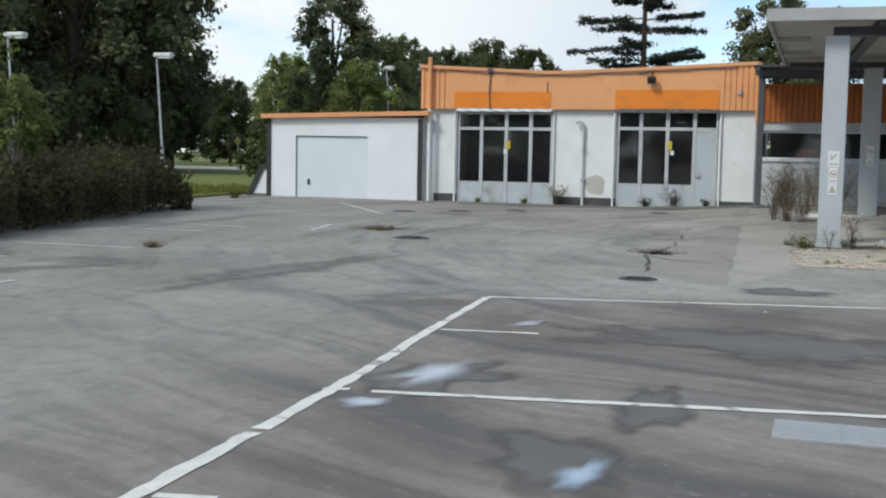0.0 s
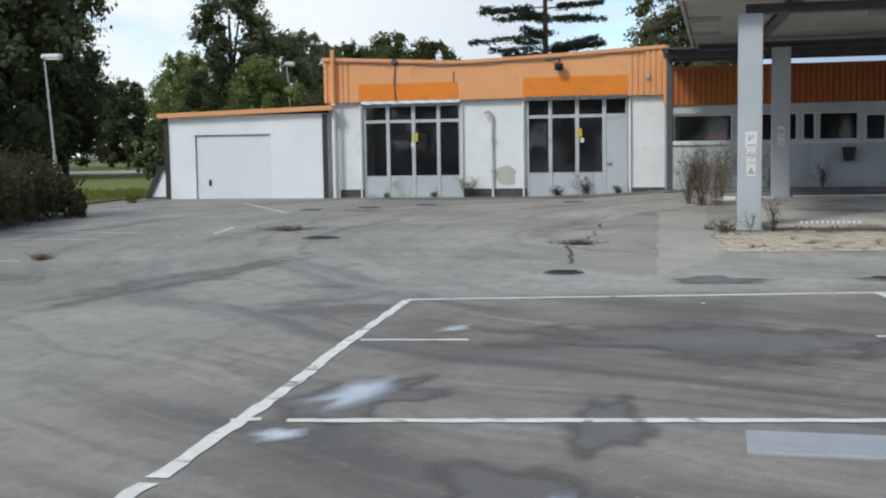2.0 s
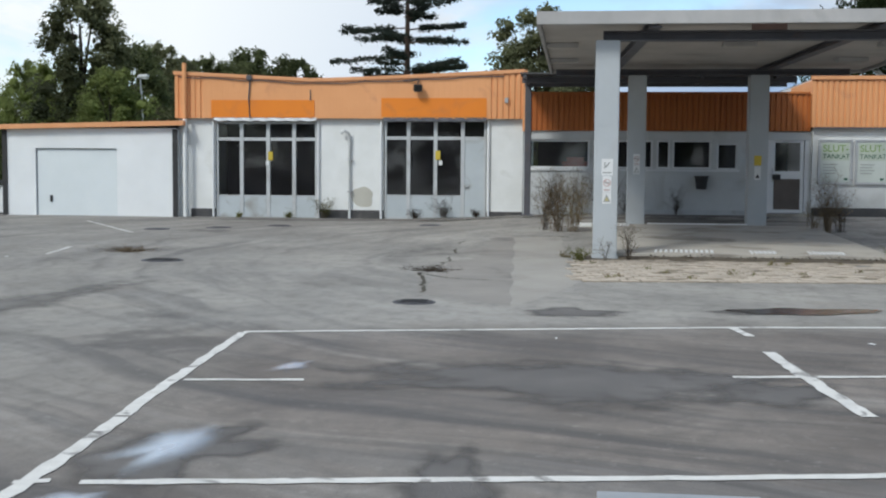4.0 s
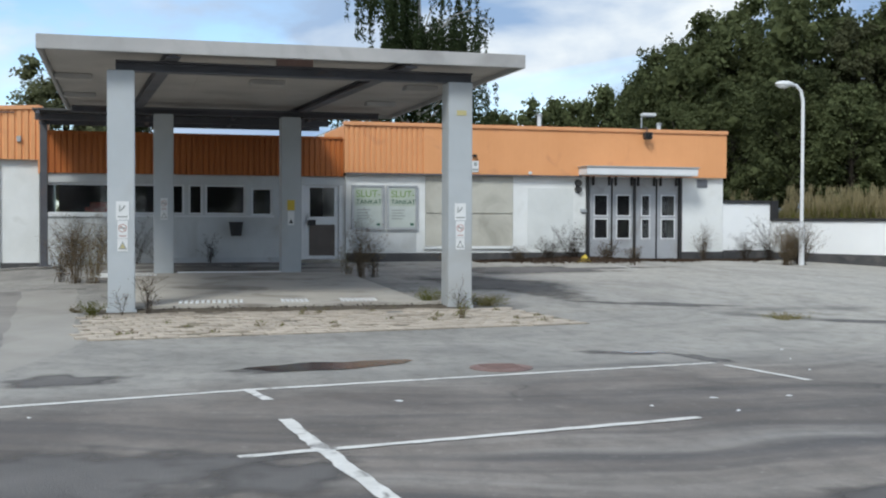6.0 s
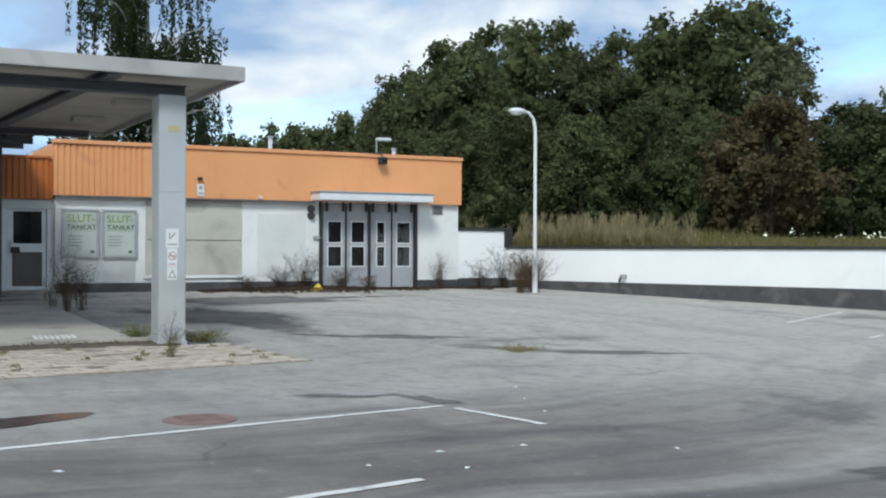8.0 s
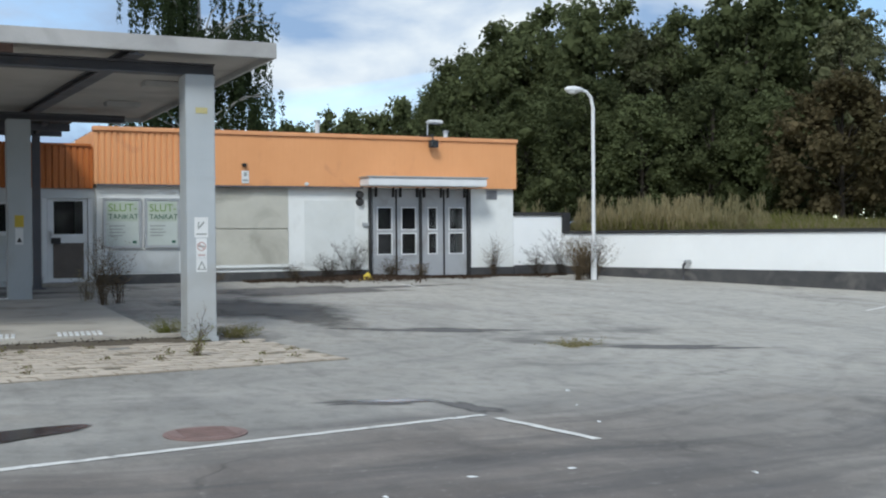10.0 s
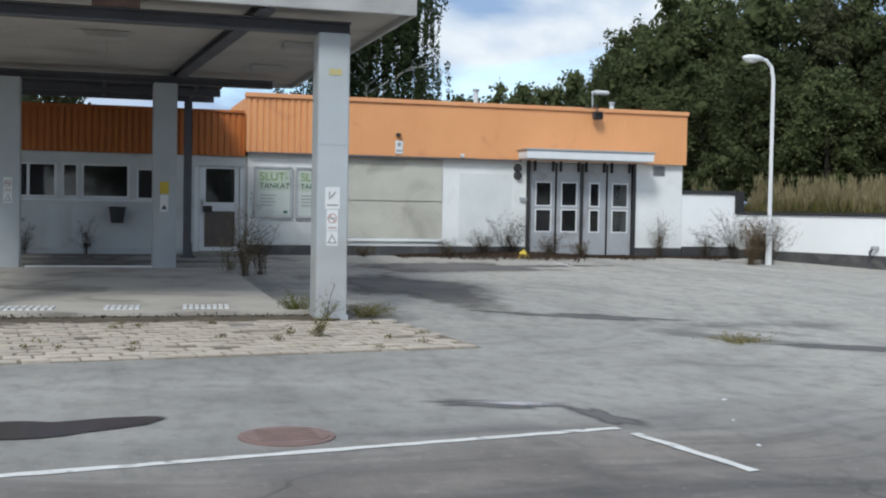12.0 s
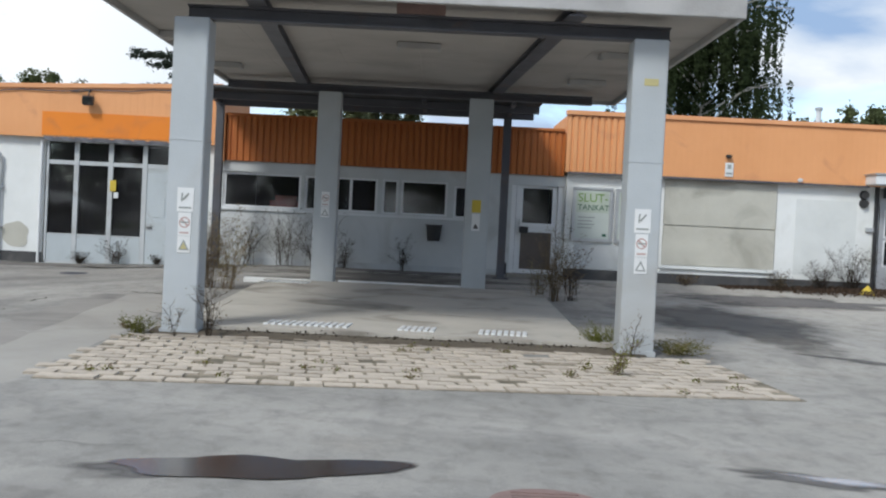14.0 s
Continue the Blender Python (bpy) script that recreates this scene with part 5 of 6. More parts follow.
for k, (a, b) in enumerate((((-11.65, -7.73), (-10.5, -7.72)), ((-11.94, -5.67), (-9.88, -5.65)), ((-12.85, -0.07), (-10.69, -0.5)), ((-12.6, -1.9), (-10.8, -1.85)), ((-12.9, 9.2), (-10.0, 5.0)), ((-9.6, 1.0), (-9.3, -0.6)), ((-8.56, -11.62), (-8.56, -10.02)))):
    marking([a, b], 0.09, PAINT_OLD, 30 + k, "faded white bay line near the hedge")
for k, (a, b) in enumerate((((16.23, 10.52), (16.63, 7.65)), ((12.17, 9.88), (12.14, 8.18)), ((17.0, -0.1), (20.3, 1.6)), ((15.6, -3.3), (16.4, -2.9)))):
    marking([a, b], 0.1, PAINT, 40 + k, "white bay line beside the long wall")


CRACK = mat("open_crack_with_moss", (0.045, 0.042, 0.034), (0.09, 0.08, 0.055), 6.0, 1.0, bump=0.6)
for k, (path, width) in enumerate((([(-2.25, -5.4), (-2.62, -2.96), (-2.5, -0.6), (-2.6, 2.0), (-2.69, 4.5)], 0.035), ([(-2.62, -2.96), (-2.2, -3.5), (-1.5, -3.8)], 0.03), ([(-1.9, 4.6), (-1.0, 4.5), (-0.55, 4.3)], 0.04))):
    crk, rk = bmesh.new(), random.Random(90 + k)
    trail = []
    for (xa, ya), (xb, yb) in zip(path, path[1:]):
        trail += [(xa + (xb - xa) * q / 14 + rk.uniform(-0.05, 0.05), ya + (yb - ya) * q / 14 + rk.uniform(-0.04, 0.04)) for q in range(14)]
    sides = [[crk.verts.new((x + d * width * rk.uniform(0.2, 1.0), y + d * width * rk.uniform(0.2, 1.0), gz(x, y) + 0.0032)) for d in (-1, 1)] for x, y in trail]
    for a, b in zip(sides, sides[1:]):
        crk.faces.new((a[0], a[1], b[1], b[0]))
    tagged(part("asphalt_crack", crk, CRACK), "long dark crack with moss in the asphalt", "crack", kind="structure")

patches = [0]


def patch_thing(name, args, material, label, category):
    patches[0] += 1
    args = (*args[:5], (0.0014 + 0.0001 * patches[0]) if name != "puddle" else 0.0072 + 0.0001 * patches[0], args[6])
    return tagged(part(name, blob(*args, n=56, rough=0.42 if name != "puddle" else 0.3), material), label, category, kind="" if name == "puddle" else "structure")


patch_thing("asphalt_patch", (1.6, -6.72, 0.75, 0.3, 0.16, 0.003, 3), PATCH, "dark damp hollow in the asphalt", "patch")
patch_thing("asphalt_patch", (-0.47, -7.11, 0.6, 0.5, 0.1, 0.003, 4), PATCH, "dark damp hollow in the asphalt", "patch")
patch_thing("puddle", (1.95, -6.62, 0.78, 0.34, 0.16, 0.006, 8), WATER, "shallow dark puddle on the asphalt", "puddle")
patch_thing("asphalt_patch", (5.2, -6.25, 0.62, 0.2, -0.3, 0.003, 9), PATCH, "dark patched strip in the asphalt", "patch")
patch_thing("asphalt_patch", (5.78, -6.9, 0.18, 0.5, 0.15, 0.0035, 10), PATCH, "dark patched strip in the asphalt", "patch")
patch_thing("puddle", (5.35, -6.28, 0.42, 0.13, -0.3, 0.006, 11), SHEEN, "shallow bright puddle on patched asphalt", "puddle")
patch_thing("puddle", (-2.55, -13.3, 0.25, 0.58, -0.14, 0.006, 12), SHEEN, "shallow puddle with sky glare put into its colour", "puddle")
patch_thing("puddle", (-2.64, -14.34, 0.17, 0.22, -0.5, 0.006, 13), SHEEN, "shallow puddle with sky glare put into its colour", "puddle")
patch_thing("puddle", (-1.13, -15.4, 0.12, 0.42, -0.1, 0.006, 14), SHEEN, "shallow puddle with sky glare put into its colour", "puddle")
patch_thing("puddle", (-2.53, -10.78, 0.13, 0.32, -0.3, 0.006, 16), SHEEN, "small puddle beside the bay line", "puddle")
patch_thing("asphalt_patch", (-2.52, -13.44, 0.45, 0.85, -0.3, 0.003, 15), PATCH, "dark wet rim round the puddle", "patch")
patch_thing("asphalt_patch", (-1.3, -15.2, 0.42, 0.7, 0.1, 0.003, 17), PATCH, "dark wet stain on the asphalt", "patch")
patch_thing("asphalt_patch", (-1.05, -13.8, 0.24, 0.9, 0.05, 0.003, 18), PATCH, "dark wet stain on the asphalt", "patch")
patch_thing("asphalt_patch", (10.3, -3.6, 1.3, 0.28, -0.55, 0.003, 19), PATCH, "dark worn patch in the asphalt", "patch")
patch_thing("asphalt_patch", (8.6, 0.0, 1.6, 0.3, -0.5, 0.003, 20), PATCH, "dark worn patch in the asphalt", "patch")
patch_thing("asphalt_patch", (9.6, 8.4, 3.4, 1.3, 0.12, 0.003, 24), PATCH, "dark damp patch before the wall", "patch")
patch_thing("asphalt_patch", (3.93, -12.5, 0.5, 0.35, 0.2, 0.003, 25), PATCH, "dark worn patch in the asphalt", "patch")
patch_thing("asphalt_patch", (0.85, -11.29, 0.6, 0.5, 0.2, 0.003, 26), PATCH, "dark worn patch in the asphalt", "patch")
patch_thing("asphalt_patch", (-0.51, -11.04, 2.0, 0.85, 0.1, 0.003, 27), PATCH, "dark resurfaced patch in the asphalt", "patch")
patch_thing("asphalt_patch", (-6.49, -7.46, 0.6, 3.8, -0.12, 0.003, 28), STREAK, "long dark tyre-worn stain in the asphalt", "patch")
patch_thing("asphalt_patch", (7.16, -11.32, 0.8, 0.3, 0.1, 0.003, 29), PATCH, "dark worn patch in the asphalt", "patch")
patch_thing("asphalt_patch", (7.3, 4.2, 1.5, 3.2, 0.1, 0.003, 30), DARK_GROUND, "darker asphalt beside the canopy floor", "patch")
patch_thing("asphalt_patch", (1.6, 9.6, 3.4, 1.5, 0.0, 0.003, 31), DARK_GROUND, "darker asphalt before the kiosk", "patch")
patch_thing("asphalt_patch", (-6.2, 11.1, 5.2, 0.75, 0.0, 0.003, 32), DARK_GROUND, "darker strip along the workshop foot", "patch")
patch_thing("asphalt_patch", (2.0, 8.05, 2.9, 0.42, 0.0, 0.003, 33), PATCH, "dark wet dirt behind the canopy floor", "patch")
patch_thing("asphalt_patch", (1.4, 11.45, 3.3, 0.45, 0.0, 0.003, 34), PATCH, "dark band along the kiosk foot", "patch")


def manhole(x, y, r, material, label):
    t = thing("manhole_cover", x, y, gz(x, y), label, "manhole")
    z = gz(x, y)
    bm = bmesh.new()
    bmesh.ops.create_cone(bm, cap_ends=True, segments=32, radius1=r, radius2=r, depth=0.02, matrix=Matrix.Translation((x, y, z)))
    part("frame", bm, RUST if material == RUST else STEEL, t)
    bm = bmesh.new()
    bmesh.ops.create_cone(bm, cap_ends=True, segments=32, radius1=r * 0.88, radius2=r * 0.87, depth=0.03, matrix=Matrix.Translation((x, y, z)))
    part("lid", bm, material, t)
    for k in range(6):
        part("rib", cuboid(x - r * 0.6, x + r * 0.6, y - r * 0.55 + k * r * 0.22 - 0.008, y - r * 0.55 + k * r * 0.22 + 0.008, z + 0.015, z + 0.02), material, t)


manhole(3.51, -7.15, 0.3, RUST, "round rusty manhole cover in the asphalt")
manhole(4.36, -12.51, 0.25, BLACK, "round dark manhole cover with a worn rim")
# a dark hole in the asphalt, stood in for by a black cover
manhole(-2.22, -6.46, 0.24, BLACK, "round black cover standing in for a dark hole in the asphalt")
manhole(-6.99, -1.38, 0.33, BLACK, "dark round manhole cover in the yard")
for k, (x, y) in enumerate(((-8.77, 7.17), (-7.57, 8.16), (-9.96, 6.33), (-3.97, 8.96))):
    manhole(x, y, 0.3, STEEL, "dark round cover before the workshop")
hatch = thing("access_hatch", 0.03, -14.09, 0, "pale galvanised rectangular access hatch in the asphalt", "hatch")
part("frame", cuboid(-0.33, 0.4, -14.32, -13.86, -0.03, 0.012, 0.004), METAL, hatch)
part("lid", cuboid(-0.28, 0.03, -14.27, -13.91, 0.0, 0.022, 0.006), METAL, hatch)
part("lid", cuboid(0.05, 0.35, -14.27, -13.91, 0.0, 0.022, 0.006), METAL, hatch)
rnd = random.Random(77)
for x, y in ((4.43, -9.95), (6.1, -10.0), (13.3, 3.8), (5.2, -9.4), (3.9, -9.6), (4.55, -9.35), (13.6, 0.6), (7.0, -6.4), (6.6, -7.2), (15.2, 5.2), (6.3, -8.0), (2.1, -8.9), (-0.6, -9.0), (-9.7, -1.2)):
    b2 = blob(x, y, rnd.uniform(0.014, 0.04), rnd.uniform(0.01, 0.028), rnd.uniform(0, 3), 0.004, int(x * 10 + 200), 9, 0.4)
    for v in b2.verts:
        if len(v.link_faces) > 3:
            v.co.z += 0.008
    tagged(part("litter_scrap", b2, STICKER), "small white scrap of litter on asphalt", "litter", "litter scraps")


# ---- street lamps, signs ----
def street_lamp(x, y, z, h, arm, label, head=0.55, material=LAMPWHITE, flat_head=False):
    t = thing("street_lamp", x, y, z, label, "street lamp", "street lamps")
    sx = -1 if arm < 0 else 1
    part("base_sleeve", tube([(x, y, z - 0.05), (x, y, z + 1.1)], 0.075, 12), material, t)
    if flat_head:
        part("pole", tube([(x, y, z + 1.1), (x - 0.26, y, z + h)], 0.055, 10, taper=0.7), material, t)
        part("lamp_head", cuboid(x - 0.34, x + head - 0.14, y - 0.16, y + 0.16, z + h, z + h + 0.17, 0.04), LAMPWHITE, t)
        part("diffuser", cuboid(x - 0.12, x + head - 0.19, y - 0.12, y + 0.12, z + h - 0.05, z + h - 0.002), STICKER, t)
    else:
        pts = [(x, y, z + 1.1), (x, y, z + h - 0.45), (x + 0.06 * sx, y, z + h - 0.18), (x + 0.2 * sx, y, z + h - 0.03), (x + 0.42 * sx, y, z + h)]
        part("pole", tube(pts, 0.05, 10, taper=0.75), material, t)
        bm = bmesh.new()
        bmesh.ops.create_uvsphere(bm, u_segments=16, v_segments=10, radius=1)
        bm.transform(Matrix.Translation((x + 0.56 * sx, y, z + h)) @ Matrix.Diagonal((0.27, 0.13, 0.085, 1)))
        part("lamp_head", bm, LAMPWHITE, t, smooth=True)
        bm = bmesh.new()
        bmesh.ops.create_uvsphere(bm, u_segments=14, v_segments=8, radius=1)
        bm.transform(Matrix.Translation((x + 0.6 * sx, y, z + h - 0.05)) @ Matrix.Diagonal((0.17, 0.1, 0.07, 1)))
        part("diffuser", bm, STICKER, t, smooth=True)
    return t


street_lamp(17.35, 9.3, gz(0, 9.3), 4.76, -1, "white street lamp with curved arm before the long wall")
street_lamp(-27.5, 13.9, 0.38, 4.98, 1, "grey street lamp with flat head behind the hedge", 0.65, METAL, True)
street_lamp(-25.4, 20.2, 0.38, 4.8, 1, "grey street lamp with flat head behind the hedge", 0.62, METAL, True)
street_lamp(-22.1, 37.3, 0.38, 5.6, 1, "distant grey street lamp behind the garage", 0.3, METAL, True)
rs = thing("road_sign", -33.25, 41.2, 0.38, "small yellow diamond road sign on a post", "sign")
part("post", tube([(-33.25, 41.2, 0.3), (-33.25, 41.2, 2.3)], 0.035, 8), METAL, rs)
part("plate", prism([(-33.51, 2.1), (-33.25, 1.84), (-32.99, 2.1), (-33.25, 2.36)], 41.13, 41.15), STICKER, rs)
part("inner_plate", prism([(-33.46, 2.1), (-33.25, 1.89), (-33.04, 2.1), (-33.25, 2.31)], 41.11, 41.125), YELLOW, rs)
dp = thing("dark_post", -32.75, 41.8, 0.38, "dark wooden post beside the road sign", "post")
part("post", cuboid(-32.90, -32.65, 41.7, 41.9, 0.3, 1.9, 0.03), BROWNDOOR, dp)
mp_t = thing("marker_post", -27.4, 18.0, 0.38, "slim black and white marker post behind the hedge", "post")
for k in range(5):
    part("band", tube([(-27.4, 18, 0.35 + 0.27 * k), (-27.4, 18, 0.62 + 0.27 * k)], 0.05, 8), BLACK if k % 2 == 0 else STICKER, mp_t)
sp = thing("short_post", 19.25, 8.15, gz(0, 8), "short bent metal post at the foot of the wall", "post")
part("post", tube([(19.25, 8.15, 0.2), (19.25, 8.15, 0.62), (19.3, 8.1, 0.72)], 0.035, 8), STEEL, sp)
part("cap", cuboid(19.22, 19.42, 8.03, 8.13, 0.68, 0.76, 0.02), METAL, sp)


# ---- plants ----
def quads(name, centres, along_v, across_v, material, parent=None, label=""):
    """Many small four-cornered leaves: centres with half-length and half-width vectors."""
    n = len(centres)
    v = np.empty((n, 4, 3))
    v[:, 0], v[:, 1], v[:, 2], v[:, 3] = centres - along_v, centres + across_v, centres + along_v, centres - across_v
    me = bpy.data.meshes.new(name)
    me.vertices.add(4 * n)
    me.vertices.foreach_set("co", v.reshape(-1))
    me.loops.add(4 * n)
    me.loops.foreach_set("vertex_index", np.arange(4 * n, dtype=np.int32))
    me.polygons.add(n)
    me.polygons.foreach_set("loop_start", np.arange(0, 4 * n, 4, dtype=np.int32))
    me.update(calc_edges=True)
    me.validate()
    me.materials.append(material)
    ob = new(name, me)
    if parent:
        ob.parent = parent
        ob.matrix_parent_inverse = parent.matrix_basis.inverted()
    if label:
        ob["label"] = label
    return ob


def unit(rng, n):
    v = rng.normal(size=(n, 3))
    return v / np.linalg.norm(v, axis=1, keepdims=True)


def leaf_cloud(name, centres, size, rng, material, parent, hang=0.0):
    n = len(centres)
    a = unit(rng, n)
    a[:, 2] -= hang
    a /= np.linalg.norm(a, axis=1, keepdims=True)
    b = np.cross(a, unit(rng, n))
    b /= np.linalg.norm(b, axis=1, keepdims=True) + 1e-9
    s = size * rng.uniform(0.6, 1.3, (n, 1))
    return quads(name, centres, a * s, b * s * 0.62, material, parent)


ico = bmesh.new()
bmesh.ops.create_icosphere(ico, subdivisions=2, radius=1)
ICO_V = np.array([v.co[:] for v in ico.verts])
ICO_F = np.array([[v.index for v in f.verts] for f in ico.faces])
ico.free()


def broad_tree(label, h, r, base, seed, leaf, bark=BARK, clumps=46, per=260, size=0.12, stem=0.022):
    """A tree at the origin: tapered trunk, limbs and a ragged crown of leaf sprays that reaches low."""
    rng = np.random.default_rng(seed)
    t = thing("tree", 0, 0, 0, label, "tree", "trees round the station")
    bend = rng.uniform(-0.3, 0.3, 2)
    trunk = [(bend[0] * k * k * h * 0.06, bend[1] * k * k * h * 0.06, h * 0.8 * k) for k in np.linspace(0, 1, 6)]
    part("trunk", tube(trunk, stem * h, 9, taper=0.25), bark, t)
    u = (np.arange(clumps) + rng.random(clumps)) / clumps
    prof = np.where(u < 0.35, 0.74 + 0.26 * np.sin(u / 0.35 * 1.57), np.sqrt(np.maximum(0.02, 1 - ((u - 0.35) / 0.70) ** 2)))
    ang = np.arange(clumps) * 2.4 + rng.normal(size=clumps) * 0.5
    lump = 1 + 0.16 * np.sin(3 * ang + seed) + 0.12 * np.sin(9 * u + seed) + rng.normal(size=clumps) * 0.06
    rr = np.sqrt(rng.uniform(0.15, 1.0, clumps)) * prof * 0.8 * r * lump
    cr = r * rng.uniform(0.17, 0.36, clumps) * (0.6 + 0.4 * prof)
    c = np.stack([np.cos(ang) * rr, np.sin(ang) * rr, base + 0.7 * cr + (h - base - 1.45 * cr) * u], 1)
    limbs = bmesh.new()
    for q in c[:: max(1, clumps // 16)]:
        z0 = min(h * 0.7, max(base * 0.8, q[2] * 0.55))
        k = z0 / (h * 0.8)
        p0 = Vector((bend[0] * k * k * h * 0.06, bend[1] * k * k * h * 0.06, z0))
        mid = p0.lerp(Vector(q), 0.5) + Vector((0, 0, 0.03 * h))
        tube([p0, mid, Vector(q)], 0.3 * stem * h, 5, limbs, 0.3)
    part("branchwork", limbs, bark, t)
    # each bough carries sprays of leaves that lie flat and hang a little at their ends
    sprays = 15
    out = unit(rng, clumps * sprays).reshape(clumps, sprays, 3)
    out[:, :, 2] = out[:, :, 2] * 0.8 + 0.16
    reach = rng.uniform(0.4, 1.0, (clumps, sprays, 1))
    hub = (c[:, None, :] + out * reach * cr[:, None, None]).reshape(-1, 3)
    wide = np.repeat(cr, sprays) * rng.uniform(0.17, 0.3, clumps * sprays)
    n = max(4, per // sprays)
    off = rng.normal(size=(len(hub), n, 3)) * wide[:, None, None] * np.array([1.0, 1.0, 0.55])
    off[:, :, 2] -= 0.35 * (off[:, :, 0] ** 2 + off[:, :, 1] ** 2) / np.maximum(wide[:, None], 1e-3)
    pts = (hub[:, None, :] + off).reshape(-1, 3)
    face = np.repeat(out.reshape(-1, 3), n, axis=0) * 0.5 + np.array([0, 0, 0.55]) + rng.normal(size=(len(pts), 3)) * 0.5
    low = pts[:, 2] > 0.1
    pts, face = pts[low], face[low]
    a_v = np.cross(face, unit(rng, len(pts)))
    a_v /= np.linalg.norm(a_v, axis=1, keepdims=True) + 1e-9
    b_v = np.cross(face, a_v)
    b_v /= np.linalg.norm(b_v, axis=1, keepdims=True) + 1e-9
    k_s = size * rng.uniform(0.5, 1.4, (len(pts), 1))
    quads("crown", pts, a_v * k_s, b_v * k_s * 0.74, leaf, t)
    # the shaded inside, where leaves stand too close to see through
    core = cr * 0.55
    iv = (c[:, None, :] * np.array([0.86, 0.86, 1.0]) + ICO_V[None] * rng.uniform(0.6, 1.1, (clumps, len(ICO_V), 1)) * core[:, None, None] * np.array([1.0, 1.0, 0.8])).reshape(-1, 3)
    iv[:, 2] = np.maximum(iv[:, 2], 0.06)
    fs = (ICO_F[None] + (np.arange(clumps) * len(ICO_V))[:, None, None]).reshape(-1, 3)
    me = bpy.data.meshes.new("inner_foliage")
    me.from_pydata(iv.tolist(), [], fs.tolist())
    me.materials.append(leaf)
    inner = new("inner_foliage", me)
    inner.parent = t
    return t


def pine_tree(label, h, seed):
    rng = np.random.default_rng(seed)
    t = thing("pine_tree", 0, 0, 0, label, "tree", "trees round the station")
    part("trunk", tube([(0, 0, h * k) for k in np.linspace(0, 1, 6)], 0.018 * h, 9, taper=0.15), PINEBARK, t)
    limbs, cs, al = bmesh.new(), [], []
    for whorl in range(19):
        base_lev = 0.3 + 0.68 * (whorl / 18) ** 0.9
        n = 4
        for k in range(n):
            lev = base_lev + rng.uniform(-0.05, 0.05)
            L = 7.6 * max(0.02, 1.02 - lev) ** 0.62 * (1.0 if lev > 0.42 else 0.75)
            a = k * math.tau / n + rng.uniform(-0.7, 0.7) + lev * 9
            l = L * rng.uniform(0.45, 1.08)
            z = h * lev
            d = np.array([math.cos(a), math.sin(a), 0.0])
            pts = [np.array([0, 0, z]) + d * l * u + np.array([0, 0, l * (0.12 * u - 0.2 * u * u + 0.1 * u ** 4)]) for u in (0, 0.35, 0.7, 1.0)]
            rise = rng.uniform(-0.1, 0.14)
            for q, u in zip(pts, (0, 0.35, 0.7, 1.0)):
                q[2] += rise * l * u
            tube([tuple(p) for p in pts], 0.05, 5, limbs, 0.25)
            m = int(230 * l / 3)
            u = rng.uniform(0.2, 1.0, m)
            side = np.array([-d[1], d[0], 0])
            p = np.array([0, 0, z]) + np.outer(u * l, d) + np.outer(rng.normal(size=m) * 0.24 * l * (0.35 + 0.5 * (1 - u)) * 0.55, side)
            p[:, 2] += rise * l * u + l * (0.12 * u - 0.2 * u * u + 0.1 * u ** 4) + rng.normal(size=m) * 0.08 + 0.04 - np.abs(rng.normal(size=m)) * 0.07
            cs.append(p)
            al.append(np.tile(d, (m, 1)) * 0.8 + rng.normal(size=(m, 3)) * 0.55)
    part("branchwork", limbs, PINEBARK, t)
    cs, al = np.concatenate(cs), np.concatenate(al)
    al /= np.linalg.norm(al, axis=1, keepdims=True)
    ac = np.cross(al, unit(rng, len(cs)))
    ac /= np.linalg.norm(ac, axis=1, keepdims=True)
    quads("foliage", cs, al * 0.17, ac * 0.05, NEEDLE, t)
    return t


def weeping_birch(label, h, r, seed):
    rng = np.random.default_rng(seed)
    t = thing("birch_tree", 0, 0, 0, label, "tree", "trees round the station")
    part("trunk", tube([(0.1 * math.sin(k * 4), 0, h * 0.95 * k) for k in np.linspace(0, 1, 7)], 0.2, 9, taper=0.15), BIRCHBARK, t)
    limbs, pts = bmesh.new(), []
    for k in range(46):
        z0 = h * rng.uniform(0.25, 0.85)
        a, l = rng.uniform(0, math.tau), r * rng.uniform(0.35, 1.0) * (1 - 0.45 * max(0, z0 / h - 0.55) / 0.4)
        tip = np.array([l * math.cos(a), l * math.sin(a), z0 + h * rng.uniform(0.05, 0.15)])
        tube([(0, 0, z0), tuple(np.array([0, 0, z0]) * 0.4 + tip * 0.6 + np.array([0, 0, 0.03 * h])), tuple(tip)], 0.05, 5, limbs, 0.3)
        for s in range(17):
            f = rng.uniform(0.25, 1.05)
            st = np.array([tip[0] * f, tip[1] * f, z0 + (tip[2] - z0) * f]) + rng.normal(size=3) * 0.28
            ln = rng.uniform(0.8, 3.1)
            m = int(56 * ln / 1.6)
            u = rng.uniform(0, 1, m)
            p = st + np.stack([rng.normal(size=m) * 0.065, rng.normal(size=m) * 0.065, -u * ln], 1)
            pts.append(p)
    part("branchwork", limbs, BIRCHBARK, t)
    leaf_cloud("crown", np.concatenate(pts), 0.08, rng, BIRCHLEAF, t, 1.2)
    return t


def spot(eye, az, dist):
    return eye[0] + dist * math.sin(radians(az)), eye[1] + dist * math.cos(radians(az))


placed = set()


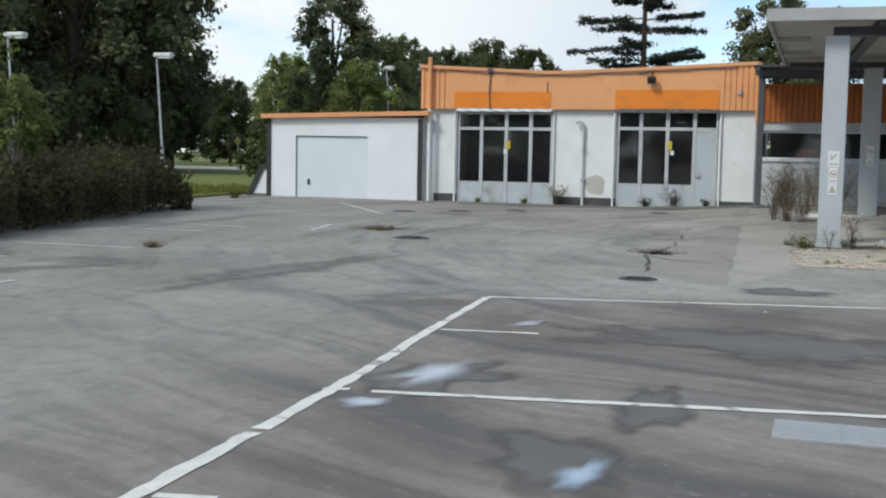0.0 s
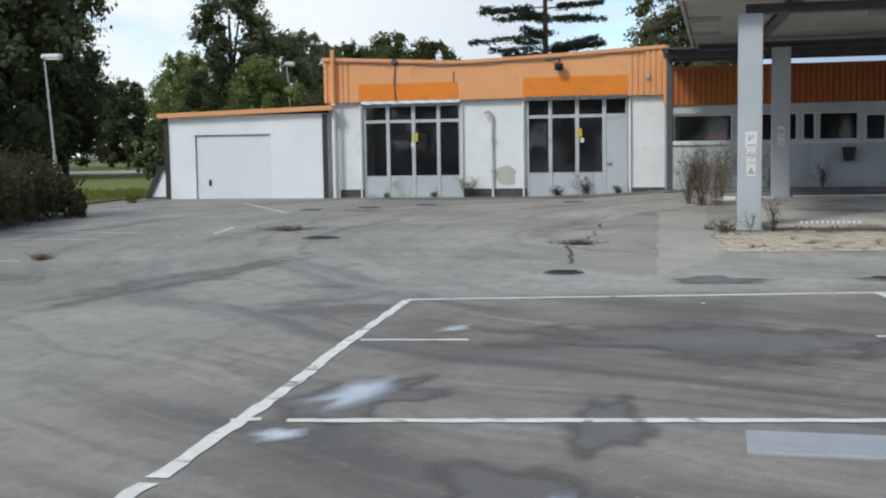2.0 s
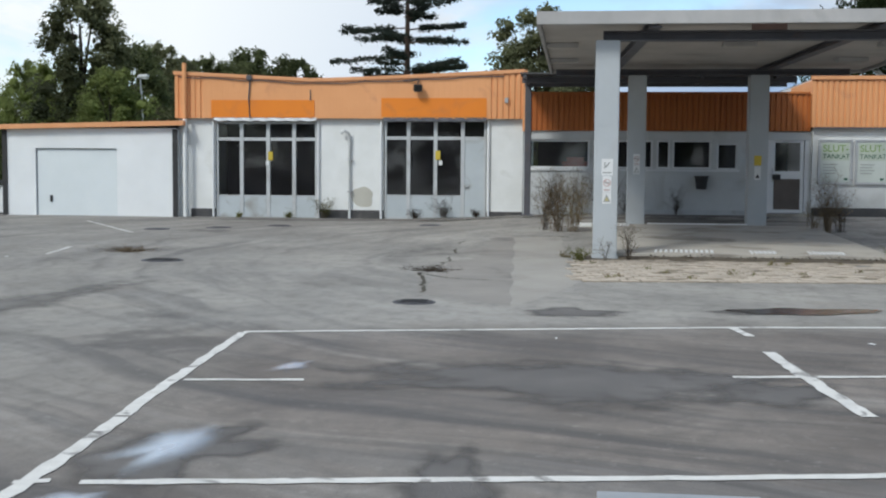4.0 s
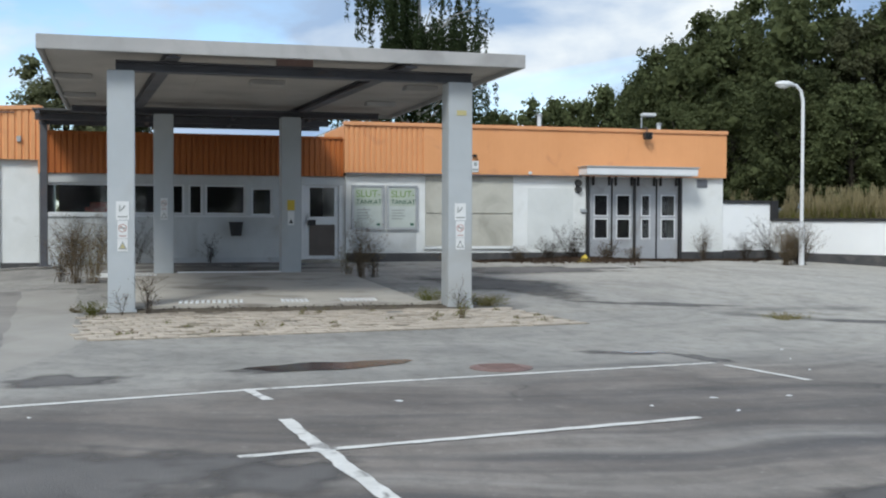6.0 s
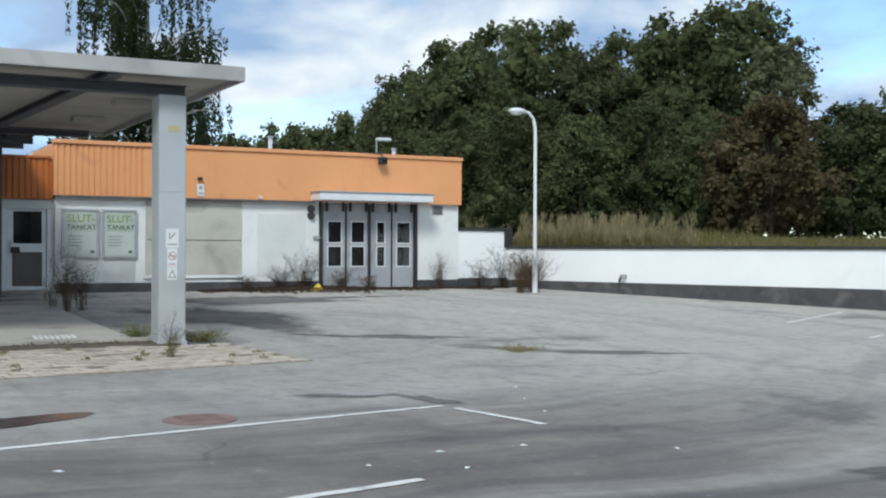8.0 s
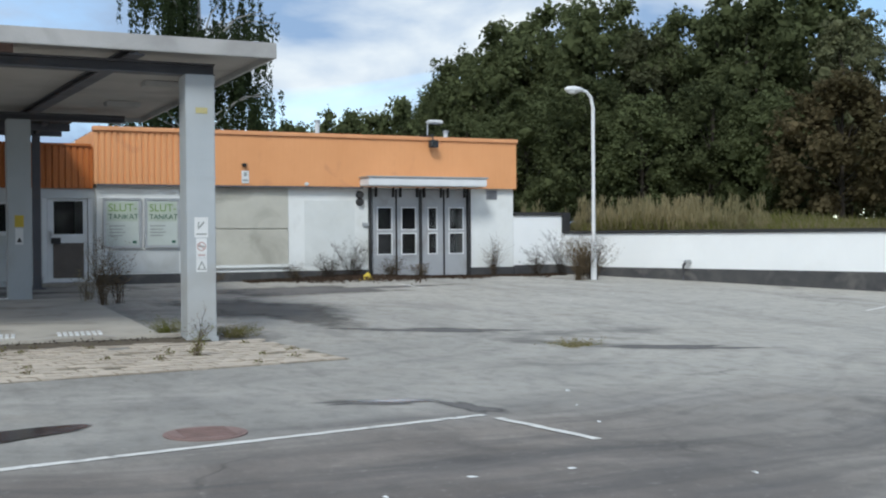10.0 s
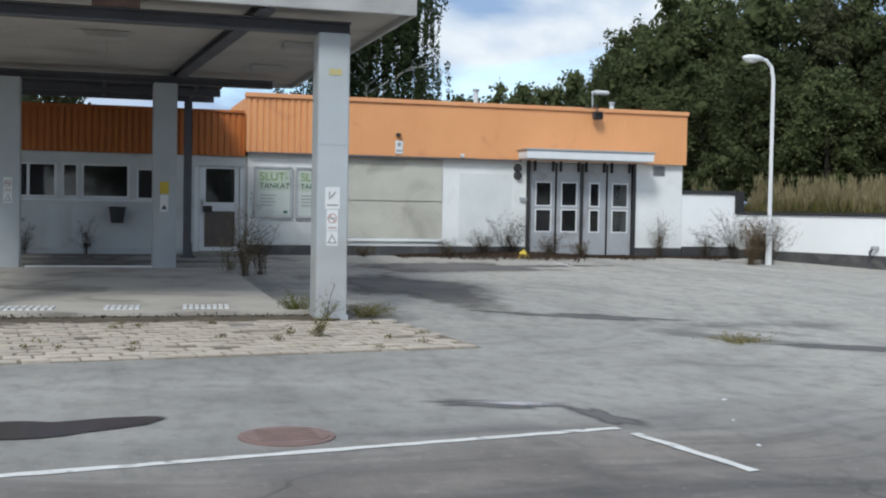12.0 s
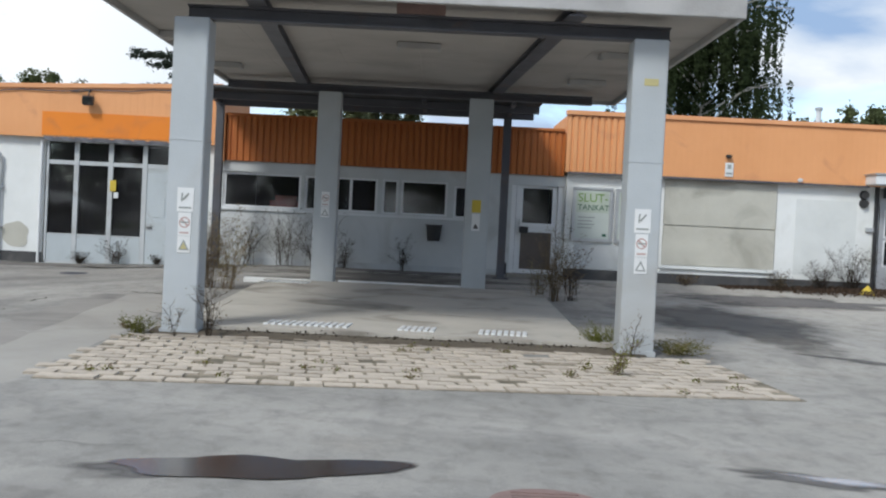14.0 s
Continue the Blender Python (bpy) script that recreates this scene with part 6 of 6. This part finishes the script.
def plant(proto, proto_h, x, y, z, h, turn, wide=1.0):
    """Stands the tree, or a copy of it where it is planted already, at a place, scaled to a height."""
    s = h / proto_h
    m = pose(x, y, z, 0, 0, turn) @ Matrix.Diagonal((s * wide, s * wide, s, 1))
    if proto.name in placed:
        return copy_thing(proto, m @ Matrix.Diagonal(tuple(1 / k for k in proto.scale) + (1,)))
    placed.add(proto.name)
    proto.matrix_basis = m
    return proto


dark_a = broad_tree("tall dark green broadleaf tree with dense low crown", 15, 4.4, 0.5, 11, LEAF_DARK, clumps=74, per=300, size=0.125)
dark_b = broad_tree("tall dark green broadleaf tree with ragged crown", 15, 4.2, 0.7, 12, LEAF_DARK, clumps=70, per=300, size=0.125)
mid_a = broad_tree("green broadleaf tree with rounded uneven crown", 11, 4.2, 0.3, 13, LEAF_MID, clumps=60, per=290, size=0.125)
mid_b = broad_tree("green broadleaf tree with billowing crown", 11, 4.6, 0.3, 14, LEAF_MID, clumps=62, per=290, size=0.125)
light_a = broad_tree("yellow-green broadleaf tree at the lawn", 8.5, 3.2, 0.6, 15, LEAF_LIGHT, clumps=48, per=270, size=0.1)
brown_a = broad_tree("brownish turning tree at the forest edge", 6, 2.9, 0.3, 16, LEAF_BROWN, clumps=44, per=270, size=0.1)
far_a = broad_tree("distant green broadleaf tree in a row", 11, 4.4, 0.2, 18, LEAF_MID, clumps=40, per=130, size=0.18)
bush_a = broad_tree("dense dark green shrub", 1.7, 0.95, 0.1, 17, LEAF_MID, clumps=16, per=200, size=0.06)
W_EYE, E_EYE = (0.05, -20.8), (0.7, -16.6)
for k, (p, ph, az, dist, h, wide) in enumerate((
        (dark_a, 15, -42.5, 56, 17, 1.0), (dark_b, 15, -39.0, 64, 20, 0.9), (dark_a, 15, -35.8, 57, 18, 0.95), (dark_b, 15, -32.6, 62, 19, 0.72), (dark_a, 15, -31.4, 66, 12, 0.7),
        (mid_b, 11, -40, 72, 14, 1.1), (mid_a, 11, -34, 94, 15, 1.1),
        (light_a, 8.5, -26.2, 84, 8.2, 0.8), (light_a, 8.5, -24.9, 72, 7.4, 0.85), (dark_b, 15, -23.6, 66, 10.8, 0.95), (mid_a, 11, -21.4, 72, 8.6, 0.8), (light_a, 8.5, -22.4, 60, 6.0, 1.0), (dark_a, 15, -20.3, 78, 9.2, 0.8),
        (mid_a, 11, -18.2, 98, 10.4, 0.85), (mid_b, 11, -16.1, 96, 10.8, 0.85), (mid_a, 11, -14.1, 98, 10.6, 0.8), (dark_a, 15, -19.2, 92, 9.6, 0.8), (mid_a, 11, -28.6, 108, 8.0, 1.0),
        (dark_a, 15, -2.4, 68, 10.6, 1.1), (dark_b, 15, -0.2, 74, 10.4, 1.0), (mid_a, 11, -6.4, 92, 7.2, 0.9),
        *((far_a, 11, -45 + 2.6 * q, 112 + 6 * (q % 3), 7.2 - 0.5 * (q % 2), 1.7) for q in range(13)))):
    plant(p, ph, *spot(W_EYE, az, dist), 0.36, h, 47 * k, wide)
for k, (p, ph, az, dist, el, wide) in enumerate((
        *((far_a, 11, 13.5 + 1.15 * q, 118 + 5 * (q % 3), 4.9 + 0.2 * q + 0.35 * math.sin(2.3 * q), 0.85) for q in range(11)), (mid_a, 11, 25.6, 84, 7.7, 0.8),
        (mid_a, 11, 26.9, 72, 9.0, 0.9), (mid_b, 11, 28.7, 66, 10.2, 0.9), (mid_a, 11, 30.9, 68, 11.2, 0.85), (mid_b, 11, 33.2, 64, 11.2, 0.9), (dark_a, 15, 35.2, 62, 9.6, 0.95),
        (mid_a, 11, 37.4, 64, 10.6, 0.9), (mid_b, 11, 39.8, 62, 11.4, 0.9), (mid_a, 11, 42.4, 64, 12.0, 0.9), (dark_b, 15, 44.4, 60, 10.0, 0.85), (mid_b, 11, 47.6, 66, 6.6, 0.8),
        (mid_a, 11, 50.6, 62, 8.2, 0.9), (mid_b, 11, 53.6, 58, 9.5, 1.0), (mid_a, 11, 57.0, 58, 12, 1.0),
        (mid_b, 11, 29.5, 58, 6.8, 1.1), (mid_a, 11, 32.4, 54, 7.6, 1.0), (mid_b, 11, 35.0, 53, 6.6, 1.1), (mid_a, 11, 38.2, 54, 7.2, 1.1), (mid_b, 11, 41.0, 53, 6.6, 1.1), (brown_a, 6, 44.0, 50, 7.4, 1.0),
        (mid_a, 11, 47.6, 52, 7.0, 1.1), (mid_b, 11, 51.0, 52, 7.5, 1.1), (mid_a, 11, 27.0, 64, 6.0, 1.1), *((far_a, 11, 26 + 2.6 * q, 78, 5.0, 1.7) for q in range(12)), (dark_a, 15, 40.8, 74, 10.2, 1.0))):
    plant(p, ph, *spot(E_EYE, az, dist), 1.75, dist * math.tan(radians(el)) - 0.3, 61 * k + 20, wide)
# unseen tree row added behind the camera, for darker window reflections
for k, x in enumerate((-75, -60, -47, -36, -26, -15, -5, 6, 16, 27, 38, 50, 64)):
    plant(far_a, 11, x, -58 - 7 * (k % 3), 0, 12 + 2 * (k % 4), 33 * k, 1.35)
pine = pine_tree("tall dark pine with spreading sparse branches", 17, 21)
pine.matrix_basis = pose(-11.4, 55, 0.36)
birch = weeping_birch("tall weeping birch behind the station", 16, 4.3, 22)
birch.matrix_basis = pose(14.2, 38, 1.2)
sapling = broad_tree("young light green birch beside the hedge", 7.4, 1.9, 0.9, 23, LEAF_LIGHT, BIRCHBARK, 105, 130, 0.06, 0.0125)
sapling.matrix_basis = pose(-18.45, -0.4, 0.05)
small_sapling = broad_tree("slim green sapling standing in the hedge", 2.9, 0.85, 1.3, 24, LEAF_LIGHT, BIRCHBARK, 40, 80, 0.045, 0.01)
small_sapling.matrix_basis = pose(-14.6, -2.4, 0.0)
plant(bush_a, 1.7, -20.45, 19.2, 0.36, 2.5, 0, 0.85)


def hedge():
    rng = np.random.default_rng(31)
    t = thing("hedge", -15, -2, 0, "overgrown brownish green hedge along the yard edge", "hedge")
    edge = [(-12.13, -13.99), (-12.35, -9.1), (-12.75, -5.47), (-13.43, -2.83), (-14.08, -0.06), (-14.98, 5.15)]
    ys = np.array([p[1] for p in edge])
    xs = np.array([p[0] for p in edge])
    n = 110000
    y = rng.uniform(-14, 4.6, n)
    d = rng.uniform(0, 4.6, n) ** 1.15
    x = np.interp(y, ys, xs) - d + 0.2 * np.sin(y * 2.1) + 0.12 * np.sin(y * 5.3)
    top = 1.28 + 0.12 * np.sin(x * 1.3 + y * 0.9) + 0.1 * np.sin(y * 3.1 + x * 2.2) + 0.09 * np.sin(y * 7.3 - x * 5.1) + 0.06 * np.sin(y * 13.1 + x * 9.7) - 0.5 * np.exp(-d * 2.2) - 0.9 * np.clip((y - 3.3) / 1.3, 0, 1) ** 2
    z = top * rng.uniform(0.03, 1.0, n) ** 0.7 + np.abs(rng.normal(size=n)) * 0.16 - 0.05
    leaf_cloud("foliage", np.stack([x, y, np.maximum(z, 0.03)], 1), 0.055, rng, LEAF_HEDGE, t)
    k = 3500
    yy = rng.uniform(-14, 4.4, k)
    xx = np.interp(yy, ys, xs) - rng.uniform(0.05, 4.4, k)
    a = np.stack([rng.normal(size=k) * 0.12, rng.normal(size=k) * 0.12, rng.uniform(0.3, 0.72, k)], 1)
    quads("branchwork", np.stack([xx, yy, a[:, 2]], 1), a, np.stack([np.full(k, 0.006), np.full(k, 0.004), np.zeros(k)], 1), DRYDARK, t)
    return t


hedge()


def weed(x, y, h, r, stems, stem_mat, leaf_mat, seed, label, z=None, leafy=12, leaf=0.014):
    rng = np.random.default_rng(seed)
    z = gz(x, y) if z is None else z
    t = thing("weed", x, y, z, label, "plant", "weeds")
    bm, pts = bmesh.new(), []
    for k in range(int(stems * (2.2 if y > 9 else 1.6))):
        a, l = rng.uniform(0, math.tau), h * rng.uniform(0.45, 1.05)
        out, curl = r * rng.uniform(0.15, 1.35), rng.normal() * 0.12 * h
        p0 = np.array([x + rng.normal() * r * 0.16, y + rng.normal() * r * 0.16, z - 0.02])

        def stem_at(u):
            return p0 + np.array([math.cos(a) * out * u ** 1.3 - math.sin(a) * curl * u * u, math.sin(a) * out * u ** 1.3 + math.cos(a) * curl * u * u, l * (u - 0.14 * u ** 3)])

        p = [stem_at(u) for u in (0, 0.3, 0.6, 0.85, 1.0)]
        tube([tuple(q) for q in p], 0.0042, 4, bm, 0.3)
        for b in range(6):
            u = rng.uniform(0.2, 0.95)
            q0 = stem_at(u)
            q2 = q0 + np.array([rng.normal() * 0.12 * h, rng.normal() * 0.12 * h, rng.uniform(0.04, 0.2) * h])
            q1 = (q0 + q2) / 2 + np.array([0, 0, -0.02 * h])
            tube([tuple(q0), tuple(q1), tuple(q2)], 0.0026, 3, bm, 0.5)
            pts.append(q0 + np.outer(rng.uniform(0.2, 1.1, leafy // 3), q2 - q0) + rng.normal(size=(leafy // 3, 3)) * 0.025)
        pts.append(p[1] + np.outer(rng.uniform(-0.3, 1.1, leafy), p[4] - p[1]) + rng.normal(size=(leafy, 3)) * 0.03)
    part("stalk_growth", bm, stem_mat, t)
    pts = np.concatenate(pts)
    pts[:, 2] = np.maximum(pts[:, 2], z + 0.01)
    leaf_cloud("foliage", pts, leaf, rng, leaf_mat, t)
    return t


DEADW, GREENW, DRYW = "dark leafless dead weed against the wall", "low green weed growing from a joint", "tall dry brown weed growing from a joint"
for k, (x, y, h, r, n, sm, lm, lab) in enumerate((
        (0.4, -0.3, 0.8, 0.14, 7, DRYDARK, DRY, DRYW), (-0.38, -0.2, 0.25, 0.2, 12, WEEDGREEN, WEEDGREEN, GREENW), (-0.62, 0.2, 0.1, 0.12, 6, DRY, STRAW, DRYW), (0.02, -0.35, 0.6, 0.1, 3, DRYDARK, DRY, DRYW),
        (-0.85, 5.9, 1.65, 0.42, 22, DRY, DRY, DRYW), (-0.5, 5.75, 1.3, 0.38, 18, DRY, STRAW, DRYW), (-1.15, 6.4, 1.3, 0.38, 13, DRYDARK, DRY, DRYW),
        (4.88, 6.3, 1.45, 0.3, 20, DRY, DRY, DRYW), (5.2, 6.5, 1.0, 0.28, 12, DRYDARK, DRY, DRYW), (4.65, 6.6, 0.8, 0.25, 8, DRY, STRAW, DRYW),
        (4.85, 0.55, 0.34, 0.26, 18, WEEDGREEN, WEEDGREEN, GREENW), (5.72, 0.2, 0.22, 0.36, 30, WEEDGREEN, STRAW, GREENW), (4.72, -1.8, 0.42, 0.16, 6, DRY, WEEDGREEN, GREENW), (5.1, -0.3, 0.62, 0.12, 3, DRYDARK, DRY, DRYW),
        (-1.2, 11.7, 1.3, 0.5, 9, DRYDARK, DRYDARK, DEADW), (-0.45, 11.7, 1.45, 0.65, 11, DRYDARK, DRYDARK, DEADW), (0.3, 11.7, 1.4, 0.65, 11, DRYDARK, DRYDARK, DEADW), (2.15, 11.75, 0.85, 0.12, 6, DRYDARK, DRYDARK, DEADW), (0.9, 11.75, 0.7, 0.25, 7, DRYDARK, DRYDARK, DEADW),
        (-7.28, 11.75, 0.62, 0.3, 10, DRYDARK, WEEDGREEN, DEADW), (-4.02, 11.8, 0.75, 0.3, 9, DRYDARK, DRYDARK, DEADW), (-4.81, 11.82, 0.35, 0.3, 9, DRYDARK, DRYDARK, DEADW), (-8.28, 11.82, 0.25, 0.12, 6, DRYDARK, WEEDGREEN, DEADW), (-3.13, 11.82, 0.3, 0.15, 6, DRYDARK, DRYDARK, DEADW), (-9.69, 11.82, 0.18, 0.1, 5, DRY, WEEDGREEN, DEADW),
        (-8.15, 0.17, 0.11, 0.45, 22, DRYDARK, DRY, GREENW), (-9.7, -5.43, 0.13, 0.25, 14, DRYDARK, DRY, GREENW), (-2.52, -2.53, 0.09, 0.35, 18, DRYDARK, DRYDARK, GREENW),
        (11.75, 11.55, 1.15, 0.5, 18, DRYDARK, DRYDARK, DEADW), (11.1, 11.5, 0.8, 0.4, 12, DRYDARK, DRYDARK, DEADW), (12.75, 11.45, 0.7, 0.4, 14, DRYDARK, DRY, DEADW), (10.2, 11.5, 0.5, 0.35, 10, DRYDARK, DRY, DEADW),
        (15.65, 11.5, 1.15, 0.3, 10, DRYDARK, DRY, DEADW), (16.9, 11.4, 0.95, 0.35, 10, DRYDARK, DRYDARK, DEADW), (17.55, 11.2, 1.4, 0.45, 14, DRYDARK, DRYDARK, DEADW), (18.05, 10.9, 0.9, 0.3, 9, DRYDARK, DRY, DEADW),
        (16.95, 9.35, 1.3, 0.4, 34, DRY, DRY, DRYW), (17.45, 9.5, 1.25, 0.45, 30, DRYDARK, DRY, DRYW), (13.6, 11.5, 0.45, 0.4, 10, DRYDARK, DRY, DEADW), (9.33, -2.85, 0.1, 0.4, 18, WEEDGREEN, STRAW, GREENW), (8.2, 11.5, 0.3, 0.3, 8, DRYDARK, DRY, DEADW),
        (-16.46, 9.69, 0.5, 0.4, 16, WEEDGREEN, WEEDGREEN, GREENW))):
    weed(x, y, h, r, n, sm, lm, 100 + k, lab, leafy=9 if h > 0.4 else 10, leaf=0.015 if y > 4 else 0.011)

# leaf litter along the service wall
rng = np.random.default_rng(51)
n = 9000
lx = rng.uniform(9.0, 18.0, n)
ly = 11.85 - np.abs(rng.normal(size=n)) * (0.3 + 0.12 * np.sin(lx * 3.1) + 0.55 * np.exp(-((lx - 11.8) / 1.6) ** 2))
lz = np.array([gz(a, b) for a, b in zip(lx, ly)]) + rng.uniform(0.01, 0.12, n) * np.exp(-((lx - 11.8) / 1.8) ** 2) + 0.012
tagged(leaf_cloud("leaf_litter", np.stack([lx, ly, lz], 1), 0.03, rng, DRYLEAF, None), "dark drift of dead leaves along the wall foot", "leaves", kind="stuff")
bag = blob(11.95, 11.1, 0.2, 0.14, 0.3, 0.02, 9, 14, 0.4)
for v in bag.verts:
    if len(v.link_faces) > 3:
        v.co.z += 0.2
tagged(part("yellow_bag", bag, YELLOW), "crumpled yellow plastic bag among dead leaves", "bag")

# meadow on the bank
n = 60000
s, d = rng.uniform(-14, 34, n), rng.uniform(0.0, 1.0, n) ** 1.5 * 9 + 0.3
hh = (0.16 + 0.3 * np.exp(-((s - 2.0) / 3.0) ** 2) + 0.05 * np.sin(s * 1.1)) * rng.uniform(0.45, 1.3, n)
px, py = WX + DX * s - DY * d, WY + DY * s + DX * d
pz = 1.38 + 0.012 * d + 0.25 * np.sin(d * 0.07)
lean = rng.normal(size=(n, 2)) * 0.16
al = np.stack([lean[:, 0] * hh, lean[:, 1] * hh, hh / 2], 1)
c = np.stack([px, py, pz + hh / 2], 1)
ang = rng.uniform(0, math.tau, n)
ac = np.stack([np.cos(ang), np.sin(ang), np.zeros(n)], 1) * 0.011
half = n // 2
tagged(quads("meadow_grass", c[:half], al[:half], ac[:half], STRAW), "tall straw-coloured meadow grass on the bank", "grass", kind="stuff")
tagged(quads("meadow_grass", c[half:], al[half:], ac[half:], WEEDGREEN), "tall green meadow grass on the bank", "grass", kind="stuff")
n = 260
s, d = rng.normal(size=n) * 1.7 + 2.2, rng.uniform(0.3, 2.2, n)
px, py = WX + DX * s - DY * d, WY + DY * s + DX * d
hh = rng.uniform(0.4, 1.1, n)
pl = []
for a, b, q in zip(px, py, hh):
    pl.append(np.stack([a + rng.normal(size=26) * 0.05, b + rng.normal(size=26) * 0.05, 1.35 + q * rng.uniform(0.45, 1.0, 26)], 1))
pl = np.concatenate(pl)
ang = rng.uniform(0, math.tau, len(pl))
tagged(quads("reed_plumes", pl, np.stack([rng.normal(size=len(pl)) * 0.02, rng.normal(size=len(pl)) * 0.02, np.full(len(pl), 0.12)], 1), np.stack([np.cos(ang), np.sin(ang), np.zeros(len(pl))], 1) * 0.012, STRAW), "tall straw-coloured seeded reeds above the wall", "grass", kind="stuff")
# lawn edge tufts
n = 9000
px, py = rng.uniform(-27, -17.5, n), rng.uniform(4, 15, n)
hh = rng.uniform(0.06, 0.28, n)
al = np.stack([rng.normal(size=n) * 0.05, rng.normal(size=n) * 0.05, hh / 2], 1)
c = np.stack([px, py, np.array([gz(a, b) for a, b in zip(px, py)]) + 0.04 + hh / 2], 1)
ang = rng.uniform(0, math.tau, n)
tagged(quads("lawn_grass", c, al, np.stack([np.cos(ang), np.sin(ang), np.zeros(n)], 1) * 0.02, WEEDGREEN), "unmown grass at the lawn edge", "grass", kind="stuff")

# ---- paved strip before the canopy ----
PX, PY, PA = -0.35, -3.72, math.atan2(0.79, 6.55)
pave = tagged(part("pavement", plan_slab([(-0.35, -3.72), (6.2, -2.93), (6.0, 0.18), (-0.6, 0.18)], -0.05, 0.006), JOINT), "strip of sandy paving stones with weeds in its joints", "pavement", kind="structure")
SL, SW = 0.262, 0.232
stones = []
for k in range(5):
    rs_ = random.Random(k)
    bm = cuboid(-SL / 2 + 0.009, SL / 2 - 0.009, -SW / 2 + 0.008, SW / 2 - 0.008, -0.03, 0.014)
    for v in bm.verts:
        if v.co.z > 0:
            v.co.x *= 0.975 - 0.02 * rs_.random()
            v.co.y *= 0.97 - 0.02 * rs_.random()
            v.co.z += 0.005 * rs_.uniform(-1, 1)
        v.co.x += 0.006 * rs_.uniform(-1, 1)
        v.co.y += 0.005 * rs_.uniform(-1, 1)
    stones.append(mesh_from("paving_stone", bm, PAVER))
rp = random.Random(5)
tuft, spots = [], []
for row in range(18):
    for i in range(28):
        u, v = SL / 2 + i * SL - (SL / 2 if row % 2 else 0), SW / 2 + row * SW
        x, y = PX + u * math.cos(PA) - v * math.sin(PA), PY + u * math.sin(PA) + v * math.cos(PA)
        if x - SL / 2 < -0.62 or x + SL / 2 > 6.24 - 0.07 * max(0, y + 2.9) or y > 0.06 or rp.random() < 0.03:
            continue
        if any(a - 0.13 < x < b + 0.13 and c - 0.1 < y < d + 0.1 for a, b, c, d, h in col_geo):
            continue
        spots.append((x + rp.uniform(-0.014, 0.014), y + rp.uniform(-0.014, 0.014), rp.uniform(-0.008, 0.002), rp.uniform(-1.2, 1.2), rp.uniform(-1.2, 1.2), math.degrees(PA) + rp.uniform(-4, 4), rp.randrange(5)))
        if rp.random() < 0.07:
            tuft.append((x + SL / 2, y + rp.uniform(-0.08, 0.08)))
        if rp.random() < 0.04:
            tuft.append((x + rp.uniform(-0.1, 0.1), y + SW / 2))
rest = bmesh.new()
for k, (x, y, dz, ax, ay, az, kind) in enumerate(spots):
    m = pose(x, y, gz(x, y) + 0.006 + dz, ax, ay, az)
    if k < 300:
        ob = new("paving_stone", stones[kind])
        ob.matrix_basis = m
        ob.parent = pave
    else:
        old = len(rest.verts)
        rest.from_mesh(stones[kind])
        rest.verts.ensure_lookup_table()
        for v in rest.verts[old:]:
            v.co = m @ v.co
tagged(part("paving_rest", rest, PAVER, pave), kind="stuff")
pts = np.concatenate([np.stack([tx + rng.normal(size=34) * 0.035, ty + rng.normal(size=34) * 0.03, np.full(34, 0.03) + np.abs(rng.normal(size=34)) * 0.02], 1) for tx, ty in tuft])
tagged(leaf_cloud("joint_weeds", pts[::2], 0.013, rng, WEEDGREEN, None, -0.4), "small green weeds in the paving joints", "weeds", kind="stuff")
tagged(leaf_cloud("joint_weeds", pts[1::2], 0.013, rng, DRY, None, -0.4), "small dry weeds in the paving joints", "weeds", kind="stuff")
kp = np.stack([rng.uniform(0.3, 5.0, 1500), 0.17 - np.abs(rng.normal(size=1500)) * 0.07, 0.02 + np.abs(rng.normal(size=1500)) * 0.03], 1)
tagged(leaf_cloud("joint_weeds", kp, 0.02, rng, DRYDARK, None, -0.4), "dry weeds along the canopy kerb", "weeds", kind="stuff")
